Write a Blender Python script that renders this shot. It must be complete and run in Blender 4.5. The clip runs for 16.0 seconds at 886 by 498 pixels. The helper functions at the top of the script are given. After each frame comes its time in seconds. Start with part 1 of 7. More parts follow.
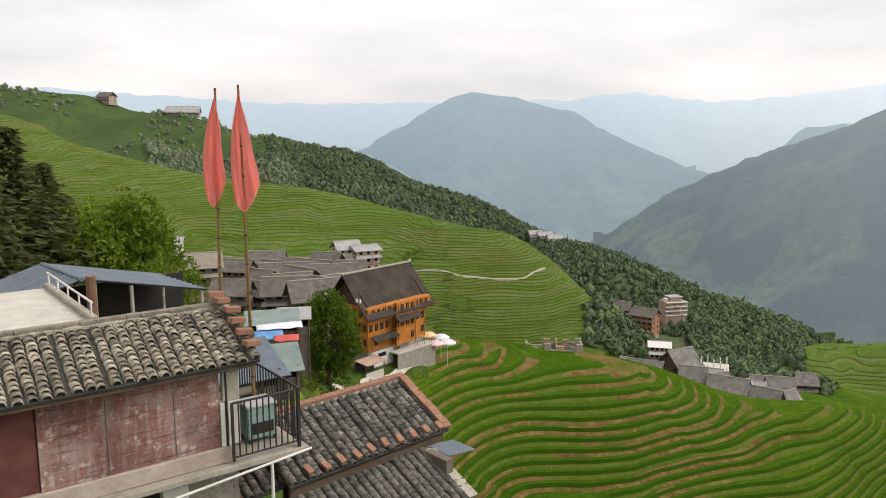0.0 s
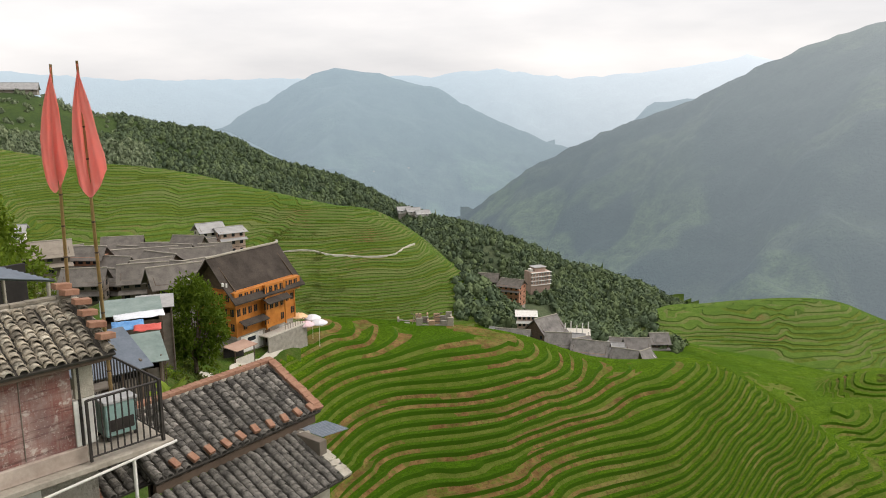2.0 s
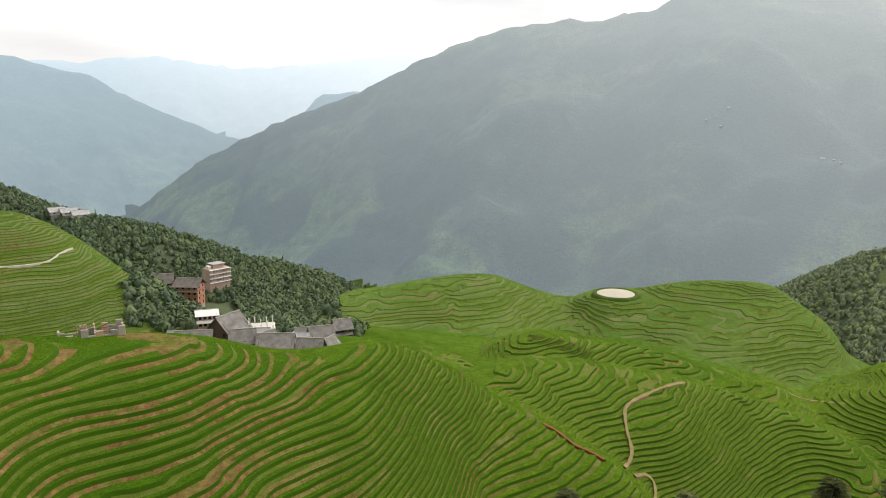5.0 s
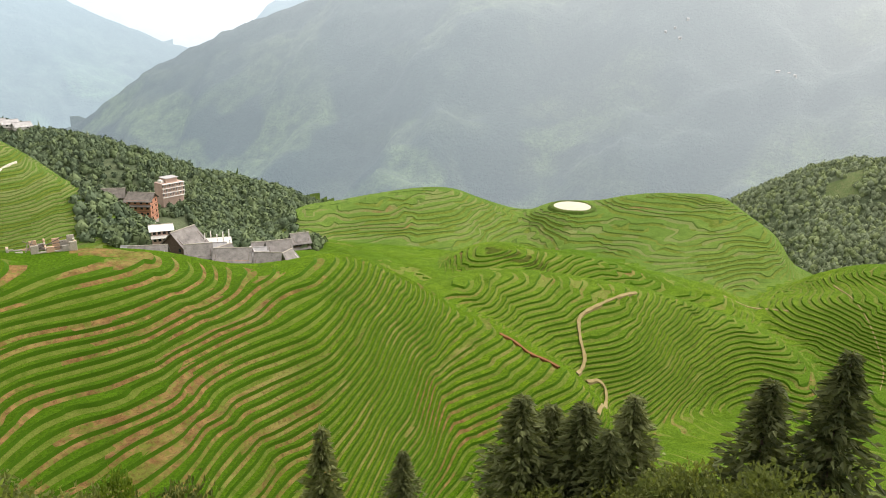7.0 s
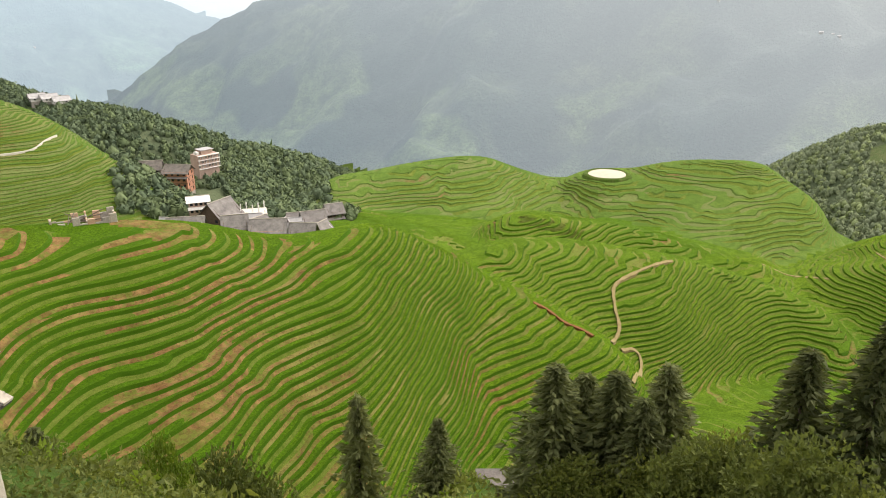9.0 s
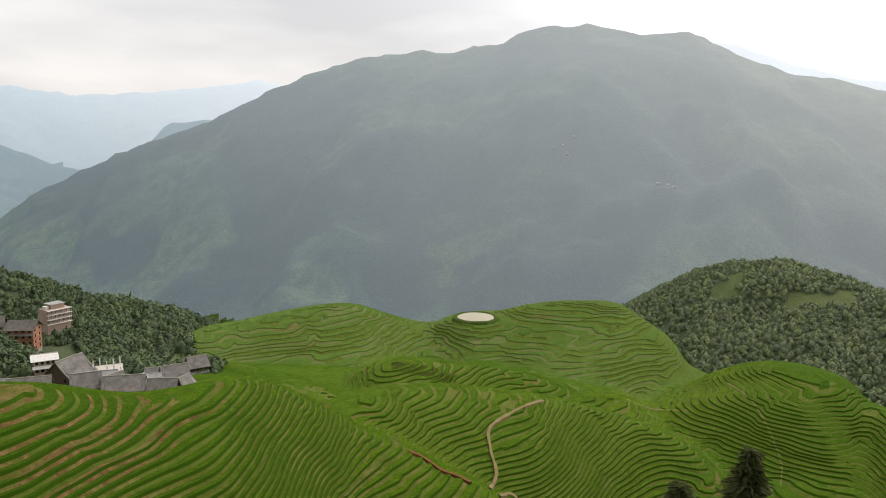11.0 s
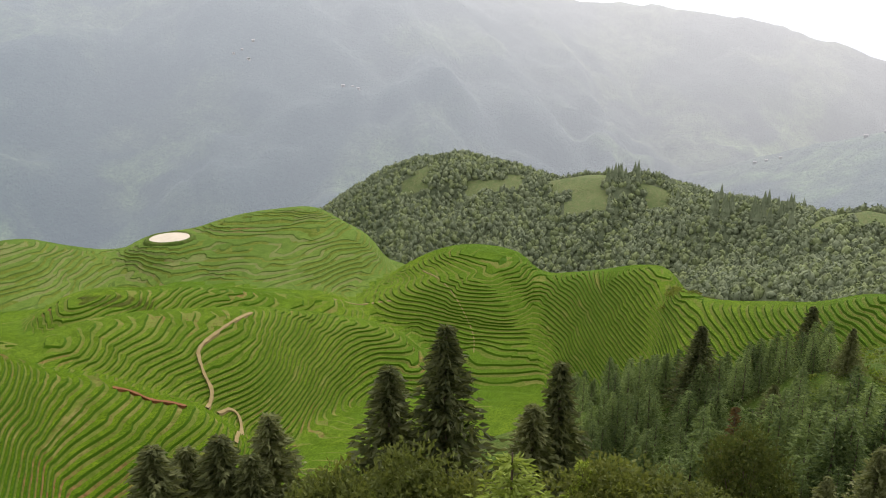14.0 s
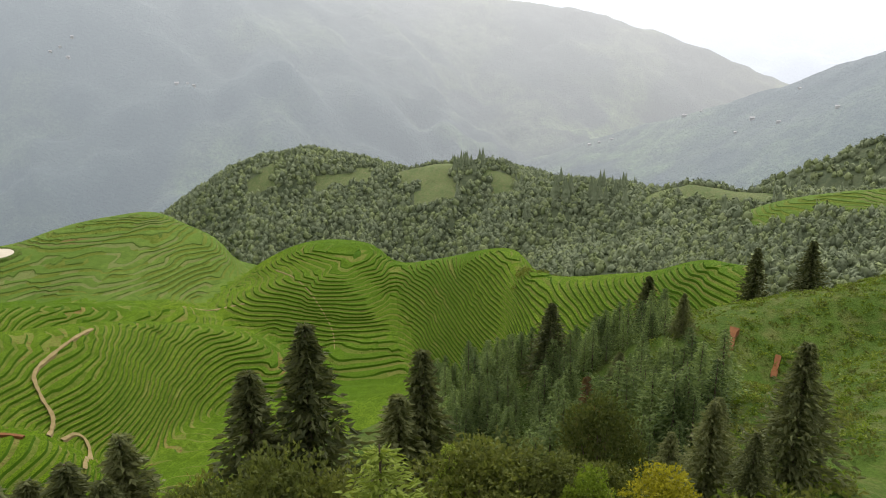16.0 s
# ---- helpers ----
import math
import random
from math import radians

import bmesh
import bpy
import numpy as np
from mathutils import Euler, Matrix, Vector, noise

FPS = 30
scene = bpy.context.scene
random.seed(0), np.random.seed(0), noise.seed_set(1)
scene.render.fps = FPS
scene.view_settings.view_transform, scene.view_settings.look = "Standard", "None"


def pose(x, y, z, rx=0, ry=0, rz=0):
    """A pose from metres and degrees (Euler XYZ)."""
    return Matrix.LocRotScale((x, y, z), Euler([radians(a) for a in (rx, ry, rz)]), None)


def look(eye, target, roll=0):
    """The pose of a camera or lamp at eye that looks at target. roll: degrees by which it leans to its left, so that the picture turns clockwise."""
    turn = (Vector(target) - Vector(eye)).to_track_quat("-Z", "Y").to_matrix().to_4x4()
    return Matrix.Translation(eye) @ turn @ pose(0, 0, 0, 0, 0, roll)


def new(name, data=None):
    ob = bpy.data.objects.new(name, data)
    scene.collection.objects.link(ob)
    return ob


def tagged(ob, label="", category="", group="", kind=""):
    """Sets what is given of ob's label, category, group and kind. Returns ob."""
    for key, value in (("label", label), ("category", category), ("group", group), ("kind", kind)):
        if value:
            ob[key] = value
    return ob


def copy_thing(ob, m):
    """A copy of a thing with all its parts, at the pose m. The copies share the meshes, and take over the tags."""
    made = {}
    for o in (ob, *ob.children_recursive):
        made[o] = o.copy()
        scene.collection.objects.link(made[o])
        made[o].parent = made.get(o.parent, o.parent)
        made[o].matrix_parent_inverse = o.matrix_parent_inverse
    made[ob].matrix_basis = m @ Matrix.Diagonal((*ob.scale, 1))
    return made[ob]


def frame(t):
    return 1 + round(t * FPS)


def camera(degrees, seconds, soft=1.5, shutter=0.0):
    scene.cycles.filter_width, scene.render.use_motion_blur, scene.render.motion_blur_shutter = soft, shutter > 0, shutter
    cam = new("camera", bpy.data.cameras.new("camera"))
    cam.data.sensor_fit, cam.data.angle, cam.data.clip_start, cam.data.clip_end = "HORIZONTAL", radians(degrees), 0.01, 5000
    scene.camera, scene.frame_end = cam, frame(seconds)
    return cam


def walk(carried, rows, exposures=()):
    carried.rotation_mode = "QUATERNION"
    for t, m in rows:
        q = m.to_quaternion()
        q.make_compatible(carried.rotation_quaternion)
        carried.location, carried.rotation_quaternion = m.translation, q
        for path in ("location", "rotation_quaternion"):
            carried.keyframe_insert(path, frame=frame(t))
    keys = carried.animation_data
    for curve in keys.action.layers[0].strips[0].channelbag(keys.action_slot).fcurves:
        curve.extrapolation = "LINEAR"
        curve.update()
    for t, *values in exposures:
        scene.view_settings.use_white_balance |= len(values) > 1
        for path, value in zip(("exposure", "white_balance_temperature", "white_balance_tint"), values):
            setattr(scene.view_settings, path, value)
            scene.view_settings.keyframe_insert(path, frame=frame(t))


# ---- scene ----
# The viewpoint's eye is the origin; z is height above it, bearings run clockwise from +y.
cam = camera(60.5, 16.0, soft=1.0)
ROWS = [
    (0.0, 0.0, 0.0, 0.0, 0.00, -9.00, 0.00),
    (0.5, 0.015, 0, 0.005, -2.96, -9.47, -0.25),
    (1.0, 0.02, 0, 0.005, -5.40, -10.12, -0.32),
    (1.5, 0.035, 0, 0.01, -7.50, -10.53, -0.23),
    (2.0, 0.065, 0, 0.02, -10.02, -10.75, 0.32),
    (2.5, 0.095, 0, 0.05, -13.57, -11.02, 0.67),
    (3.0, 0.13, 0, 0.06, -19.72, -11.61, -0.06),
    (3.5, 0.14, 0, 0.06, -24.25, -10.82, -0.90),
    (4.0, 0.15, -0.01, 0.06, -28.25, -10.61, -0.95),
    (4.5, 0.16, -0.02, 0.06, -32.06, -10.48, -1.17),
    (7.0, 0.20, -0.05, 0.04, -37.22, -17.79, -1.09),
    (7.5, 0.20, -0.05, 0.04, -35.79, -20.66, -0.76),
    (8.0, 0.20, -0.05, 0.03, -34.78, -22.18, -0.37),
    (10.5, 0.22, -0.06, 0.03, -39.20, -12.26, -0.30),
    (11.0, 0.23, -0.07, 0.04, -44.74, -9.09, -0.68),
    (11.5, 0.24, -0.08, 0.05, -49.90, -6.46, 0.43),
    (12.0, 0.25, -0.10, 0.05, -56.37, -9.37, 1.40),
    (12.5, 0.26, -0.12, 0.04, -61.42, -12.19, 0.93),
    (13.0, 0.27, -0.13, 0.03, -65.62, -14.14, 0.50),
    (13.5, 0.27, -0.14, 0.03, -66.86, -14.84, 0.17),
    (14.0, 0.27, -0.14, 0.02, -67.95, -16.04, 0.30),
    (14.5, 0.27, -0.15, 0.02, -69.93, -17.75, 1.07),
    (15.0, 0.28, -0.16, 0.02, -72.33, -18.77, 1.09),
    (15.5, 0.28, -0.17, 0.02, -74.78, -18.56, 1.24),
    (16.0, 0.28, -0.18, 0.02, -79.61, -16.73, 1.03),
]
EXPOSURES = [(0.0, 0.05, 6450, 12), (3.5, 0.05, 6450, 12), (4.5, 0.15, 6450, 10), (7.0, 0.85, 6580, 13), (8.0, 1.08, 6700, 14), (10.5, 0.12, 6500, 12), (11.0, -0.08, 6450, 11), (11.5, -0.38, 6450, 11), (12.0, 0.05, 6450, 12), (12.5, 0.2, 6400, 13), (13.0, 0.2, 6400, 15), (14.0, 0.5, 6400, 19), (14.5, 0.72, 6400, 21), (15.0, 0.74, 6400, 22), (15.5, 0.66, 6400, 19), (16.0, 0.42, 6400, 15)]
walk(cam, [(t, pose(x, y, z, 90 + pitch, roll, yaw)) for t, x, y, z, yaw, pitch, roll in ROWS], EXPOSURES)

# ---- sky and sun ----
SUN_BEARING, SUN_HEIGHT = 92.0, 42.0
world = bpy.data.worlds.new("sky")
scene.world = world
world.use_nodes = True
wn, wl = world.node_tree.nodes, world.node_tree.links
wn.clear()
sky = wn.new("ShaderNodeTexSky")
sky.sky_type, sky.sun_disc = "NISHITA", False
sky.sun_elevation, sky.sun_rotation = radians(SUN_HEIGHT), radians(SUN_BEARING)
sky.air_density, sky.dust_density = 1.0, 3.0
sky_dim = wn.new("ShaderNodeVectorMath")
sky_dim.operation = "SCALE"
sky_dim.inputs["Scale"].default_value = 0.1
wl.new(sky.outputs[0], sky_dim.inputs[0])
tc = wn.new("ShaderNodeTexCoord")
stretch = wn.new("ShaderNodeMapping")
stretch.inputs["Scale"].default_value = (1.0, 1.0, 4.5)
wl.new(tc.outputs["Generated"], stretch.inputs[0])
cloud = wn.new("ShaderNodeTexNoise")
cloud.inputs["Scale"].default_value, cloud.inputs["Detail"].default_value = 2.2, 6.0
cloud.inputs["Roughness"].default_value = 0.5
wl.new(stretch.outputs[0], cloud.inputs["Vector"])
cloud_ramp = wn.new("ShaderNodeValToRGB")
cloud_ramp.color_ramp.elements[0].position, cloud_ramp.color_ramp.elements[1].position = 0.35, 0.62
cloud_ramp.color_ramp.elements[0].color = (0.73, 0.72, 0.715, 1)
cloud_ramp.color_ramp.elements[1].color = (1.0, 0.965, 0.925, 1)
wl.new(cloud.outputs["Fac"], cloud_ramp.inputs[0])
cover = wn.new("ShaderNodeMix")
cover.data_type = "RGBA"
cover.inputs[0].default_value = 0.85
wl.new(sky_dim.outputs[0], cover.inputs[6])
wl.new(cloud_ramp.outputs[0], cover.inputs[7])
# the veiled sun brightens the clouds round it
aim = wn.new("ShaderNodeVectorMath")
aim.operation = "DOT_PRODUCT"
wl.new(tc.outputs["Generated"], aim.inputs[0])
aim.inputs[1].default_value = (math.sin(radians(SUN_BEARING)) * math.cos(radians(SUN_HEIGHT)), math.cos(radians(SUN_BEARING)) * math.cos(radians(SUN_HEIGHT)), math.sin(radians(SUN_HEIGHT)))
halo = wn.new("ShaderNodeMapRange")
halo.interpolation_type = "SMOOTHSTEP"
halo.inputs["From Min"].default_value, halo.inputs["From Max"].default_value = 0.5, 1.0
halo.inputs["To Min"].default_value, halo.inputs["To Max"].default_value = 1.0, 2.1
wl.new(aim.outputs["Value"], halo.inputs[0])
veil = wn.new("ShaderNodeVectorMath")
veil.operation = "SCALE"
wl.new(cover.outputs[2], veil.inputs[0])
wl.new(halo.outputs[0], veil.inputs["Scale"])
bg = wn.new("ShaderNodeBackground")
bg.inputs["Strength"].default_value = 1.15
wout = wn.new("ShaderNodeOutputWorld")
wl.new(veil.outputs[0], bg.inputs[0])
wl.new(bg.outputs[0], wout.inputs[0])


def direction(bearing, height):
    b, h = radians(bearing), radians(height)
    return Vector((math.sin(b) * math.cos(h), math.cos(b) * math.cos(h), math.sin(h)))


sun = new("sun", bpy.data.lights.new("sun", "SUN"))
sun.data.energy, sun.data.angle, sun.data.color = 1.15, radians(14), (1.0, 0.95, 0.87)
sun.matrix_world = look(direction(SUN_BEARING, SUN_HEIGHT) * 300, (0, 0, 0))

# ---- materials ----
class Nodes:
    """A short way to write a material's nodes."""

    def __init__(self, name):
        self.mat = bpy.data.materials.new(name)
        self.mat.use_nodes = True
        self.n, self.l = self.mat.node_tree.nodes, self.mat.node_tree.links
        self.bsdf = self.n["Principled BSDF"]
        self.bsdf.inputs["Specular IOR Level"].default_value = 0.25
        self.where = self.n.new("ShaderNodeNewGeometry").outputs["Position"]

    def object_space(self):
        self.where = self.n.new("ShaderNodeTexCoord").outputs["Object"]
        return self

    def scaled(self, sx, sy, sz):
        m = self.n.new("ShaderNodeMapping")
        m.inputs["Scale"].default_value = (sx, sy, sz)
        self.l.new(self.where, m.inputs[0])
        return m.outputs[0]

    def noise(self, scale, detail=4.0, rough=0.55, vec=None, distort=0.0):
        t = self.n.new("ShaderNodeTexNoise")
        t.inputs["Scale"].default_value, t.inputs["Detail"].default_value = scale, detail
        t.inputs["Roughness"].default_value, t.inputs["Distortion"].default_value = rough, distort
        self.l.new(vec or self.where, t.inputs["Vector"])
        return t.outputs["Fac"]

    def voronoi(self, scale, vec=None):
        t = self.n.new("ShaderNodeTexVoronoi")
        t.inputs["Scale"].default_value = scale
        self.l.new(vec or self.where, t.inputs["Vector"])
        return t

    def ramp(self, fac, *stops):
        r = self.n.new("ShaderNodeValToRGB")
        e = r.color_ramp.elements
        while len(e) < len(stops):
            e.new(0.5)
        for el, (p, c) in zip(e, stops):
            el.position = p
            el.color = (*c, 1) if isinstance(c, tuple) else (c, c, c, 1)
        self.l.new(fac, r.inputs[0])
        return r.outputs[0]

    def mix(self, fac, a, b, how="MIX"):
        m = self.n.new("ShaderNodeMix")
        m.data_type, m.blend_type = "RGBA", how
        for i, v in ((0, fac), (6, a), (7, b)):
            if isinstance(v, (int, float)):
                m.inputs[i].default_value = v if i == 0 else (v, v, v, 1)
            elif isinstance(v, tuple):
                m.inputs[i].default_value = (*v, 1)
            else:
                self.l.new(v, m.inputs[i])
        return m.outputs[2]

    def random(self, island=False):
        if island:
            return self.n.new("ShaderNodeNewGeometry").outputs["Random Per Island"]
        return self.n.new("ShaderNodeObjectInfo").outputs["Random"]

    def bump(self, height, strength, distance):
        b = self.n.new("ShaderNodeBump")
        b.inputs["Strength"].default_value, b.inputs["Distance"].default_value = strength, distance
        self.l.new(height, b.inputs["Height"])
        self.l.new(b.outputs[0], self.bsdf.inputs["Normal"])
        return self

    def done(self, colour, rough=0.8, metal=0.0, glow=None, strength=0.0):
        if isinstance(colour, tuple):
            self.bsdf.inputs["Base Color"].default_value = (*colour, 1)
        else:
            self.l.new(colour, self.bsdf.inputs["Base Color"])
        self.bsdf.inputs["Roughness"].default_value, self.bsdf.inputs["Metallic"].default_value = rough, metal
        if glow is not None:
            if isinstance(glow, tuple):
                self.bsdf.inputs["Emission Color"].default_value = (*glow, 1)
            else:
                self.l.new(glow, self.bsdf.inputs["Emission Color"])
            self.bsdf.inputs["Emission Strength"].default_value = strength
        return self.mat


def m_two(name, a, b, scale, rough=0.8, bump=0.3, depth=0.02, metal=0.0, fine=6.0, island=0.0):
    """Two tones in patches, with a finer grain and relief."""
    k = Nodes(name)
    big, small = k.noise(scale, 5), k.noise(scale * fine, 4)
    col = k.mix(k.ramp(big, (0.32, 0.0), (0.68, 1.0)), a, b)
    col = k.mix(0.35, col, k.mix(small, tuple(v * 0.55 for v in a), tuple(min(1, v * 1.35) for v in b)))
    if island:
        col = k.mix(island, col, k.ramp(k.random(True), (0.0, tuple(v * 0.5 for v in a)), (1.0, tuple(min(1, v * 1.4) for v in b))))
    k.bump(small, bump, depth)
    return k.done(col, rough, metal)


def m_rice(name, a, b, shade):
    k = Nodes(name)
    patch, fine, mid = k.noise(0.016, 3), k.noise(2.2, 6, 0.8), k.noise(0.30, 4)
    col = k.mix(k.ramp(patch, (0.38, 0.0), (0.62, 1.0)), a, b)
    col = k.mix(k.ramp(mid, (0.35, 0.0), (0.65, 0.7)), col, tuple(v * 0.72 for v in a))
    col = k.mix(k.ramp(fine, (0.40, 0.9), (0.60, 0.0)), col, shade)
    k.bump(fine, 1.0, 0.35)
    k.bsdf.inputs["Specular IOR Level"].default_value = 0.03
    return k.done(col, 0.9)


def m_bank(name, west, east_share, earth_a, earth_b, grass_a, grass_b, straw=0.0):
    """Terrace banks: bare earth in some stretches, grass in others."""
    k = Nodes(name)
    fine, mid = k.noise(3.0, 6, 0.7), k.noise(0.5, 4)
    zone = k.noise(0.030, 5, 0.6)
    xyz = k.n.new("ShaderNodeSeparateXYZ")
    k.l.new(k.where, xyz.inputs[0])
    east = k.n.new("ShaderNodeMapRange")
    east.inputs["From Min"].default_value, east.inputs["From Max"].default_value = 20.0, 80.0
    east.inputs["To Min"].default_value, east.inputs["To Max"].default_value = west, east_share
    k.l.new(xyz.outputs[0], east.inputs[0])
    add = k.n.new("ShaderNodeMath")
    k.l.new(zone, add.inputs[0])
    k.l.new(east.outputs[0], add.inputs[1])
    earth = k.mix(k.ramp(mid, (0.35, 0.0), (0.65, 1.0)), earth_a, earth_b)
    grass = k.mix(fine, grass_a, grass_b)
    grass = k.mix(k.ramp(k.noise(0.06, 4, 0.6), (0.52, 0.0), (0.62, straw)), grass, (0.20, 0.185, 0.055))
    col = k.mix(k.ramp(add.outputs[0], (0.42, 1.0), (0.56, 0.06)), grass, earth)
    col = k.mix(k.ramp(k.noise(0.8, 5, 0.65), (0.50, 0.0), (0.62, 0.8)), col, grass)
    col = k.mix(k.ramp(k.noise(0.16, 5, 0.7), (0.50, 0.0), (0.60, 0.75)), col, grass)
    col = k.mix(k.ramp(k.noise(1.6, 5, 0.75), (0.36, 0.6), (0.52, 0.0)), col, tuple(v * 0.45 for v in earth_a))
    k.bump(fine, 0.9, 0.3)
    k.bsdf.inputs["Specular IOR Level"].default_value = 0.05
    return k.done(col, 0.95)


def m_rice_front_shade():
    k = Nodes("rice_front_shade")
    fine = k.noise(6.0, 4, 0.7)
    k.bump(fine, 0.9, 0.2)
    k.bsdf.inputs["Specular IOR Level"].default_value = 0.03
    # darkened green paints a shadow line under each rice top
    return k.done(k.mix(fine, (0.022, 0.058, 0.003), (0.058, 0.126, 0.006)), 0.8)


def m_meadow(name, a, b, c, scale=0.05):
    k = Nodes(name)
    big, mid, fine = k.noise(scale, 5), k.noise(scale * 8, 5, 0.65), k.noise(scale * 60, 4, 0.7)
    col = k.mix(k.ramp(big, (0.35, 0.0), (0.65, 1.0)), a, b)
    col = k.mix(k.ramp(mid, (0.45, 0.0), (0.7, 0.9)), col, c)
    col = k.mix(k.ramp(fine, (0.3, 0.6), (0.6, 0.0)), col, tuple(v * 0.45 for v in a))
    k.bump(fine, 0.8, 0.4)
    k.bsdf.inputs["Specular IOR Level"].default_value = 0.05
    return k.done(col, 0.95)


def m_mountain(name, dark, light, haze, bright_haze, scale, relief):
    """Forest far off; haze is painted in as surface glow, brighter towards the sun's side."""
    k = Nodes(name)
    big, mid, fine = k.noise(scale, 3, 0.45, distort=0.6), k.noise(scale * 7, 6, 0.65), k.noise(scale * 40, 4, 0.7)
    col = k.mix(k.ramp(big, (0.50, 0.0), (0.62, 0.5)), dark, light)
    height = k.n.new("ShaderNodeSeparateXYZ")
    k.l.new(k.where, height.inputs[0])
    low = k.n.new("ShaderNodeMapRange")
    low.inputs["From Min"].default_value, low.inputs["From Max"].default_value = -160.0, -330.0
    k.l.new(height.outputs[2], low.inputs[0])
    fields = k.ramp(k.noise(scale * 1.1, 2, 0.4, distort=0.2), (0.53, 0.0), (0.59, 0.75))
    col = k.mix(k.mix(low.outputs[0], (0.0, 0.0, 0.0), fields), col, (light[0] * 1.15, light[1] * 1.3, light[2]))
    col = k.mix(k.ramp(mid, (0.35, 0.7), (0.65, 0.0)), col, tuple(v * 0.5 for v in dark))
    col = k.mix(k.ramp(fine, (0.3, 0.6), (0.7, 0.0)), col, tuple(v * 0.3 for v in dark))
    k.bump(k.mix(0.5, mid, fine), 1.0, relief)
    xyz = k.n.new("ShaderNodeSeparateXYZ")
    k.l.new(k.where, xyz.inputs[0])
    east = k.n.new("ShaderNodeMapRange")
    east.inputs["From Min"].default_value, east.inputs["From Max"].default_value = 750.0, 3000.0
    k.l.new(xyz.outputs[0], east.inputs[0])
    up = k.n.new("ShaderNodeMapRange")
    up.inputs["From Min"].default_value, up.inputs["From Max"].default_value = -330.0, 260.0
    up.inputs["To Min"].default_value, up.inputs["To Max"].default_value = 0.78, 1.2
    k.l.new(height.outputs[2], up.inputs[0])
    # haze put into the emission, stronger to the east and higher up
    haze_glow = k.n.new("ShaderNodeVectorMath")
    haze_glow.operation = "SCALE"
    k.l.new(k.mix(east.outputs[0], haze, bright_haze), haze_glow.inputs[0])
    k.l.new(up.outputs[0], haze_glow.inputs["Scale"])
    return k.done(col, 1.0, 0.0, haze_glow.outputs[0], 1.0)


EARTHS = ((0.130, 0.070, 0.026), (0.245, 0.155, 0.060))
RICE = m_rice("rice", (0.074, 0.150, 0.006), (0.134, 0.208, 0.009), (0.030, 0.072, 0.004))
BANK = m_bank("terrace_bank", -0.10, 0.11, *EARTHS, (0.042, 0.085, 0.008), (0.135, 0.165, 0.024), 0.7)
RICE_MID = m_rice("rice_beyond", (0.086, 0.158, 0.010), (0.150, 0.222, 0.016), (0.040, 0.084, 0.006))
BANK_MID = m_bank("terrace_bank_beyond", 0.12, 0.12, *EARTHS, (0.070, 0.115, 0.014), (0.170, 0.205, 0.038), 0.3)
# paler, greyer green: the haze of distance is put into this rice colour
RICE_HAZY = m_rice("hazy_far_rice", (0.098, 0.162, 0.026), (0.150, 0.216, 0.038), (0.064, 0.116, 0.018))
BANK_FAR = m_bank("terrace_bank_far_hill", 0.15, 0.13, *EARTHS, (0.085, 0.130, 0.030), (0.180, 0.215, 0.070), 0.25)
RICE_FRONT_SHADE = m_rice_front_shade()
# the same painted shadow line, milder, for the far hills
RICE_EDGE_SHADE = m_meadow("rice_edge_shade_far", (0.062, 0.112, 0.018), (0.085, 0.138, 0.024), (0.100, 0.155, 0.030), 0.2)
GRASS_BANK = m_meadow("grassy_bank", (0.085, 0.128, 0.014), (0.125, 0.165, 0.024), (0.160, 0.175, 0.040), 0.08)
SLOPE = m_meadow("scrub_slope", (0.045, 0.085, 0.012), (0.075, 0.125, 0.018), (0.12, 0.13, 0.04))
UPLAND = m_meadow("upland_meadow", (0.055, 0.085, 0.03), (0.085, 0.125, 0.035), (0.045, 0.07, 0.03), 0.03)
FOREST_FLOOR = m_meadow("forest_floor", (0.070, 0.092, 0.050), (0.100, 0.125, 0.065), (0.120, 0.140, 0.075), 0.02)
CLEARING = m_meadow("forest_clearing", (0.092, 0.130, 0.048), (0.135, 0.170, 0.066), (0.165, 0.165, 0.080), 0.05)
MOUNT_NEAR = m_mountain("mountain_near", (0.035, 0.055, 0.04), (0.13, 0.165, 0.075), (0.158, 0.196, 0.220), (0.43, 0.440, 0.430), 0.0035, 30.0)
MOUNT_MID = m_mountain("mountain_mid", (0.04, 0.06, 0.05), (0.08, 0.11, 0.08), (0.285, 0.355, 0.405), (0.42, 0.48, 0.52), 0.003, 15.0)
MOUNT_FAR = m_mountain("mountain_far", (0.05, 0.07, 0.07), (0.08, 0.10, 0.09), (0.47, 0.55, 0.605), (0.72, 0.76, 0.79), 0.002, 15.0)
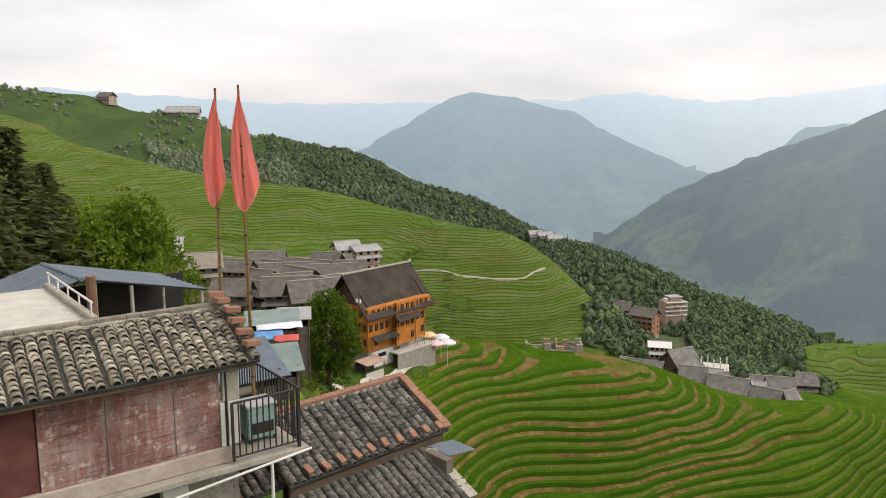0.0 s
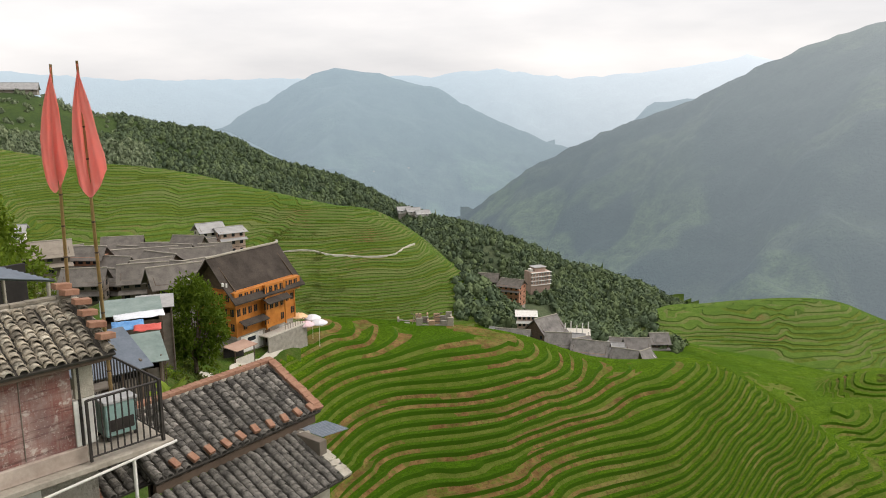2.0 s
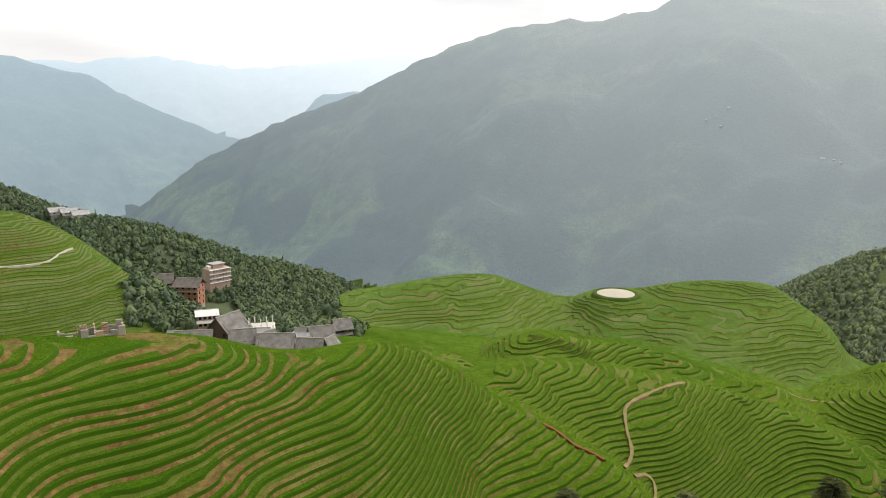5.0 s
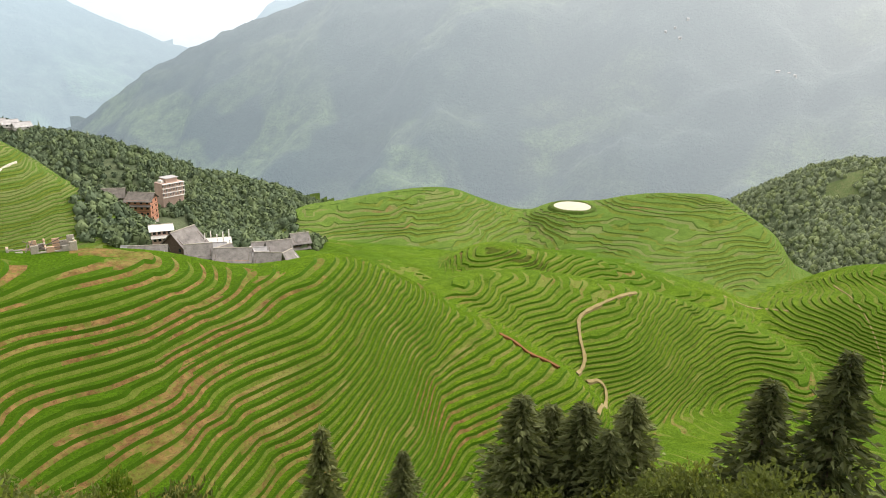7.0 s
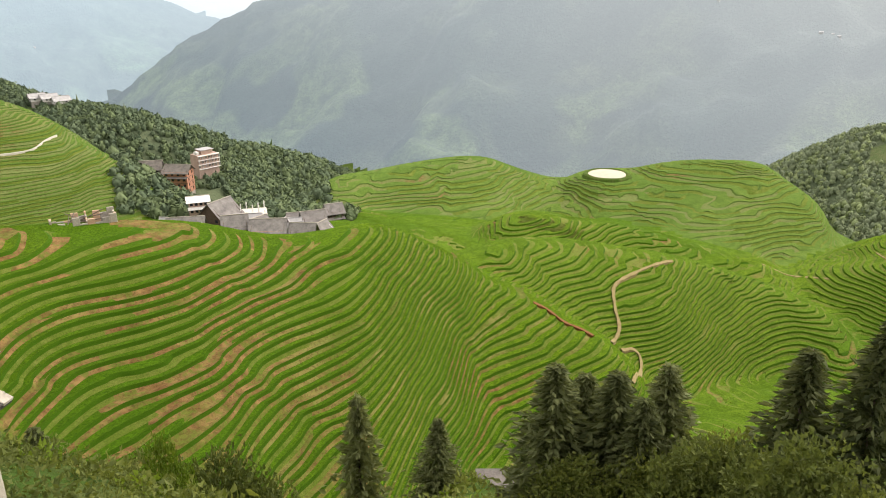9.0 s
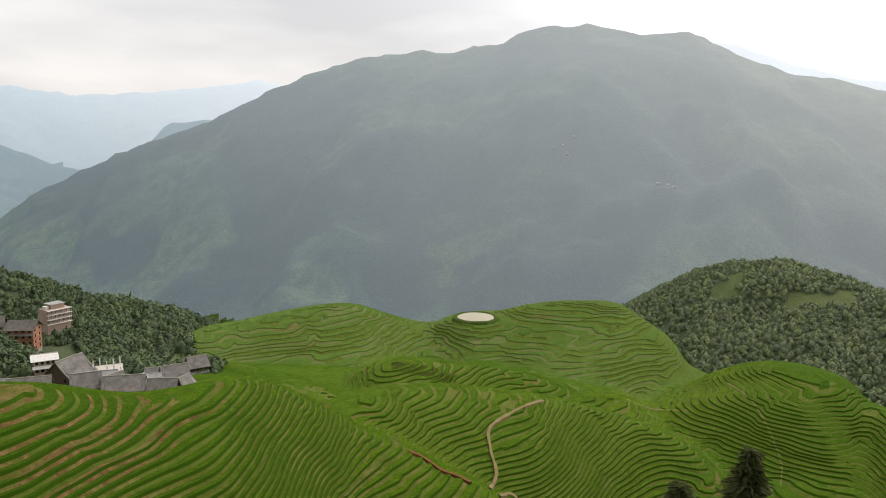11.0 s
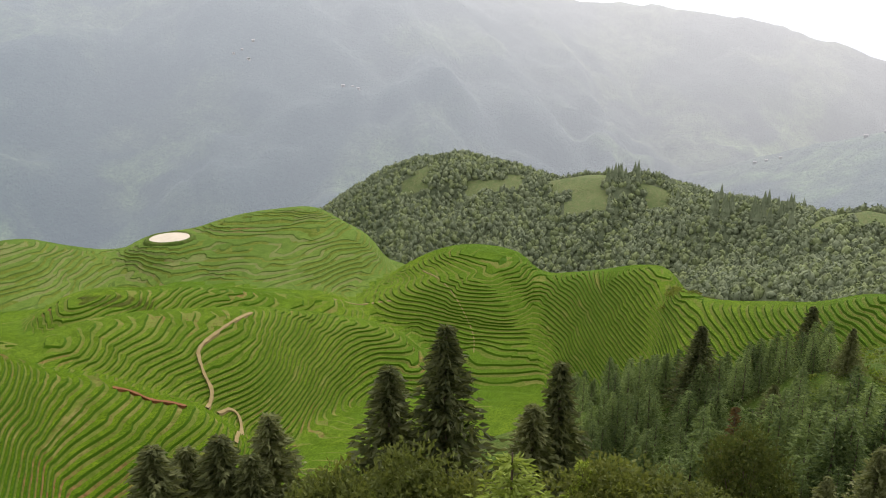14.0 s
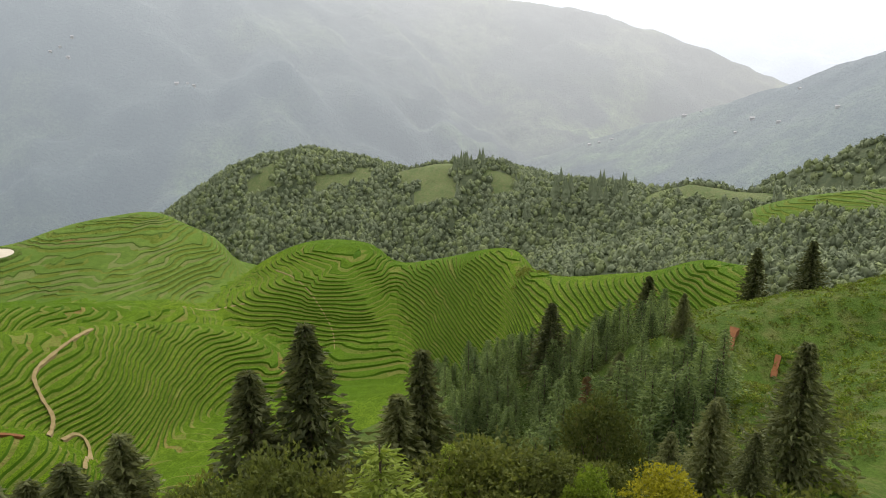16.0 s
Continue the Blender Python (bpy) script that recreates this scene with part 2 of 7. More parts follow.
# ---- the land ----
# Ridges by their crests: bearing, distance and height of the crest; fall on the viewpoint's side and beyond; roundness.
RIDGES = {
    "own": ([(-62, 220, 10), (-48, 130, -8), (-34, 62, -16), (-24, 18, -9.5), (60, 4, -9), (105, 25, -19.5), (112, 55, -31), (114, 95, -36), (118, 140, -37), (130, 260, -25)], 0.74, 0.74, 4),
    "back": ([(-95, 140, 30), (-140, 110, 26), (-175, 120, 24)], 0.75, 0.75, 10),
    "saddle": ([(-26, 14, -9.5), (-24, 50, -18), (-16, 85, -27), (-8, 116, -38.0), (-3.5, 128, -39.5)], 1.4, 1.4, 7),
    "bank_left": ([(-30, 50, -17), (-22, 85, -25), (-17, 120, -32), (-14, 160, -38), (-12, 200, -43)], 1.2, 1.0, 10),
    "plantation": ([(112, 60, -32), (96, 92, -42), (84, 92, -47), (74, 82, -50)], 0.6, 0.85, 12),
    "vegetable": ([(99, 92, -38), (105, 104, -36.5), (111, 112, -35), (118, 130, -34)], 0.6, 0.85, 12),
    "shoulder": ([(-36, 190, -18), (-24, 225, -38), (-16, 232, -43), (-9, 225, -44), (-7, 170, -42)], 0.60, 0.90, 16),
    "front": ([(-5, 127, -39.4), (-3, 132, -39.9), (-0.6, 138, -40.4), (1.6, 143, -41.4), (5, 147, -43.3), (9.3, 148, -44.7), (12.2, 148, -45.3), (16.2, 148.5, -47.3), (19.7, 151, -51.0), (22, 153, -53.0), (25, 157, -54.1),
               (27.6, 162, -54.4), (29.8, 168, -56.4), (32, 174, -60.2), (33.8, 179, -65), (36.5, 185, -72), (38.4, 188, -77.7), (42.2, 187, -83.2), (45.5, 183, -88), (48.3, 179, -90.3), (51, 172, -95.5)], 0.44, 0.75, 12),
    "trail": ([(33, 200, -84), (35.5, 207, -79.5), (37.4, 212, -78.2), (39.7, 218, -78.1), (41.9, 224, -79), (45.5, 234, -82.4), (49.1, 242, -86.4), (53, 248, -89.9), (56, 260, -96.6), (59, 269, -103.0),
               (61.8, 272, -107.4), (64.3, 267, -110.5), (66, 257, -113.5), (67.5, 248, -119)], 0.40, 0.75, 14),
    "mid_knob": ([(35, 280, -108), (36.5, 284, -104), (37.9, 287, -97.6), (40.1, 290, -92.8), (42.7, 296, -92.9), (45.4, 300, -96.4), (47.6, 304, -97.4), (51.6, 308, -102.6), (55.8, 310, -108.2), (59.2, 308, -109.7),
                  (61.5, 300, -115)], 0.40, 0.4, 9),
    "west_knob": ([(35.4, 366, -94.5), (35, 340, -101), (34.5, 310, -113)], 0.5, 0.5, 12),
    "pond": ([(21.5, 330, -108), (24, 338, -100), (26.5, 352, -92.6), (29.5, 362, -92.5), (32.9, 372, -91), (35.6, 380, -90), (38.2, 386, -91), (39.9, 388, -95.6), (41.7, 392, -100.5), (43.6, 396, -104.5),
              (45.6, 397, -103), (47.4, 397, -98.6), (49.4, 402, -98.6), (51.1, 408, -96.2), (53.5, 414, -94.7), (55.9, 416, -94), (58.2, 414, -93.6), (60.3, 405, -101), (62.4, 392, -107), (63.5, 380, -119)], 0.27, 0.4, 12),
    "pond_spur": ([(55.5, 385, -100), (55, 360, -105), (54, 335, -110)], 0.5, 0.5, 14),
    "dome": ([(59.5, 350, -122), (61.3, 346, -117.5), (63.1, 345, -115), (65, 345, -107), (67.7, 345, -99.5), (69.9, 344, -97.2), (72.1, 341, -97.2), (74.3, 333, -98.6), (75.6, 322, -103.5),
              (79.2, 300, -95.0), (82.6, 277, -84.6), (85.1, 264, -80)], 0.38, 0.6, 11),
    "dome_spur": ([(70.8, 322, -102), (71.8, 300, -107.5), (72.5, 275, -115.5)], 0.42, 0.42, 26),
    "field": ([(84.5, 246, -88), (86, 236, -78), (87.8, 226, -77.6), (90.2, 216, -74.2), (92.9, 206, -69.5), (95.6, 196, -65), (98, 189, -59.5), (99.7, 184, -56.7), (101.5, 179, -55.6), (107, 170, -50),
               (116, 170, -44)], 0.36, 0.6, 10),
    "green": ([(-45, 480, 30), (-29.9, 450, 8), (-26.7, 440, -4.6), (-20.8, 420, -17.6), (-15.9, 410, -25), (-9.5, 390, -30), (-3.6, 370, -38.9), (1.5, 350, -44.8), (4.1, 340, -45.4),
               (6.3, 330, -51.7), (8, 320, -59.9), (10.2, 310, -65.9), (11.9, 300, -75.9), (15, 290, -88)], 0.36, 0.9, 14),
    "hamlet": ([(13.5, 262, -84), (20, 264, -86.5), (26, 262, -90)], 0.3, 0.3, 40),
    "upland": ([(-60, 760, 80), (-40, 740, 44), (-29.7, 720, 33), (-24.8, 710, 28), (-22.6, 700, 17), (-18, 690, 10), (-14.2, 680, -6)], 0.30, 0.45, 15),
    "wood_left": ([(-14.2, 680, -9), (-10.6, 660, -16), (-7.7, 640, -20), (-5.7, 630, -27),
                   (-2.7, 610, -44), (2, 580, -57), (4.5, 560, -71), (7.5, 540, -80), (11.3, 500, -80), (14.3, 470, -90), (16.1, 450, -97), (18, 445, -95.5), (20.6, 440, -94.5),
                   (23.3, 430, -100), (25.6, 420, -105), (28, 410, -112)], 0.42, 0.45, 15),
    "ledge": ([(12.8, 386, -97), (15.2, 374, -99.5), (17.2, 398, -98), (18.8, 410, -98)], 0.5, 0.5, 14),
    "wood_right": ([(57, 640, -155), (58.4, 620, -145), (63.2, 620, -114), (66.2, 620, -103), (69.2, 620, -98), (72.2, 600, -103), (75.2, 560, -109), (78.7, 560, -104), (82.9, 560, -102), (85.6, 540, -112),
                    (88.7, 520, -107), (91.7, 510, -107), (94.1, 480, -108), (97.6, 470, -97), (101.9, 470, -100), (106, 500, -104), (118, 500, -100)], 0.36, 0.42, 20),
    "knoll": ([(98, 335, -92), (100.2, 330, -83), (104.2, 330, -73), (110, 330, -65), (120, 330, -55)], 0.36, 0.42, 12),
    "wood_far": ([(100, 760, -175), (104.3, 750, -140), (107, 750, -122), (110, 750, -102), (116, 750, -70), (130, 750, -30)], 0.4, 0.42, 20),
    "side": ([(83, 1950, -370), (85.7, 1900, -340), (90.7, 1850, -276), (96.6, 1800, -214), (102, 1750, -156), (109, 1700, -65), (118, 1650, 26), (135, 1600, 120)], 0.40, 0.5, 40),
    "massif": ([(8, 2900, -470), (12.3, 2850, -390), (16.6, 2800, -220), (21.6, 2750, -101), (28.3, 2650, 18), (31.5, 2600, 95), (35.5, 2580, 176), (38.2, 2570, 220), (43, 2560, 246),
                (45.5, 2560, 241), (49.2, 2560, 281), (50.7, 2560, 319), (55.1, 2560, 332), (58.7, 2580, 303), (62.1, 2600, 305), (65.2, 2640, 240), (68.8, 2700, 184), (73, 2800, 152),
                (78.1, 2900, 96), (82.2, 2950, 88), (86.5, 3000, 58), (90.5, 3050, 16), (96.2, 3100, -81), (102, 3150, -220)], 0.58, 0.5, 30),
    "blue_spur": ([(-16, 1500, -60), (-9, 1500, -35), (-5.5, 1500, -48), (-3, 1500, -85), (0.5, 1480, -150), (4, 1460, -240)], 0.5, 0.5, 25),
    "notch": ([(21, 3500, -170), (23.7, 3450, -78), (25.1, 3450, -3), (27.7, 3450, 12), (31, 3450, 10), (36, 3450, 60)], 0.5, 0.5, 25),
    "peak": ([(-9, 3700, -190), (-4.8, 3700, -52), (-1.8, 3700, 65), (0.7, 3700, 155), (2.8, 3700, 174), (4, 3700, 149), (5, 3700, 149), (7.3, 3700, 116), (9.8, 3700, 71), (11.5, 3700, 6),
              (17.1, 3700, -162), (24, 3700, -280)], 0.5, 0.5, 25),
    "far": ([(-60, 4600, 300), (-40, 4600, 250), (-29.7, 4600, 222), (-22.4, 4600, 193), (-14.1, 4600, 153), (-7.7, 4600, 145), (-2.7, 4600, 153), (6.1, 4600, 169), (9, 4600, 161), (13.8, 4600, 209),
             (19.6, 4600, 145), (25.4, 4600, 185), (29.5, 4600, 233), (31.5, 4600, 265), (33.1, 4600, 225), (38, 4600, 200), (48, 4600, 300)], 0.5, 0.5, 40),
    "far_right": ([(52, 4300, 380), (60, 4200, 455), (64.6, 4200, 441), (68.5, 4200, 330), (72.5, 4200, 257), (77, 4200, 220), (81, 4200, 160), (90, 4200, 100), (96, 4200, 160), (102, 4200, 132),
                   (112, 4200, 80), (130, 4200, 200)], 0.5, 0.5, 40),
}
NAMES = list(RIDGES)
TERRACED = ("front", "trail", "mid_knob", "west_knob", "pond", "pond_spur", "dome", "dome_spur", "field", "green", "hamlet", "knoll")
# hills whose slopes fall straight towards the viewpoint and away from it
RADIAL = ("front", "trail", "mid_knob", "pond", "dome", "field")
LATTICE = np.random.RandomState(7).rand(256, 256)


def wave(x, y, size):
    """Smooth noise from -1 to 1 with features of that size in metres."""
    u, v = x / size, y / size
    iu, iv = np.floor(u).astype(int), np.floor(v).astype(int)
    fu, fv = u - iu, v - iv
    fu, fv = fu * fu * (3 - 2 * fu), fv * fv * (3 - 2 * fv)
    a = LATTICE[iu % 256, iv % 256] * (1 - fu) + LATTICE[(iu + 1) % 256, iv % 256] * fu
    b = LATTICE[iu % 256, (iv + 1) % 256] * (1 - fu) + LATTICE[(iu + 1) % 256, (iv + 1) % 256] * fu
    return (a * (1 - fv) + b * fv) * 2 - 1


def smooth(a, b, v):
    t = np.clip((v - a) / (b - a), 0, 1)
    return t * t * (3 - 2 * t)


def crest(points):
    out = []
    for b, d, z in points:
        out.append((d * math.sin(radians(b)), d * math.cos(radians(b)), z))
    return np.array(out)


def rounded(c, pieces):
    """A smooth line through the crest's points."""
    p = np.vstack([2 * c[0] - c[1], c, 2 * c[-1] - c[-2]])
    out = []
    for a, b, d, e in zip(p[:-3], p[1:-2], p[2:-1], p[3:]):
        for k in range(pieces):
            t = k / pieces
            out.append(0.5 * (2 * b + (d - a) * t + (2 * a - 5 * b + 4 * d - e) * t * t + (3 * b - a - 3 * d + e) * t ** 3))
    return np.array(out + [c[-1]])


SMOOTHED = TERRACED + ("plantation", "saddle")
CRESTS = {n: rounded(crest(v[0]), 3 if n in SMOOTHED else 1) for n, v in RIDGES.items()}


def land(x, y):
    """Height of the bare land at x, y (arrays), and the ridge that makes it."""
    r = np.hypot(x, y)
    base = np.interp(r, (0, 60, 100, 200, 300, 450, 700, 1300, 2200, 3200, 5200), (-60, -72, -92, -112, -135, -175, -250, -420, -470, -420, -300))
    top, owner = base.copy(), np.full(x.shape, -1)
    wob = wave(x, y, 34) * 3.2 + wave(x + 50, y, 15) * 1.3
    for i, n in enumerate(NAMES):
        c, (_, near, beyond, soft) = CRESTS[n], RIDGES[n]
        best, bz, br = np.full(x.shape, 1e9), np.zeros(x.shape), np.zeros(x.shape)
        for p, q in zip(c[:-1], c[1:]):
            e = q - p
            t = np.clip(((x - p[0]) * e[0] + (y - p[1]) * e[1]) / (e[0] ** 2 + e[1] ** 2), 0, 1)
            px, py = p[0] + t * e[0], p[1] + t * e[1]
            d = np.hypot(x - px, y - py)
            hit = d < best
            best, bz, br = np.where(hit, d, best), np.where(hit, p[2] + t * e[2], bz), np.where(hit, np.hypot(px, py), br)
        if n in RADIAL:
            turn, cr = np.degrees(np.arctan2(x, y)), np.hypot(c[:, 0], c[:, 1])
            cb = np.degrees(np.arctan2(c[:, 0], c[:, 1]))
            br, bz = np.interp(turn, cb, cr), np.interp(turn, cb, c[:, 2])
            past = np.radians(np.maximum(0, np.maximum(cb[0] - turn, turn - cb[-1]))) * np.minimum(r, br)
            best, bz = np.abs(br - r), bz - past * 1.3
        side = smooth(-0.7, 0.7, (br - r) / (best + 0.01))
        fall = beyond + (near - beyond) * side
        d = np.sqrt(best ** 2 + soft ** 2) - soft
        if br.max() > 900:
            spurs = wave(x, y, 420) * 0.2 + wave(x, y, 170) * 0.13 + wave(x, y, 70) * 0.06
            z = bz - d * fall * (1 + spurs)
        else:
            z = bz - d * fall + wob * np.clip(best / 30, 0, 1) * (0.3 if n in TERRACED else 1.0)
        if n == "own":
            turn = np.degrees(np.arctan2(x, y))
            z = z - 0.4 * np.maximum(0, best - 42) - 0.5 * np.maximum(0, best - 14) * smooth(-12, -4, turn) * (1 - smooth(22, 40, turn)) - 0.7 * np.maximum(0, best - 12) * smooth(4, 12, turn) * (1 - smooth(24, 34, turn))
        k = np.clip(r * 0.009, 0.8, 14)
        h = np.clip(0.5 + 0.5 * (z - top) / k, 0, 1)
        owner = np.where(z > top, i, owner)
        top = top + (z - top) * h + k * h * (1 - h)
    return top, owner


def spread(r0, r1, growth):
    out = [r0]
    while out[-1] < r1:
        out.append(out[-1] * (1 + growth))
    return out


bearings = np.concatenate([np.arange(-180, -40, 4.0), np.arange(-40, 118, 0.54), np.arange(118, 180, 4.0), [180.0]])
ranges = np.array([0.0, 2.0] + spread(4.0, 70, 0.02)[:-1] + spread(70, 480, 0.0125)[:-1] + spread(480, 1000, 0.011)[:-1] + spread(1000, 5150, 0.012))
BB, RR = np.meshgrid(np.radians(bearings), ranges, indexing="ij")
GX, GY = RR * np.sin(BB), RR * np.cos(BB)
GZ, GO = land(GX, GY)


def softened(z, times):
    """The grid's heights with sharp creases worn down, in the terraced distance."""
    out = z.copy()
    for _ in range(times):
        e = np.pad(out, 1, mode="edge")
        out = (e[:-2, 1:-1] + e[2:, 1:-1] + e[1:-1, :-2] + e[1:-1, 2:] + e[1:-1, 1:-1] * 2) / 6
    keep = smooth(60, 85, RR) * (1 - smooth(420, 480, RR)) * smooth(-40, -38, np.degrees(BB)) * (1 - smooth(115, 117, np.degrees(BB)))
    return z + (out - z) * keep


GZ = softened(GZ, 3)
ID = {n: i for i, n in enumerate(NAMES)}
ID["base"] = -1
ID["plain"] = -2
ID["meadow"] = -3
# the round pond lies on a levelled shelf
POND = (391 * math.sin(radians(47.5)), 391 * math.cos(radians(47.5)))
shelf = np.hypot(GX - POND[0], GY - POND[1])
GZ = GZ + (GZ[shelf < 12].max() - 1.0 - GZ) * (1 - smooth(12, 26, shelf))
GB = np.degrees(BB)
# the terraces of the front hill reach round its near foot; the valley's bottom is terraced too
GO = np.where(np.isin(GO, (ID["saddle"], ID["shoulder"], ID["bank_left"])) & (GB > 1.0) & (GB < 60) & (RR > 54), ID["front"], GO)
GO = np.where((GO == ID["knoll"]) & ((GB + wave(GX, GY, 14.0) * 0.7 < 101.3) | (RR + wave(GX + 50, GY, 11.0) * 5 < 311)), ID["wood_right"], GO)
GO = np.where((GO == ID["field"]) & (GB + wave(GX + 20, GY, 12.0) * 0.5 > 102.1), ID["wood_right"], GO)
GO = np.where((GO == -1) & (GB > 1) & (GB < 112) & (RR > 76) & (RR < 330), ID["trail"], GO)
# clearings in the wood beyond: bearings and distances from, to
wander, roam = GB + wave(GX, GY, 20.0) * 0.8, RR + wave(GX + 80, GY, 16.0) * 7
for b0, b1, r0, r1 in ((75.6, 79.6, 535, 575), (77.4, 80.2, 500, 534), (69.5, 73, 547, 570), (82.8, 85, 522, 545), (94.5, 103.6, 452, 484), (64.8, 66.3, 562, 588)):
    GO = np.where((GO == ID["wood_right"]) & (wander > b0) & (wander < b1) & (roam > r0) & (roam < r1), ID["meadow"], GO)
# small relief on what is not terraced
rough = ~np.isin(GO, [NAMES.index(n) for n in TERRACED])
GZ = GZ + np.where(rough, wave(GX, GY, 6.0) * 0.5 * np.clip(RR / 60, 0, 1) + wave(GX, GY, 28.0) * 1.2 * np.clip(RR / 150 - 0.6, 0, 1)
                   + np.clip(RR / 1500 - 0.6, 0, 1) * (wave(GX, GY, 60.0) * 9 + wave(GX, GY, 26.0) * 5), 0)


def ground_z(x, y):
    """Height of the built land at x, y (numbers or arrays), between the grid's points."""
    x, y = np.asarray(x, float), np.asarray(y, float)
    b, r = np.degrees(np.arctan2(x, y)), np.hypot(x, y)
    i = np.clip(np.searchsorted(bearings, b) - 1, 0, len(bearings) - 2)
    j = np.clip(np.searchsorted(ranges, r) - 1, 0, len(ranges) - 2)
    u, v = (b - bearings[i]) / (bearings[i + 1] - bearings[i]), (r - ranges[j]) / (ranges[j + 1] - ranges[j])
    return (GZ[i, j] * (1 - u) + GZ[i + 1, j] * u) * (1 - v) + (GZ[i, j + 1] * (1 - u) + GZ[i + 1, j + 1] * u) * v


def ridge_at(x, y):
    b, r = np.degrees(np.arctan2(x, y)), np.hypot(x, y)
    i = np.clip(np.searchsorted(bearings, b) - 1, 0, len(bearings) - 2)
    j = np.clip(np.searchsorted(ranges, r) - 1, 0, len(ranges) - 2)
    return GO[i, j]


def spot(bearing, distance):
    return distance * math.sin(radians(bearing)), distance * math.cos(radians(bearing))


# the profile of one terrace, by the fraction of its step: bank, lip, front of the rice, rice
FINE = ((0.0, 0.0), (0.29, 0.42), (0.38, 1.0), (1.0, 1.0))
PLAIN = ((0.0, 0.0), (0.30, 0.50), (0.37, 0.82), (1.0, 1.0))
STEP = 1.05
TERRACES = {"front": (1.16, FINE)} | {n: (STEP * (0.95 if n == "green" else 1.25), PLAIN) if n in ("west_knob", "pond", "pond_spur", "green", "knoll") else (STEP, FINE) for n in TERRACED if n != "front"}


def cut_at_levels(tri, levels_of):
    """Splits triangles (n, 3, 5: x, y, z, field, share) where the field crosses the levels, until none crosses."""
    done = []
    while len(tri):
        f = tri[:, :, 3]
        lo, hi = f.min(1), f.max(1)
        lev = levels_of(lo)
        hit = lev < hi - 1e-5
        done.append(tri[~hit])
        tri, lev = tri[hit], lev[hit]
        if not len(tri):
            break
        order = np.argsort(tri[:, :, 3], axis=1)
        odd = (order[:, 1] - order[:, 0]) % 3 != 1
        tri = np.take_along_axis(tri, order[:, :, None], 1)
        a, b, c = tri[:, 0], tri[:, 1], tri[:, 2]

        def meet(p, q):
            t = ((lev - p[:, 3]) / np.maximum(q[:, 3] - p[:, 3], 1e-9))[:, None]
            m = p + (q - p) * t
            m[:, 3] = lev
            return m

        one = b[:, 3] > lev + 1e-6
        ac = meet(a, c)
        ab, bc = meet(a, b), meet(b, c)
        low_up = np.stack([a, ab, ac], 1)[one]
        up1, up2 = np.stack([ab, b, c], 1)[one], np.stack([ab, c, ac], 1)[one]
        two = ~one
        lo1, lo2 = np.stack([a, b, bc], 1)[two], np.stack([a, bc, ac], 1)[two]
        hi2 = np.stack([bc, c, ac], 1)[two]
        for t, o in ((low_up, odd[one]), (up1, odd[one]), (up2, odd[one]), (lo1, odd[two]), (lo2, odd[two]), (hi2, odd[two])):
            t[o] = t[o][:, ::-1]
        done += [low_up]
        done += [lo1, lo2]
        tri = np.concatenate([up1, up2, hi2])
    return np.concatenate(done)


def next_level(lo, step, profile):
    k = np.floor(lo / step + 1e-5)
    f = lo / step - k
    out = (k + 1) * step
    for p, _ in profile[-2:0:-1]:
        out = np.where(f < p - 2e-5, (k + p) * step, out)
    return out


def mesh_of(name, tri, mats, index, flat):
    pts = tri.reshape(-1, 3)
    _, first, inv = np.unique(np.round(pts * 500).astype(np.int64), axis=0, return_index=True, return_inverse=True)
    inv = inv.reshape(-1, 3)
    good = (inv[:, 0] != inv[:, 1]) & (inv[:, 1] != inv[:, 2]) & (inv[:, 0] != inv[:, 2])
    inv, index = inv[good], index[good]
    me = bpy.data.meshes.new(name)
    verts = pts[first]
    me.vertices.add(len(verts))
    me.vertices.foreach_set("co", verts.astype(np.float32).ravel())
    me.loops.add(len(inv) * 3)
    me.loops.foreach_set("vertex_index", inv.astype(np.int32).ravel())
    me.polygons.add(len(inv))
    me.polygons.foreach_set("loop_start", np.arange(0, len(inv) * 3, 3, dtype=np.int32))
    for m in mats:
        me.materials.append(m)
    me.polygons.foreach_set("material_index", index.astype(np.int32))
    me.polygons.foreach_set("use_smooth", np.full(len(inv), not flat))
    me.update(calc_edges=True)
    me.validate()
    return new(name, me)


MATS = {n: [BANK_MID, RICE_FRONT_SHADE, RICE_MID, GRASS_BANK] for n in TERRACED}
MATS["front"] = [BANK, RICE_FRONT_SHADE, RICE, GRASS_BANK]
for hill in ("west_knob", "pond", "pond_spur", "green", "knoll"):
    MATS[hill] = [BANK_FAR, RICE_EDGE_SHADE, RICE_HAZY, GRASS_BANK]


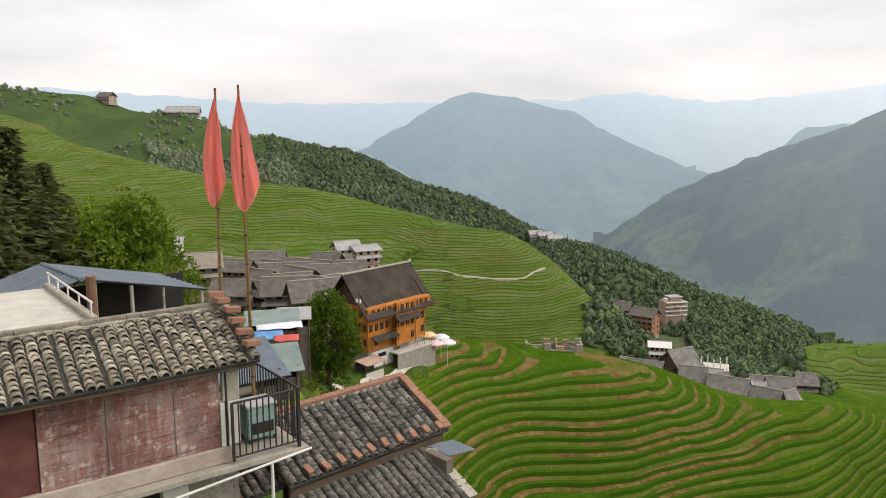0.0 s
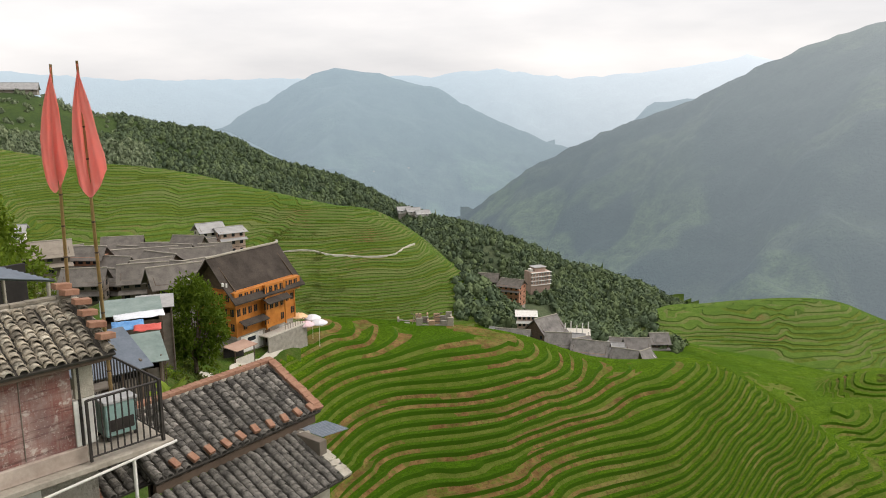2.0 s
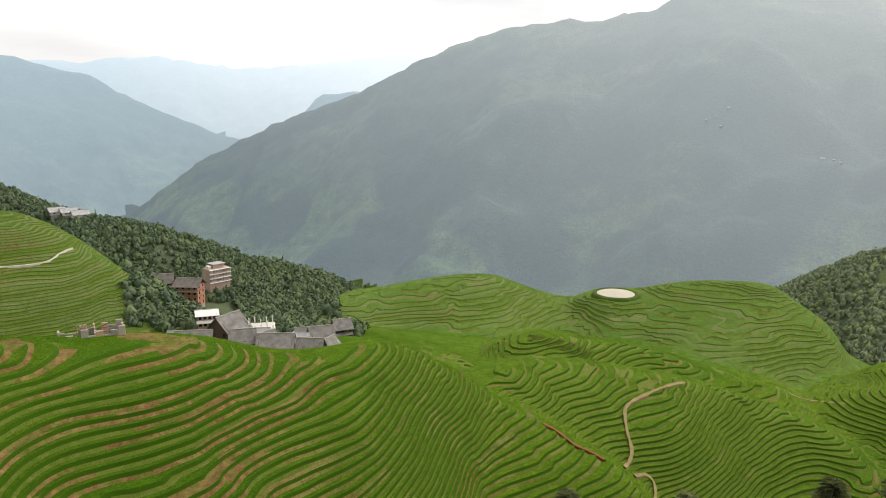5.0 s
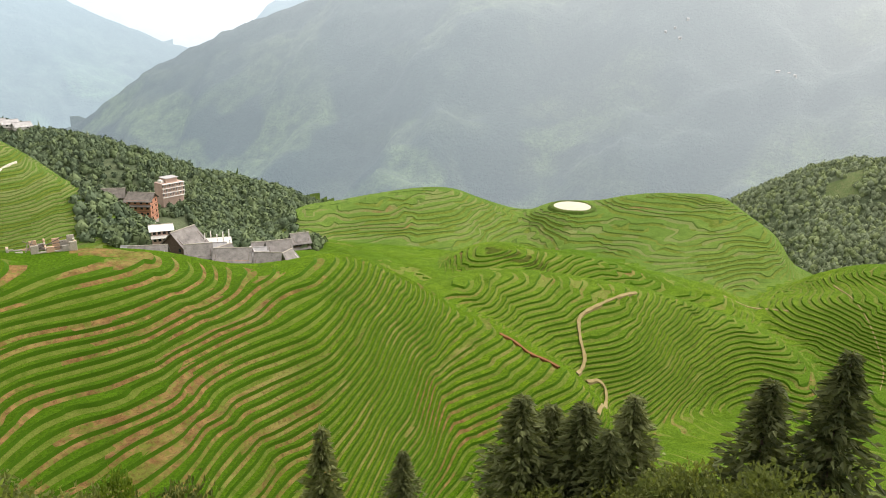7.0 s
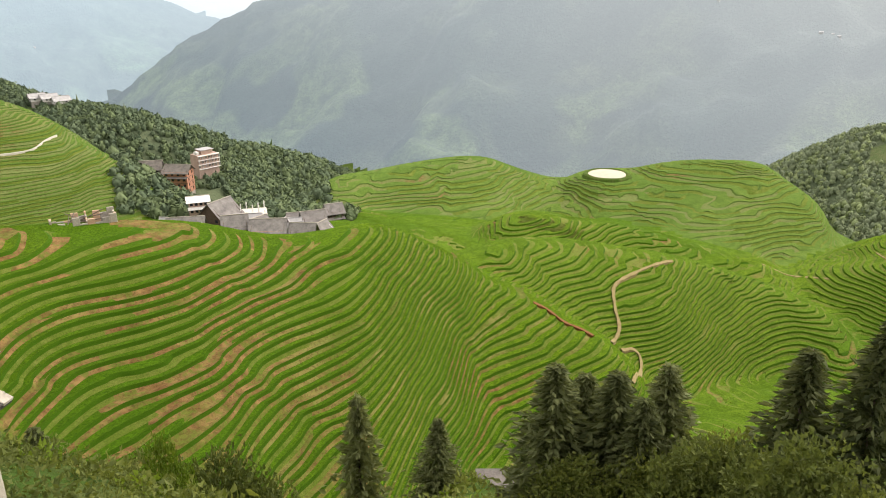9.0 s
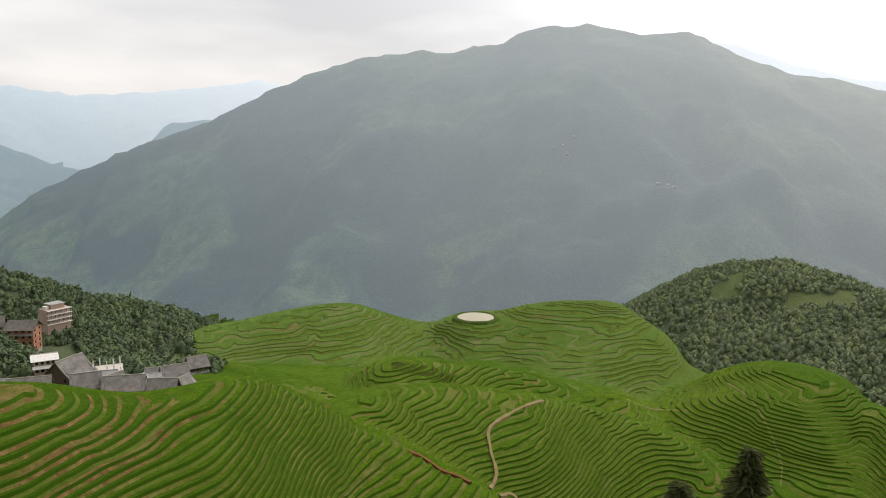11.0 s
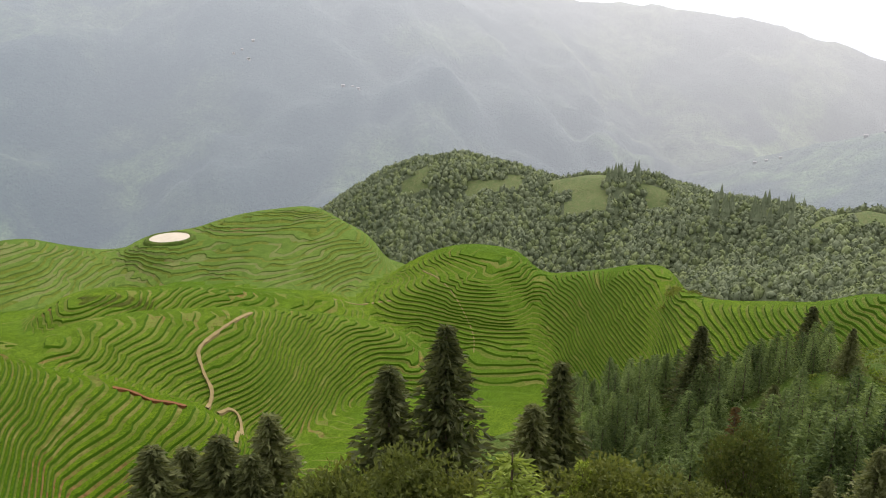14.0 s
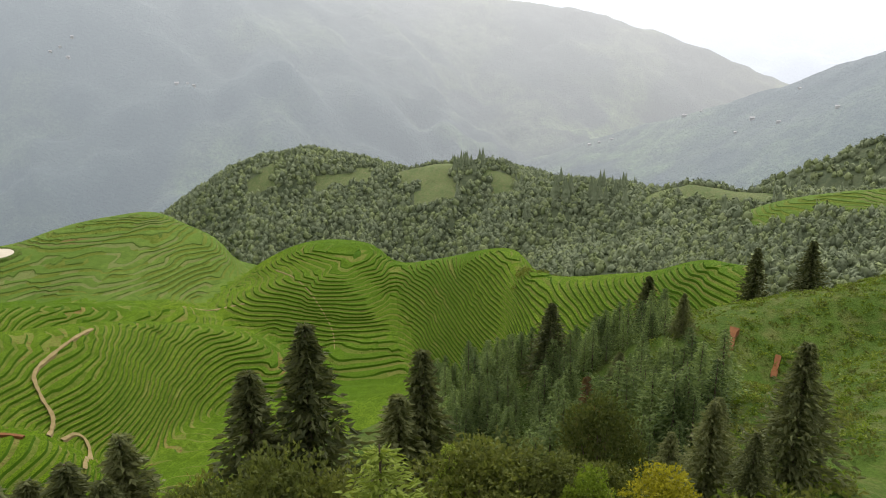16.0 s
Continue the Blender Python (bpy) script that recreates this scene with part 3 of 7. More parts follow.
def build_land():
    cut = np.isin(GO, [ID[n] for n in TERRACED]) & (GB > -39.3) & (GB < 116.3) & (RR < 470) & (RR > 54)
    share = cut.astype(float)
    for _ in range(2):
        e = np.pad(share, 1, mode="edge")
        share = np.minimum.reduce([e[i:i + share.shape[0], j:j + share.shape[1]] for i in range(3) for j in range(3)])
    for _ in range(2):
        e = np.pad(share, 1, mode="edge")
        share = np.where(cut, sum(e[i:i + share.shape[0], j:j + share.shape[1]] for i in range(3) for j in range(3)) / 9, 0)
    edge = np.pad(cut, 1, mode="edge")
    inner = np.logical_and.reduce([edge[i:i + cut.shape[0], j:j + cut.shape[1]] for i in range(3) for j in range(3)])
    hill_of = np.where(cut, GO, -9)
    near_by = np.pad(hill_of, 1, mode="edge")
    for i in range(3):
        for j in range(3):
            inner &= near_by[i:i + cut.shape[0], j:j + cut.shape[1]] == hill_of
    share = np.where(inner, share, 0)
    # uneven widths, and lines where neighbouring fields end against each other
    grow = np.clip(RR / 190, 0.8, 1.8)
    field = GZ + wave(GX + 9, GY, 34.0) * 1.5 + wave(GX, GY + 70, 12.0) * 0.5 + wave(GX + 31, GY + 5, 6.0) * 0.16
    for shift, size, jump in ((0, 24.0, 0.62), (400, 40.0, 0.7), (900, 15.0, 0.5), (1300, 31.0, 0.55)):
        field = field + smooth(-0.08, 0.08, wave(GX + shift, GY + shift * 0.7, size * grow.mean())) * jump * grow
    # fields turned from the valley's viewpoint stay plain
    rise = np.where(RR > 1, GZ / np.maximum(RR, 1), -9.0)
    crest_line = np.maximum.accumulate(rise, axis=1)
    share = share * (1 - smooth(0.012, 0.022, crest_line - rise))
    cut = cut & (crest_line - rise < 0.022)
    edge = np.pad(cut, 1, mode="edge")
    share = np.where(np.logical_and.reduce([edge[i:i + cut.shape[0], j:j + cut.shape[1]] for i in range(3) for j in range(3)]), share, 0)
    corner = np.stack([GX, GY, GZ, field, share], -1)
    a, b = corner[:-1, :-1], corner[1:, :-1]
    c, d = corner[1:, 1:], corner[:-1, 1:]
    t1, t2 = np.stack([a, c, b], 2).reshape(-1, 3, 5), np.stack([a, d, c], 2).reshape(-1, 3, 5)
    own = np.where(cut, GO, np.where(np.isin(GO, [ID[n] for n in TERRACED]), -2, GO))[:-1, :-1].reshape(-1)
    tris, own = np.concatenate([t1, t2]), np.concatenate([own, own])
    looks = {
        "ground": (("own", "back", "saddle", "bank_left", "plantation", "vegetable", "shoulder", "base"), SLOPE, "scrubby green hillside of grass and low plants"),
        "field_slope": (("plain",), RICE_MID, "green fields on the far sides of the hills"),
        "upland_hill": (("upland",), UPLAND, "upper hill of dull green fields and scattered bushes"),
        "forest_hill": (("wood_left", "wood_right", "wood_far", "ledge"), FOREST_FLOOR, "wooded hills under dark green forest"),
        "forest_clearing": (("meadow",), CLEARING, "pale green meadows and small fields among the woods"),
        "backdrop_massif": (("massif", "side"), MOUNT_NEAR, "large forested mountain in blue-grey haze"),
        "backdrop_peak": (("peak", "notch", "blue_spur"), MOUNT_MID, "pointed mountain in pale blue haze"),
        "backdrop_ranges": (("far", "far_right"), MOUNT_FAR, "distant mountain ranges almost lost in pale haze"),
    }
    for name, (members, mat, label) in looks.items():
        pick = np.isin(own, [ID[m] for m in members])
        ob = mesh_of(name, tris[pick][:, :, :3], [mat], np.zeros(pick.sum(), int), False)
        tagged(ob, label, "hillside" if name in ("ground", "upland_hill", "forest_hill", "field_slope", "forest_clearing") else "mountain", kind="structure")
    for n in TERRACED:
        t = tris[own == ID[n]]
        if not len(t):
            continue
        step, profile = TERRACES[n]
        t = cut_at_levels(t, lambda lo: next_level(lo, step, profile))
        u = t[:, :, 3] / step
        mid = np.floor(u.mean(1))[:, None]
        f = np.clip(u - mid, 0, 1)
        rise = np.interp(f, [p for p, _ in profile], [q for _, q in profile])
        t[:, :, 2] += (mid + rise - u) * step * t[:, :, 4]
        fm = f.mean(1)
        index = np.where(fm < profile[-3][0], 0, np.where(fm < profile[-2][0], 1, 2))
        # on gentle ground the banks are narrow and the rice reaches further
        e1, e2 = t[:, 1, :3] - t[:, 0, :3], t[:, 2, :3] - t[:, 0, :3]
        nrm = np.cross(e1, e2)
        steep = np.hypot(nrm[:, 0], nrm[:, 1]) / np.maximum(np.abs(nrm[:, 2]), 1e-6)
        index = np.where((index == 0) & (steep < 0.21), 2, index)
        # some fields lie fallow along their length, and some banks are grown over
        cx, cy = t[:, :, 0].mean(1), t[:, :, 1].mean(1)
        own_level = (np.sin(mid[:, 0] * 12.9898) * 43758.5453) % 1 * 700
        mood = wave(cx + own_level, cy + own_level * 0.37, 17.0) + 0.25 * wave(cx, cy, 60.0)
        west = 1 - smooth(35, 85, cx)
        index = np.where((index == 2) & (mood > 0.88 - 0.52 * west), 0, index)
        index = np.where((index == 0) & (mood < 0.02 - 0.22 * west), 3, index)
        ob = mesh_of("terraced_hill", t[:, :, :3].copy(), MATS[n], index, True)
        tagged(ob, "green rice terraces stepping along the hill with earth banks", "rice terraces", kind="structure")


build_land()
# ---- plants ----
def m_leaf(name, dark, light, vary=0.6):
    k = Nodes(name)
    col = k.mix(k.ramp(k.random(True), (0.0, 0.0), (1.0, 1.0)), dark, light)
    col = k.mix(0.5, col, k.ramp(k.random(), (0.0, tuple(v * (1 - vary) for v in dark)), (1.0, light)))
    k.bsdf.inputs["Specular IOR Level"].default_value = 0.12
    k.done(col, 0.7)
    thin, both = k.n.new("ShaderNodeBsdfTranslucent"), k.n.new("ShaderNodeMixShader")
    k.l.new(k.mix(1.0, col, (1.0, 1.0, 0.55), "MULTIPLY"), thin.inputs[0])
    both.inputs[0].default_value = 0.4
    k.l.new(k.bsdf.outputs[0], both.inputs[1])
    k.l.new(thin.outputs[0], both.inputs[2])
    k.l.new(both.outputs[0], k.n["Material Output"].inputs[0])
    return k.mat


LEAF_FIR = m_leaf("fir_needles", (0.060, 0.078, 0.030), (0.205, 0.225, 0.090))
LEAF_FIR_YOUNG = m_leaf("planted_fir_needles", (0.042, 0.082, 0.028), (0.240, 0.320, 0.110))
LEAF_FIR_LIGHT = m_leaf("young_fir_needles", (0.12, 0.18, 0.022), (0.32, 0.40, 0.07))
LEAF_DARK = m_leaf("dark_leaves", (0.056, 0.082, 0.020), (0.170, 0.195, 0.052))
LEAF_MID = m_leaf("mid_leaves", (0.076, 0.108, 0.020), (0.205, 0.225, 0.052))
LEAF_BRIGHT = m_leaf("bright_leaves", (0.09, 0.155, 0.014), (0.22, 0.30, 0.035))
LEAF_YELLOW = m_leaf("yellow_leaves", (0.13, 0.145, 0.012), (0.40, 0.37, 0.025))
LEAF_RUST = m_leaf("rusty_leaves", (0.05, 0.035, 0.015), (0.12, 0.08, 0.03))
BARK = m_two("bark", (0.07, 0.05, 0.035), (0.13, 0.10, 0.07), 3.0, 0.9, 0.6, 0.03)


def mesh_from(name, verts, faces, mats, index=None, smooth_faces=False):
    me = bpy.data.meshes.new(name)
    me.from_pydata(verts if isinstance(verts, list) else verts.tolist(), [], faces if isinstance(faces, list) else faces.tolist())
    for m in mats:
        me.materials.append(m)
    if index is not None:
        me.polygons.foreach_set("material_index", np.asarray(index, dtype=np.int32))
    if smooth_faces:
        me.polygons.foreach_set("use_smooth", np.ones(len(me.polygons), bool))
    me.update()
    return me


def leaf_cards(rng, at, along, length, width, tilt=0.6):
    """Small four-cornered sprays at the points, pointing along; each bent a little out of its plane."""
    n = len(at)
    along = along / np.maximum(np.linalg.norm(along, axis=1, keepdims=True), 1e-6)
    side = np.cross(along, rng.normal(size=(n, 3)))
    side /= np.maximum(np.linalg.norm(side, axis=1, keepdims=True), 1e-6)
    length, width = np.broadcast_to(length, n)[:, None], np.broadcast_to(width, n)[:, None]
    lift = np.cross(side, along) * width * tilt * rng.uniform(-1, 1, (n, 1))
    v = np.stack([at - along * length * 0.3, at + side * width * 0.5 + lift, at + along * length * 0.7, at - side * width * 0.5 + lift], 1).reshape(-1, 3)
    f = np.arange(4 * n).reshape(-1, 4)
    return v, f


def limb(p, q, r0, r1, sides=6):
    """A tapered stick from p to q: vertices and faces."""
    p, q = np.array(p, float), np.array(q, float)
    d = (q - p) / np.linalg.norm(q - p)
    a = np.cross(d, (0.3, 0.9, 0.2))
    a /= np.linalg.norm(a)
    b = np.cross(d, a)
    ang = np.arange(sides) * 2 * math.pi / sides
    ring = np.cos(ang)[:, None] * a + np.sin(ang)[:, None] * b
    v = np.vstack([p + ring * r0, q + ring * r1])
    f = [(i, (i + 1) % sides, sides + (i + 1) % sides, sides + i) for i in range(sides)]
    f.append(tuple(range(2 * sides - 1, sides - 1, -1)))
    return v, f


def sticks(items):
    vs, fs, n = [], [], 0
    for it in items:
        v, f = limb(*it)
        vs.append(v)
        fs += [tuple(i + n for i in q) for q in f]
        n += len(v)
    return np.vstack(vs), fs


def plant(name, label, category, trunk, crown, group=""):
    base = tagged(new(name), label, category, group)
    for part_name, me in (("trunk", trunk), ("crown", crown)):
        o = new(part_name, me)
        o.parent = base
    return base


def fir(seed, height, radius, tiers, arms, sprays, leaf, bare=0.1, card=1.15):
    """A narrow conifer: a straight trunk and tiers of drooping boughs with needle sprays."""
    rng = np.random.RandomState(seed)
    bend = rng.uniform(-0.02, 0.02, 2) * height
    tv, tf = sticks([((0, 0, -1.2), (bend[0] * 0.4, bend[1] * 0.4, height * 0.55), height * 0.016, height * 0.009),
                     ((bend[0] * 0.4, bend[1] * 0.4, height * 0.55), (bend[0], bend[1], height * 0.98), height * 0.009, height * 0.002)])
    at, along, size = [], [], []
    for i in range(tiers):
        zf = bare + (1 - bare) * (i + rng.uniform(-0.2, 0.2)) / tiers
        reach = radius * (1 - zf) ** 0.82 * rng.uniform(0.72, 1.16) + 0.10
        turn = rng.uniform(0, 6.28)
        for a in range(arms):
            ang = turn + a * 6.283 / arms + rng.uniform(-0.3, 0.3)
            far = reach * rng.uniform(0.65, 1.15)
            out = np.array([math.cos(ang), math.sin(ang), 0])
            for s in range(sprays):
                t = (s + rng.uniform(0.2, 1.0)) / sprays
                z = zf * height + far * (0.22 * t - 0.55 * t * t) + rng.uniform(-0.15, 0.15)
                p = out * far * t + np.array([bend[0] * zf, bend[1] * zf, z]) + rng.normal(0, 0.10 * far, 3) * t
                at.append(p)
                along.append(out + np.array([0, 0, 0.3 - 0.55 * t]) + rng.normal(0, 0.32, 3))
                size.append(0.55 + 0.5 * (1 - zf))
    at, along, size = np.array(at), np.array(along), np.array(size)
    k = height / 14.0 * (7.0 / (sprays + 3)) ** 0.5
    cv, cf = leaf_cards(rng, at, along, card * size * k, card * 0.42 * size * k)
    return mesh_from("fir_trunk", tv, tf, [BARK]), mesh_from("fir_crown", cv, cf, [leaf])


def broadleaf(seed, height, radius, lobes, leaves, leaf, size=0.4, trunk_share=0.35):
    """A leafy tree: trunk, limbs, and a crown of leaf clumps on uneven lobes."""
    rng = np.random.RandomState(seed)
    items = [((0, 0, -0.8), (0, 0, height * trunk_share), height * 0.028, height * 0.018)]
    centres, radii = [], []
    for i in range(lobes):
        ang, up = i * 2.4 + rng.uniform(-0.4, 0.4), (i + 0.5) / lobes
        rad = radius * math.sqrt(max(0.05, 1 - (2 * up - 0.9) ** 2)) * rng.uniform(0.45, 0.8)
        c = np.array([math.cos(ang) * rad, math.sin(ang) * rad, height * (trunk_share + (0.88 - trunk_share) * up)])
        centres.append(c)
        radii.append(radius * rng.uniform(0.24, 0.42))
        items.append(((0, 0, height * trunk_share * rng.uniform(0.6, 1.0)), tuple(c * 0.9), height * 0.010, height * 0.003))
    tv, tf = sticks(items)
    pick = rng.randint(0, lobes, leaves)
    d = rng.normal(size=(leaves, 3))
    d /= np.linalg.norm(d, axis=1, keepdims=True)
    shell = rng.uniform(0.72, 1.06, (leaves, 1)) * (1 + 0.25 * np.sin(d[:, :1] * 5 + d[:, 1:2] * 4 + seed))
    at = np.array(centres)[pick] + d * shell * np.array(radii)[pick][:, None] * np.array([1, 1, 0.85])
    cv, cf = leaf_cards(rng, at, d + rng.normal(0, 0.7, (leaves, 3)) + np.array([0, 0, 0.2]), size * rng.uniform(0.7, 1.4, leaves), size * 0.7 * rng.uniform(0.7, 1.3, leaves))
    return mesh_from("tree_trunk", tv, tf, [BARK]), mesh_from("tree_crown", cv, cf, [leaf])


def stand(ob, bearing, distance, top=None, natural=1.0, spin=0.0, wide=1.0, sink=0.0):
    """Puts a copy of a plant on the land, scaled so that its top reaches the height given."""
    x, y = spot(bearing, distance)
    z = float(ground_z(x, y)) - sink
    s = (top - z) / natural if top is not None else 1.0
    s, wide = max(s, 0.15), min(1.5, max(0.35, wide))
    m = Matrix.Translation((x, y, z)) @ Matrix.Rotation(spin, 4, "Z") @ Matrix.Diagonal((s * wide, s * wide, s, 1))
    return copy_thing(ob, m)


FIR_LABEL = "tall dark green fir tree with drooping needle boughs"
near_firs = [plant("fir_tree", FIR_LABEL, "fir tree", *fir(11 + i, 14.0, 4.3, 30, 10, 13, LEAF_FIR, 0.06), "firs on the near slope") for i in range(3)]
slim_firs = [plant("fir_tree", "slender dark green young fir in a planted stand", "fir tree", *fir(31 + i, 11.0, 3.3, 17, 9, 7, LEAF_FIR_YOUNG, 0.04, 1.0), "planted fir stand") for i in range(4)]
round_dark = plant("broadleaf_tree", "rounded dark green broadleaf tree on the slope", "tree", *broadleaf(5, 8.0, 3.4, 32, 7000, LEAF_DARK, 0.24, 0.2), "trees on the near slope")
round_mid = plant("broadleaf_tree", "leafy mid-green tree on the near slope", "tree", *broadleaf(6, 7.0, 3.0, 28, 6500, LEAF_MID, 0.22, 0.2), "trees on the near slope")
round_bright = plant("broadleaf_tree", "bright light-green leafy tree", "tree", *broadleaf(7, 6.0, 2.4, 13, 4000, LEAF_BRIGHT, 0.20, 0.2), "trees on the near slope")
round_tall = plant("broadleaf_tree", "tall leafy light green tree with loose branches", "tree", *broadleaf(51, 14.0, 3.6, 26, 5200, LEAF_BRIGHT, 0.34, 0.3), "trees on the near slope")
yellow_bush = plant("yellow_tree", "low tree with yellow-green young leaves", "tree", *broadleaf(8, 5.0, 2.4, 26, 4500, LEAF_YELLOW, 0.2, 0.15))
young_fir = plant("young_fir", "young light-green fir with spreading feathery boughs", "fir tree", *fir(9, 8.0, 3.3, 13, 9, 18, LEAF_FIR_LIGHT, 0.05))
rusty = plant("rusty_fir", "small half-withered rusty brown conifer", "fir tree", *fir(23, 8.0, 1.7, 18, 7, 4, LEAF_RUST))

# tall firs of the near slope: bearing, distance, height of the top
for i, (b, d, top) in enumerate([(3.1, 48, -26.4), (27.6, 50, -29.2), (34.8, 50, -31.8), (44.7, 42, -22.1), (46.4, 45, -25.0), (47.4, 44, -23.8), (49.7, 42, -22.2), (53.5, 42, -21.5), (52.3, 40, -22.8),
                                 (63.4, 43, -19.2), (68.0, 42, -16.4), (77.6, 52, -22.8), (75.2, 50, -25.4), (101.1, 52, -25.6), (106.8, 46, -18.0), (104.1, 40, -21.3), (97.8, 42, -23.3),
                                 (100.9, 45, -22.3), (87.9, 92, -34.4), (98.0, 92, -32.2), (-29.4, 44, 0.35), (-31.0, 42, -0.6), (-27.6, 46, -1.6), (-26.4, 50, -3.6), (95.2, 140, -46), (102.7, 150, -42), (106.3, 150, -39.5), (93.4, 78, -34.5)]):
    x, y = spot(b, d)
    tall = top - float(ground_z(x, y))
    stand(near_firs[i % 3], b, d, top, 14.0, i * 2.1, min(1.3, 20.0 / tall))
stand(rusty, 91.2, 66, -31.8, 8.0)
stand(young_fir, 74.1, 24, -13.9, 8.0, 0.4, 1.45)
stand(young_fir, 79.8, 30, -17.6, 8.0, 2.4, 0.6)
stand(yellow_bush, 97.6, 32, -19.6, 5.0, 0.3, 1.0)
for i, (b, d, top) in enumerate([(9.3, 44, -27.9), (12.6, 44, -29.2), (16.3, 42, -27.6), (19.3, 42, -30.3), (4.6, 40, -25.6), (0.9, 46, -26.8), (2.2, 34, -23.0), (6.5, 36, -26.0), (60.3, 36, -22.7), (64.7, 34, -21.3), (57.5, 36, -22.6), (85.0, 32, -19.0), (89.5, 32, -19.6), (65.3, 33, -19.2),
                                 (-26.5, 62, -9.0), (-30.5, 50, -7.7), (92.4, 52, -26.4), (14.3, 38, -28.6)]):
    x, y = spot(b, d)
    stand(round_dark, b, d, top, 8.0, i * 1.7, min(1.1, 9.0 / (top - float(ground_z(x, y)))))
for i, (b, d, top) in enumerate([(5.6, 42, -27.8), (3.9, 30, -21.6), (82.0, 30, -17.6), (59.0, 38, -23.0), (-20.5, 52, -9.2), (-19.2, 44, -9.4), (93.0, 36, -22.2),
                                 (-27.3, 52, -8.0), (70.5, 32, -20.3), (53, 38, -25.5), (102.9, 36, -23.0), (36, 40, -31.8), (-29, 40, -7.5), (47, 38, -26.5), (31, 40, -32), (21.5, 33, -26.0), (24, 34, -28.5)]):
    x, y = spot(b, d)
    stand(round_mid, b, d, top, 7.0, i * 1.3, min(1.1, 8.0 / (top - float(ground_z(x, y)))))
for i, (b, d, top) in enumerate([(11.8, 33, -19.9), (-25.3, 50, -4.0), (-22.7, 48, -3.6), (-24.0, 56, -7), (-20.8, 42, -6.4), (80.5, 34, -20.2), (-18.0, 60, -12.5), (91.8, 30, -18.6), (-21.5, 60, -9)]):
    x, y = spot(b, d)
    stand(round_bright, b, d, top, 6.0, i * 2.9, min(0.7, 4.2 / (top - float(ground_z(x, y)))))
for i, (b, d, top) in enumerate([(-24.8, 46, -3.4), (-22.6, 47, -2.9), (-21.4, 52, -5.4)]):
    stand(round_tall, b, d, top, 14.0, i * 1.9, 1.0)
# the planted stand
rng = random.Random(4)
count = 0
while count < 300:
    b, d = rng.uniform(73.5, 101.5), rng.uniform(58, 110)
    if d < 64 + 6 * math.sin(b * 0.5) or (b < 78 and d > 86) or (97 < b and d > 84):
        continue
    x, y = spot(b, d)
    h = rng.uniform(3.6, 6.8) * (1.25 if d < 74 else 1.0)
    stand(slim_firs[count % 4], b, d, float(ground_z(x, y)) + h, 11.0, rng.uniform(0, 6), rng.uniform(1.05, 1.45))
    count += 1
for ob in near_firs + slim_firs + [round_dark, round_mid, round_bright, round_tall, yellow_bush, young_fir, rusty]:
    for o in (*ob.children_recursive, ob):
        bpy.data.objects.remove(o)


# far woods: one joined mesh of many small crowns
def spire(seed):
    r = random.Random(seed)
    vs, fs = [], []
    for k in range(5):
        z0, z1, rad = 0.1 + k * 0.42, 0.95 + k * 0.5, 0.80 * (1 - k * 0.17)
        n = len(vs)
        for i in range(7):
            a = i * 0.8976 + r.uniform(-0.2, 0.2)
            q = rad * r.uniform(0.75, 1.2)
            vs.append((math.cos(a) * q, math.sin(a) * q, z0 + r.uniform(-0.1, 0.1)))
        vs.append((r.uniform(-0.04, 0.04), r.uniform(-0.04, 0.04), z1))
        fs += [(n + i, n + (i + 1) % 7, n + 7) for i in range(7)]
    return np.array(vs), np.array(fs)


def wood(name, label, kinds, mats, places, seed):
    """Places: rows of x, y, z, size, height factor."""
    rng = np.random.RandomState(seed)
    vs, fs, ms, n = [], [], [], 0
    which, tone = rng.randint(0, len(kinds), len(places)), rng.randint(0, len(mats), len(places))
    for k, (kv, kf) in enumerate(kinds):
        for t in range(len(mats)):
            p = places[(which == k) & (tone == t)]
            if not len(p):
                continue
            ang = rng.uniform(0, 6.28, len(p))
            c, s = np.cos(ang)[:, None], np.sin(ang)[:, None]
            x = (kv[None, :, 0] * c - kv[None, :, 1] * s) * p[:, 3:4] + p[:, 0:1]
            y = (kv[None, :, 0] * s + kv[None, :, 1] * c) * p[:, 3:4] + p[:, 1:2]
            z = kv[None, :, 2] * p[:, 3:4] * p[:, 4:5] + p[:, 2:3]
            vs.append(np.stack([x, y, z], -1).reshape(-1, 3))
            f = (kf[None] + (np.arange(len(p)) * len(kv))[:, None, None]).reshape(-1, 3) + n
            fs.append(f)
            ms.append(np.full(len(f), t))
            n += len(p) * len(kv)
    v, f, mi = np.vstack(vs), np.vstack(fs), np.concatenate(ms)
    me = bpy.data.meshes.new(name)
    me.vertices.add(len(v))
    me.vertices.foreach_set("co", v.astype(np.float32).ravel())
    me.loops.add(len(f) * 3)
    me.loops.foreach_set("vertex_index", f.astype(np.int32).ravel())
    me.polygons.add(len(f))
    me.polygons.foreach_set("loop_start", np.arange(0, len(f) * 3, 3, dtype=np.int32))
    for m in mats:
        me.materials.append(m)
    me.polygons.foreach_set("material_index", mi.astype(np.int32))
    me.polygons.foreach_set("use_smooth", np.full(len(f), name.startswith("forest")))
    me.update(calc_edges=True)
    return tagged(new(name, me), label, "forest", kind="stuff")


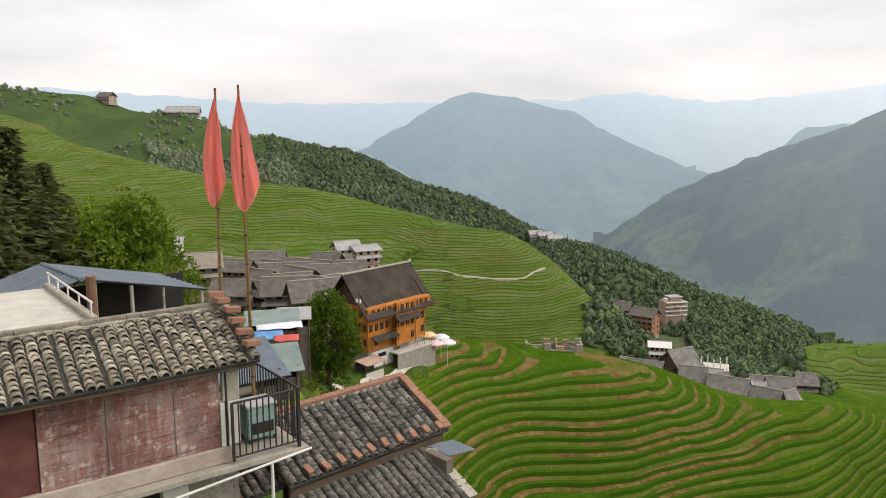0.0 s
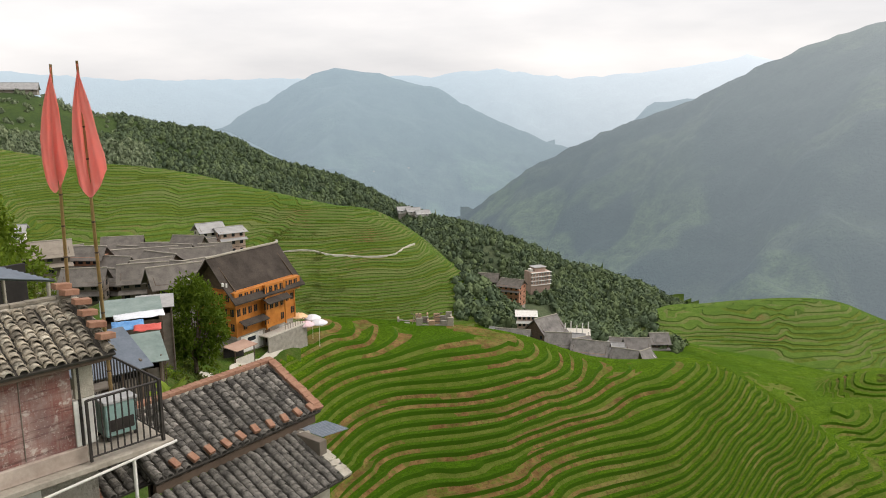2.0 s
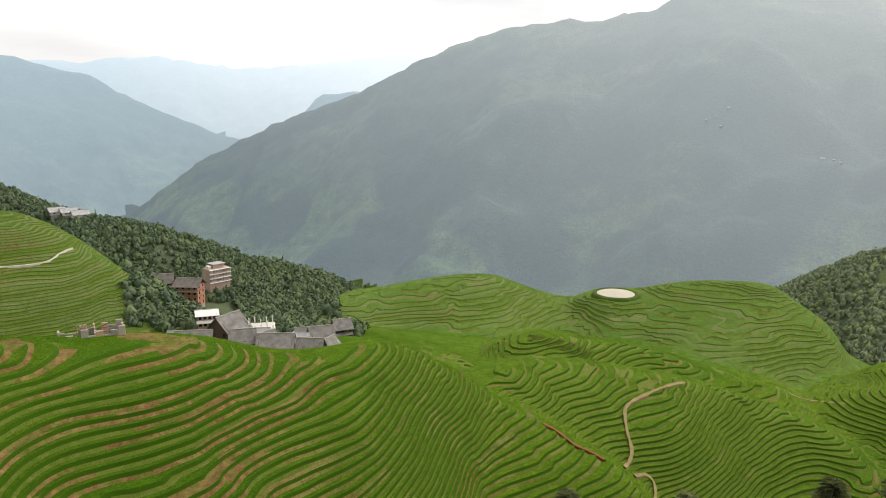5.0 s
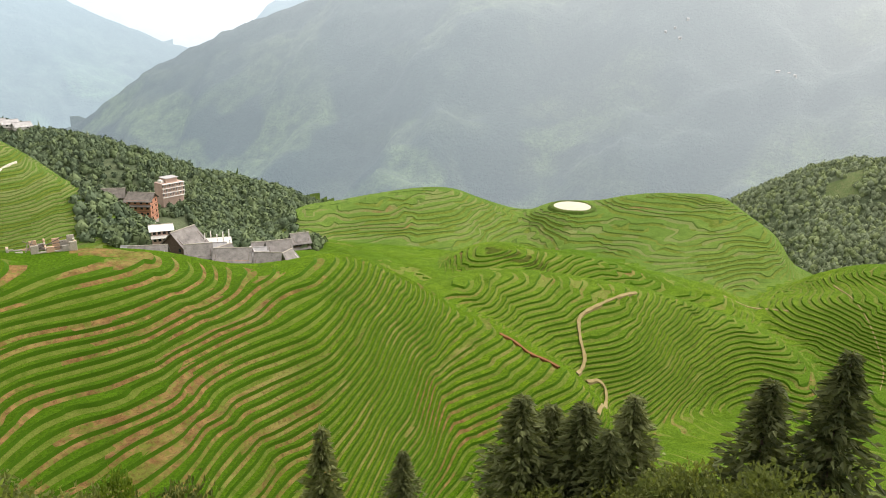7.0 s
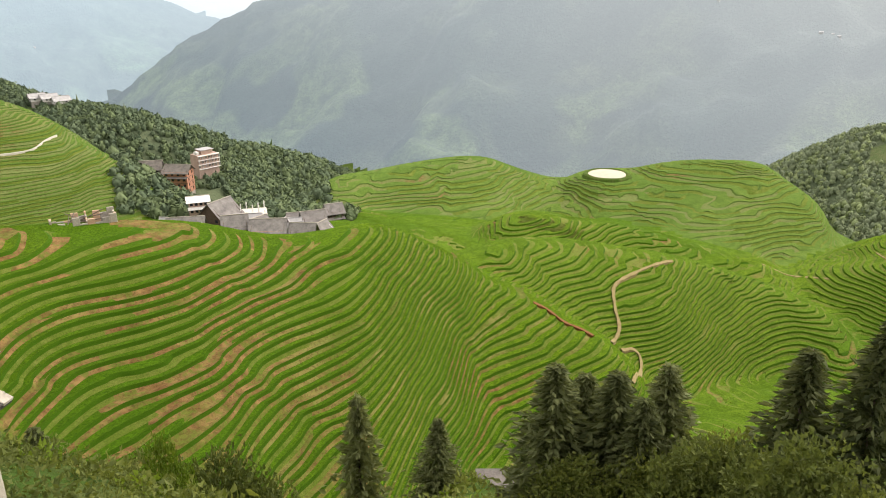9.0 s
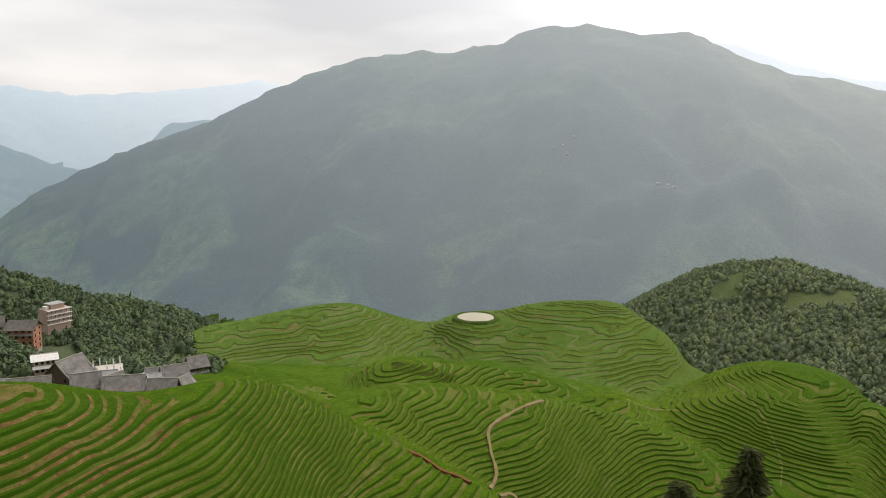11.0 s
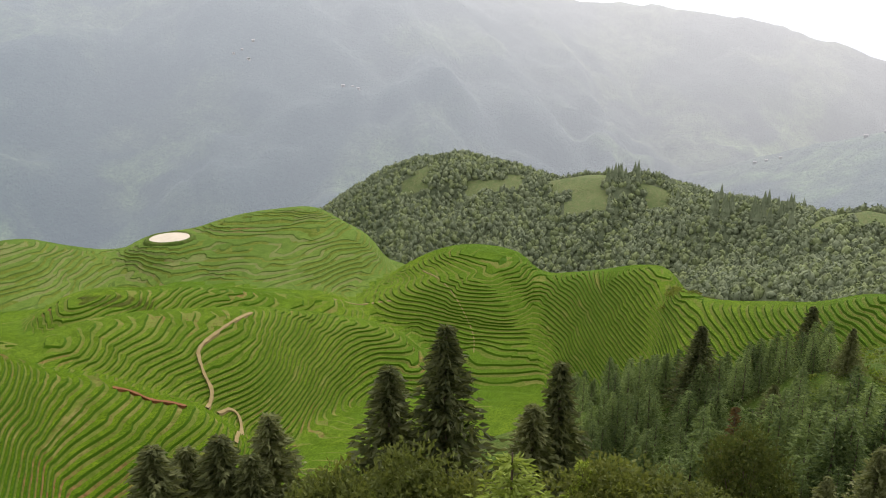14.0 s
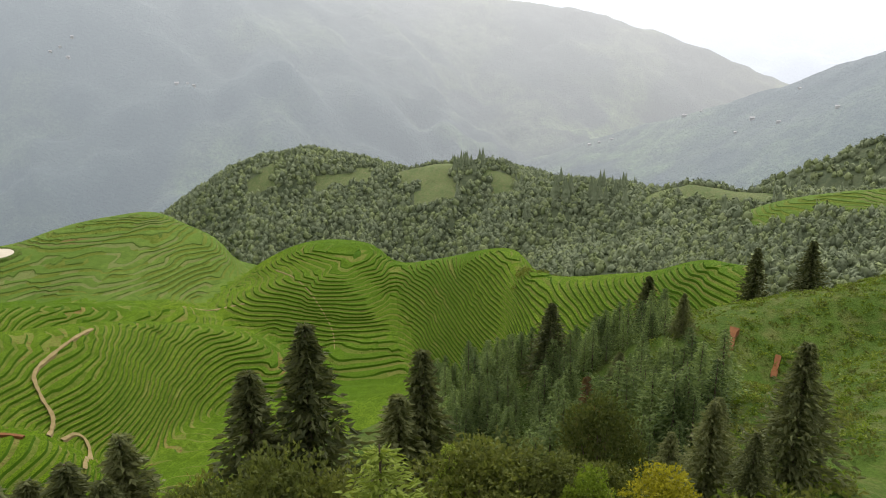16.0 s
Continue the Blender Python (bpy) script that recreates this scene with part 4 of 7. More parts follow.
def m_crown(name, dark, light, size):
    k = Nodes(name)
    col = k.mix(k.random(True), dark, light)
    col = k.mix(k.ramp(k.noise(0.035, 4, 0.6), (0.42, 0.0), (0.66, 0.6)), col, tuple(v * 1.22 for v in light))
    fine = k.noise(size, 4, 0.7)
    col = k.mix(k.ramp(fine, (0.35, 0.35), (0.65, 0.0)), col, tuple(v * 0.55 for v in dark))
    k.bump(fine, 0.5, 0.4)
    k.bsdf.inputs["Specular IOR Level"].default_value = 0.05
    return k.done(col, 0.95)


def scatter(seed, count, bear, dist, ridges, size, tall, gaps=0.0, patch=60.0):
    rng = np.random.RandomState(seed)
    b, d = np.radians(rng.uniform(*bear, count)), np.sqrt(rng.uniform(dist[0] ** 2, dist[1] ** 2, count))
    x, y = d * np.sin(b), d * np.cos(b)
    keep = np.isin(ridge_at(x, y), [ID[n] for n in ridges])
    if gaps:
        keep &= wave(x + 300, y, patch) > -1 + 2 * gaps
    x, y = x[keep], y[keep]
    s = rng.uniform(*size, len(x))
    return np.stack([x, y, ground_z(x, y) - 0.3 * s, s, rng.uniform(*tall, len(x))], 1)


def puff(seed, leaves=28):
    """A distant tree's crown, unit radius: an uneven dark heart and leaf sprays standing out of it."""
    rng = np.random.RandomState(seed)
    bm = bmesh.new()
    bmesh.ops.create_icosphere(bm, subdivisions=1, radius=0.82)
    hv = np.array([v.co[:] for v in bm.verts]) * rng.uniform(0.7, 1.25, (12, 1)) * np.array([1, 1, 1.1]) + np.array([0, 0, 0.55])
    hf = np.array([[q.index for q in f.verts] for f in bm.faces])
    bm.free()
    d = rng.normal(size=(leaves, 3))
    d[:, 2] = np.abs(d[:, 2]) * 1.1 - 0.15
    d /= np.linalg.norm(d, axis=1, keepdims=True)
    at = d * rng.uniform(0.55, 0.85, (leaves, 1)) * np.array([1, 1, 1.1]) + np.array([0, 0, 0.5])
    cv, _ = leaf_cards(rng, at, d + rng.normal(0, 0.7, (leaves, 3)), 0.5 * rng.uniform(0.7, 1.3, leaves), 0.55)
    cv = cv.reshape(-1, 4, 3)[:, 1:].reshape(-1, 3)
    return np.vstack([hv, cv]), np.vstack([hf, np.arange(3 * leaves).reshape(-1, 3) + 12])


def leafy(seed, leaves=60, size=0.30):
    """A loose bush of leaf sprays, unit radius, as triangles."""
    rng = np.random.RandomState(seed)
    d = rng.normal(size=(leaves, 3))
    d /= np.linalg.norm(d, axis=1, keepdims=True)
    d[:, 2] = np.abs(d[:, 2]) * 0.9
    at = d * rng.uniform(0.45, 1.05, (leaves, 1))
    cv, cf = leaf_cards(rng, at, d + rng.normal(0, 0.6, (leaves, 3)), size * rng.uniform(0.7, 1.3, leaves), size * 0.65)
    return cv, np.vstack([cf[:, [0, 1, 2]], cf[:, [0, 2, 3]]])


thin_puffs = [puff(60 + i, 20) for i in range(6)]
herbs = [leafy(20 + i, 34, 0.42) for i in range(4)]
spires, bushes, puffs = [spire(i) for i in range(3)], [leafy(i) for i in range(4)], [puff(40 + i) for i in range(6)]


def away(places, bear, dist):
    """The places outside a stretch of bearings and distances."""
    b, d = np.degrees(np.arctan2(places[:, 0], places[:, 1])), np.hypot(places[:, 0], places[:, 1])
    return places[~((b > bear[0]) & (b < bear[1]) & (d > dist[0]) & (d < dist[1]))]


def frayed(places, low, high, soft, seed):
    """Thins the places towards both ends of their bearings."""
    b = np.degrees(np.arctan2(places[:, 0], places[:, 1])) + wave(places[:, 0], places[:, 1], 18.0) * soft
    return places[(b > low) & (b < high) & (np.random.RandomState(seed).rand(len(places)) < smooth(low - 0.3, low + soft, b) * (1 - smooth(high - soft, high + 0.3, b)) + 0.15)]


# leaf colours lightened and greyed to paint haze over the distant woods
HAZY = [m_crown("hazy_crown_dark", (0.131, 0.160, 0.095), (0.177, 0.210, 0.126), 1.3), m_crown("hazy_crown_mid", (0.145, 0.177, 0.101), (0.199, 0.234, 0.132), 1.1), m_crown("hazy_crown_fresh", (0.164, 0.203, 0.098), (0.221, 0.263, 0.123), 1.2)]
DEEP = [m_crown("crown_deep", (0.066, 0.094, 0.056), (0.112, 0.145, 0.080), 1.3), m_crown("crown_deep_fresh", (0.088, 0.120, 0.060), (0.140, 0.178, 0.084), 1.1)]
wood("forest_left", "dark mixed forest covering the ridge above the village", puffs, DEEP, scatter(1, 9000, (-16, 30), (380, 720), ("wood_left", "ledge"), (1.3, 2.9), (0.9, 1.5), 0.03), 1)
behind = scatter(21, 9500, (-21, 13), (385, 690), ("green", "base", "wood_left", "upland", "shoulder"), (1.3, 2.8), (0.9, 1.5))
turned = np.degrees(np.arctan2(behind[:, 0], behind[:, 1]))
clear = np.hypot(behind[:, 0], behind[:, 1]) - np.interp(turned, (-21, -16, -9.5, -3.6, 1.5, 4.1, 8, 13), (425, 415, 395, 375, 355, 350, 330, 310))
bare = (turned < -13) & (behind[:, 2] > -22 + wave(behind[:, 0], behind[:, 1], 40.0) * 5)
wood("forest_middle", "dense dark forest on the slope behind the green hill", puffs, DEEP[:1] + DEEP, behind[(clear > 18) & ~bare], 12)
wood("forest_slope", "leafy green woods around the hamlet", puffs, DEEP, frayed(away(scatter(11, 2300, (10.8, 28.5), (284, 425), ("hamlet", "green", "base", "wood_left", "ledge"), (1.5, 3.4), (0.8, 1.3), 0.05), (13, 18.6), (356, 408)), 11.2, 27.6, 1.6, 3), 6)
meadow_gap = np.vstack([scatter(2, 25000, (56, 117), (312, 680), ("wood_right",), (1.3, 3.1), (0.8, 1.5)), scatter(22, 5200, (93, 117), (190, 314), ("wood_right",), (0.9, 2.2), (0.9, 1.6)), scatter(23, 1500, (100, 117), (110, 190), ("wood_right",), (0.6, 1.6), (0.8, 1.5))])
wood("forest_edge", "leafy wood where the terraces meet the forest", puffs, DEEP, scatter(20, 700, (19, 26), (325, 470), ("pond", "base", "wood_left", "ledge"), (1.5, 3.2), (0.8, 1.3)), 17)
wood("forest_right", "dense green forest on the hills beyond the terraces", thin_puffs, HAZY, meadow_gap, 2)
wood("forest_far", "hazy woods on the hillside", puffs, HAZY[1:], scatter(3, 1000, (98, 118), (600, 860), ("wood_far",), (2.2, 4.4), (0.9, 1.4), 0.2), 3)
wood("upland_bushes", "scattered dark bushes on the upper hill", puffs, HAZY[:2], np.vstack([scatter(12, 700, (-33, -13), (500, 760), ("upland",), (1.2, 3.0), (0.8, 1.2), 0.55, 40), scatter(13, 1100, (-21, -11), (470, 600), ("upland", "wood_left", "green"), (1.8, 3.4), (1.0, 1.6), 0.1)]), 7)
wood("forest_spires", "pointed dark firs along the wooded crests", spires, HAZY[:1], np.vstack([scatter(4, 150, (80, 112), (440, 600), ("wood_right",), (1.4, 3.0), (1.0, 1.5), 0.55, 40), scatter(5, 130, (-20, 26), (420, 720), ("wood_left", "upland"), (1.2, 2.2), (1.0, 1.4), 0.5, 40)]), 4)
crest_firs = np.vstack([scatter(41, 16, (80.2, 83.6), (535, 568), ("wood_right",), (3.0, 4.6), (1.0, 1.2)), scatter(42, 12, (87.9, 89.2), (470, 520), ("wood_right",), (3.8, 5.6), (1.0, 1.15)),
                        scatter(43, 16, (90.6, 93.6), (465, 505), ("wood_right",), (3.0, 4.9), (1.0, 1.2)), scatter(44, 26, (97, 112), (330, 470), ("wood_right",), (2.4, 4.4), (1.0, 1.3)),
                        scatter(45, 9, (84.4, 86.6), (515, 545), ("wood_right",), (2.2, 3.6), (1.0, 1.2)), scatter(46, 26, (101, 111), (215, 300), ("wood_right",), (1.5, 3.3), (1.0, 1.3))])
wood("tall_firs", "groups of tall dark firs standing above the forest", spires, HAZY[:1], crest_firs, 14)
wood("hill_shrubs", "dark shrubs between the far fields", bushes, [LEAF_DARK, LEAF_MID], np.vstack([frayed(scatter(14, 420, (-8, 3.5), (278, 326), ("green", "hamlet", "shoulder"), (0.6, 2.0), (0.6, 1.1), 0.35, 14), -7, 2.2, 2.0, 5), scatter(15, 420, (41, 46), (285, 294), ("mid_knob",), (0.7, 1.3), (0.5, 0.8)),
                                                                             scatter(17, 120, (48.6, 53.5), (392, 412), ("pond",), (0.5, 1.1), (0.8, 1.2)), scatter(16, 90, (52, 58.5), (398, 416), ("pond",), (0.6, 1.4), (0.7, 1.1)),
                                                                             scatter(18, 420, (57, 69), (345, 440), ("wood_right",), (1.0, 2.4), (0.8, 1.3), 0.35, 24),
                                                                             scatter(19, 500, (85, 91), (235, 300), ("wood_right", "field", "base"), (0.8, 2.0), (0.8, 1.4))]), 8)
wood("undergrowth", "thick leafy undergrowth covering the near slope", bushes, [LEAF_MID, LEAF_DARK, LEAF_BRIGHT], np.vstack([scatter(6, 1150, (-4, 112), (16, 78), ("own", "plantation", "saddle", "bank_left"), (0.5, 1.6), (0.7, 1.3)),
                                                                                                         scatter(7, 450, (-32, 0), (28, 150), ("shoulder", "saddle", "own", "bank_left"), (0.5, 1.5), (0.7, 1.2), 0.2, 20)]), 5)
wood("yard_plants", "lush garden plants and shrubs around the sheds", herbs, [LEAF_MID, LEAF_BRIGHT, LEAF_DARK], scatter(38, 420, (-15, -3.5), (34, 112), ("own", "saddle", "bank_left", "shoulder"), (0.5, 1.4), (0.6, 1.1), 0.2, 9), 16)
wood("near_bushes", "small-leaved bushes on the steep bank", [leafy(50 + i, 120, 0.16) for i in range(4)], [LEAF_DARK, LEAF_MID, LEAF_DARK], np.vstack([scatter(34, 240, (30, 60), (11, 31), ("own", "saddle", "plantation"), (0.6, 1.3), (0.7, 1.2)), scatter(35, 520, (-5, 30), (14, 46), ("own", "saddle"), (0.6, 1.5), (0.7, 1.2))]), 15)
wood("vegetable_plants", "rows of leafy vegetables and weeds on the slope", herbs, [LEAF_BRIGHT, LEAF_MID, LEAF_BRIGHT, LEAF_FIR_LIGHT], scatter(8, 2100, (96, 116), (60, 130), ("vegetable", "own", "plantation"), (0.4, 1.05), (0.5, 0.9)), 9)
wood("valley_weeds", "tufts of weeds and low shrubs in the gully between terraces", herbs, [LEAF_MID, LEAF_BRIGHT, LEAF_DARK], np.vstack([scatter(31, 500, (34, 66), (84, 140), ("front", "trail", "base"), (0.3, 0.9), (0.5, 0.9), 0.45, 12), scatter(32, 1100, (57, 70), (190, 262), ("trail", "dome"), (0.3, 1.0), (0.5, 1.0), 0.4, 12), scatter(36, 1300, (64, 84), (200, 345), ("trail", "dome", "dome_spur"), (0.3, 0.9), (0.5, 1.0), 0.55, 14), scatter(37, 700, (53, 66), (150, 200), ("trail", "front", "base"), (0.3, 1.0), (0.5, 1.0), 0.4, 10)]), 10)
# ---- building kit ----
def part(name, bm, material, parent, label="", smooth_faces=False):
    """Links a bmesh as one mesh object under a thing or a part."""
    me = bpy.data.meshes.new(name)
    bm.to_mesh(me)
    bm.free()
    me.materials.append(material)
    if smooth_faces:
        me.polygons.foreach_set("use_smooth", np.ones(len(me.polygons), bool))
    o = new(name, me)
    o.parent = parent
    return tagged(o, label)


def thing(name, label, category, group="", at=None, kind=""):
    o = tagged(new(name), label, category, group, kind)
    if at is not None:
        o.matrix_world = at
    return o


def box(bm, lo, hi, m=None, bevel=0.0):
    """A block from corner to corner, its edges slightly broken."""
    out = bmesh.ops.create_cube(bm, size=1.0)["verts"]
    c, s = [(a + b) / 2 for a, b in zip(lo, hi)], [abs(b - a) for a, b in zip(lo, hi)]
    for v in out:
        v.co = Vector((v.co.x * s[0] + c[0], v.co.y * s[1] + c[1], v.co.z * s[2] + c[2]))
    if bevel:
        edges = list({e for v in out for e in v.link_edges})
        got = bmesh.ops.bevel(bm, geom=edges, offset=bevel, segments=1, affect="EDGES")
        out = got["verts"]
    if m is not None:
        bmesh.ops.transform(bm, matrix=m, verts=list({v for v in out if v.is_valid}))
    return bm


def block(lo, hi, bevel=0.01):
    return box(bmesh.new(), lo, hi, None, bevel)


def rod(bm, p, q, r, sides=8, r1=None):
    v, f = limb(p, q, r, r if r1 is None else r1, sides)
    vs = [bm.verts.new(c) for c in v]
    for g in f:
        bm.faces.new([vs[i] for i in g])
    bm.faces.new([vs[i] for i in reversed(range(sides))])
    return bm


def sheet(bm, rows, cols, place, thick):
    """A curved slab: place(i, j) gives the points of its top side."""
    top = [[bm.verts.new(place(i, j)) for j in range(cols)] for i in range(rows)]
    low = [[bm.verts.new(Vector(v.co) - Vector((0, 0, thick))) for v in r] for r in top]
    for i in range(rows - 1):
        for j in range(cols - 1):
            bm.faces.new((top[i][j], top[i][j + 1], top[i + 1][j + 1], top[i + 1][j]))
            bm.faces.new((low[i + 1][j], low[i + 1][j + 1], low[i][j + 1], low[i][j]))
    rim = [(0, j) for j in range(cols)] + [(i, cols - 1) for i in range(1, rows)] + [(rows - 1, j) for j in range(cols - 2, -1, -1)] + [(i, 0) for i in range(rows - 2, 0, -1)]
    for (a, b), (c, d) in zip(rim, rim[1:] + rim[:1]):
        bm.faces.new((top[c][d], top[a][b], low[a][b], low[c][d]))
    bmesh.ops.recalc_face_normals(bm, faces=bm.faces)
    return bm


def frame_at(x, y, z, ux, uy):
    """A local frame: first axis along (ux, uy), second to its left, third up."""
    n = math.hypot(ux, uy)
    ux, uy = ux / n, uy / n
    return Matrix(((ux, -uy, 0, x), (uy, ux, 0, y), (0, 0, 1, z), (0, 0, 0, 1)))


def m_tile(name, a, b, c):
    k = Nodes(name)
    col = k.ramp(k.random(), (0.0, a), (0.45, b), (0.75, b), (1.0, c))
    stain = k.noise(9.0, 5, 0.7)
    col = k.mix(k.ramp(stain, (0.40, 0.0), (0.66, 0.85)), col, tuple(v * 0.32 for v in a))
    col = k.mix(k.ramp(k.noise(1.3, 3), (0.5, 0.0), (0.7, 0.6)), col, (0.03, 0.03, 0.025))
    k.bump(k.noise(40.0, 4), 0.4, 0.006)
    return k.done(col, 0.9)


TILE_PALE = m_tile("pale_clay_tile", (0.20, 0.175, 0.135), (0.44, 0.385, 0.29), (0.64, 0.585, 0.46))
TILE_GREY = m_tile("grey_clay_tile", (0.10, 0.092, 0.08), (0.19, 0.175, 0.15), (0.30, 0.275, 0.235))
TILE_BED = m_two("tile_bed", (0.035, 0.032, 0.028), (0.08, 0.072, 0.06), 4.0, 0.95)
BRICK = m_two("loose_brick", (0.20, 0.092, 0.058), (0.34, 0.195, 0.125), 9.0, 0.9, 0.5, 0.01)
BRICK_PALE = m_two("weathered_brick", (0.36, 0.20, 0.12), (0.52, 0.38, 0.26), 8.0, 0.9, 0.5, 0.01)
MORTAR = m_two("old_mortar", (0.26, 0.235, 0.19), (0.42, 0.385, 0.31), 5.0, 0.95, 0.6, 0.02)
CONCRETE = m_two("pale_concrete", (0.42, 0.39, 0.33), (0.60, 0.56, 0.48), 2.5, 0.9, 0.3, 0.01)
WHITEWASH = m_two("whitewash", (0.60, 0.57, 0.51), (0.74, 0.72, 0.67), 1.8, 0.85, 0.2, 0.006)
IRON = m_two("black_iron", (0.018, 0.016, 0.015), (0.05, 0.042, 0.036), 9.0, 0.55, 0.2, 0.003)
ZINC = m_two("grey_sheet_metal", (0.105, 0.125, 0.15), (0.17, 0.195, 0.225), 1.5, 0.45, 0.1, 0.004, 0.35)
WOOD_DARK = m_two("dark_timber", (0.055, 0.038, 0.026), (0.12, 0.085, 0.06), 2.0, 0.85, 0.4, 0.01)
WOOD_GREY = m_two("weathered_boards", (0.11, 0.09, 0.07), (0.21, 0.18, 0.145), 1.2, 0.9, 0.4, 0.01)
WOOD_ORANGE = m_two("varnished_orange_timber", (0.33, 0.105, 0.018), (0.54, 0.21, 0.038), 0.9, 0.5, 0.2, 0.01)
BAMBOO = m_two("bamboo", (0.44, 0.27, 0.11), (0.60, 0.41, 0.19), 4.0, 0.6, 0.2, 0.004)
DARK_GLASS = m_two("dark_window", (0.015, 0.017, 0.02), (0.03, 0.034, 0.04), 0.8, 0.15, 0.0)
# near-black colour painted in for the shade inside openings and sheds
SHADE = m_two("interior_shade", (0.02, 0.018, 0.016), (0.045, 0.04, 0.035), 1.0, 0.95)
EARTH_PATH = m_two("trodden_earth", (0.17, 0.130, 0.050), (0.27, 0.215, 0.095), 0.9, 0.95, 0.4, 0.03)
STONE_WALL = m_two("rough_stone", (0.20, 0.18, 0.15), (0.36, 0.33, 0.28), 1.4, 0.95, 0.9, 0.08)
ROOF_FAR = m_two("far_tile_roof", (0.085, 0.075, 0.065), (0.185, 0.165, 0.142), 0.6, 0.9, 0.9, 0.09, fine=8.0)
ROOF_HAMLET = m_two("hamlet_grey_roof", (0.085, 0.078, 0.072), (0.240, 0.222, 0.200), 0.5, 0.9, 0.6, 0.06, fine=8.0)
ROOF_INN = m_two("inn_tile_roof", (0.022, 0.018, 0.014), (0.075, 0.060, 0.048), 0.5, 0.95, 0.9, 0.08, fine=8.0)
ROOF_PALE = m_two("pale_far_roof", (0.25, 0.245, 0.24), (0.40, 0.39, 0.37), 0.5, 0.85, 0.3, 0.03)
PINK_WALL = m_two("pinkish_plaster", (0.36, 0.25, 0.20), (0.48, 0.36, 0.29), 0.4, 0.9, 0.2, 0.02)
BRICK_WALL = m_two("brick_red_wall", (0.30, 0.13, 0.075), (0.42, 0.21, 0.13), 0.5, 0.9, 0.3, 0.02)


def m_flag():
    k = Nodes("salmon_cloth").object_space()
    folds = k.noise(3.0, 3)
    col = k.mix(folds, (0.95, 0.38, 0.32), (0.97, 0.50, 0.43))
    k.bump(k.noise(60.0, 2), 0.15, 0.002)
    mat = k.done(col, 0.8)
    thin = k.n.new("ShaderNodeBsdfTranslucent")
    k.l.new(col, thin.inputs["Color"])
    both = k.n.new("ShaderNodeMixShader")
    both.inputs[0].default_value = 0.62
    k.l.new(k.bsdf.outputs[0], both.inputs[1])
    k.l.new(thin.outputs[0], both.inputs[2])
    k.l.new(both.outputs[0], k.n["Material Output"].inputs["Surface"])
    return mat


FLAG = m_flag()


def m_boards():
    """Old reddish wall boards with pale wear."""
    k = Nodes("worn_red_wall")
    grain = k.noise(1.0, 6, 0.7, vec=k.scaled(6, 6, 26))
    blot, spots = k.noise(2.2, 5, 0.65), k.noise(7.0, 4, 0.6)
    col = k.mix(grain, (0.175, 0.062, 0.048), (0.33, 0.165, 0.135))
    streak = k.noise(1.0, 5, 0.65, vec=k.scaled(14, 14, 1.1))
    col = k.mix(k.ramp(streak, (0.48, 0.0), (0.66, 0.7)), col, (0.40, 0.31, 0.26))
    col = k.mix(k.ramp(blot, (0.44, 0.0), (0.66, 0.75)), col, (0.36, 0.28, 0.25))
    col = k.mix(k.ramp(spots, (0.57, 0.0), (0.65, 0.85)), col, (0.52, 0.44, 0.38))
    col = k.mix(k.ramp(k.noise(0.8, 3), (0.45, 0.0), (0.62, 0.5)), col, (0.085, 0.032, 0.03))
    courses = k.noise(1.0, 3, 0.6, vec=k.scaled(1.6, 1.6, 21))
    col = k.mix(k.ramp(courses, (0.34, 0.6), (0.46, 0.0)), col, (0.075, 0.034, 0.030))
    col = k.mix(k.ramp(k.noise(30.0, 3, 0.7), (0.60, 0.0), (0.70, 0.7)), col, (0.50, 0.41, 0.36))
    k.bump(k.mix(0.5, grain, courses), 0.5, 0.012)
    return k.done(col, 0.85)


RED_BOARD = m_boards()
RED_DARK = m_two("dark_red_panel", (0.085, 0.025, 0.022), (0.16, 0.06, 0.05), 3.0, 0.8, 0.4, 0.01, fine=10.0)


def tile_mesh(name, width, length, mat, rise=0.5):
    """One arched roof tile, its length along the second axis, thick enough to show its edge."""
    bm = bmesh.new()
    n, t = 6, 0.016
    rows = []
    for y in (0.0, length):
        for r in (1.0, 1.0 - 2 * t / width):
            rows.append([bm.verts.new((math.cos(math.pi * (1 - i / n)) * width / 2 * r, y, math.sin(math.pi * i / n) * width * rise * r)) for i in range(n + 1)])
    a, b, c, d = rows
    for i in range(n):
        bm.faces.new((a[i], a[i + 1], c[i + 1], c[i]))
        bm.faces.new((b[i + 1], b[i], d[i], d[i + 1]))
        bm.faces.new((b[i], b[i + 1], a[i + 1], a[i]))
        bm.faces.new((c[i], c[i + 1], d[i + 1], d[i]))
    bmesh.ops.recalc_face_normals(bm, faces=bm.faces)
    me = bpy.data.meshes.new(name)
    bm.to_mesh(me)
    bm.free()
    me.materials.append(mat)
    return me


def brick_mesh(name, mat, size=(0.24, 0.115, 0.06)):
    bm = box(bmesh.new(), (-size[0] / 2, -size[1] / 2, 0), (size[0] / 2, size[1] / 2, size[2]), None, 0.006)
    me = bpy.data.meshes.new(name)
    bm.to_mesh(me)
    bm.free()
    me.materials.append(mat)
    return me


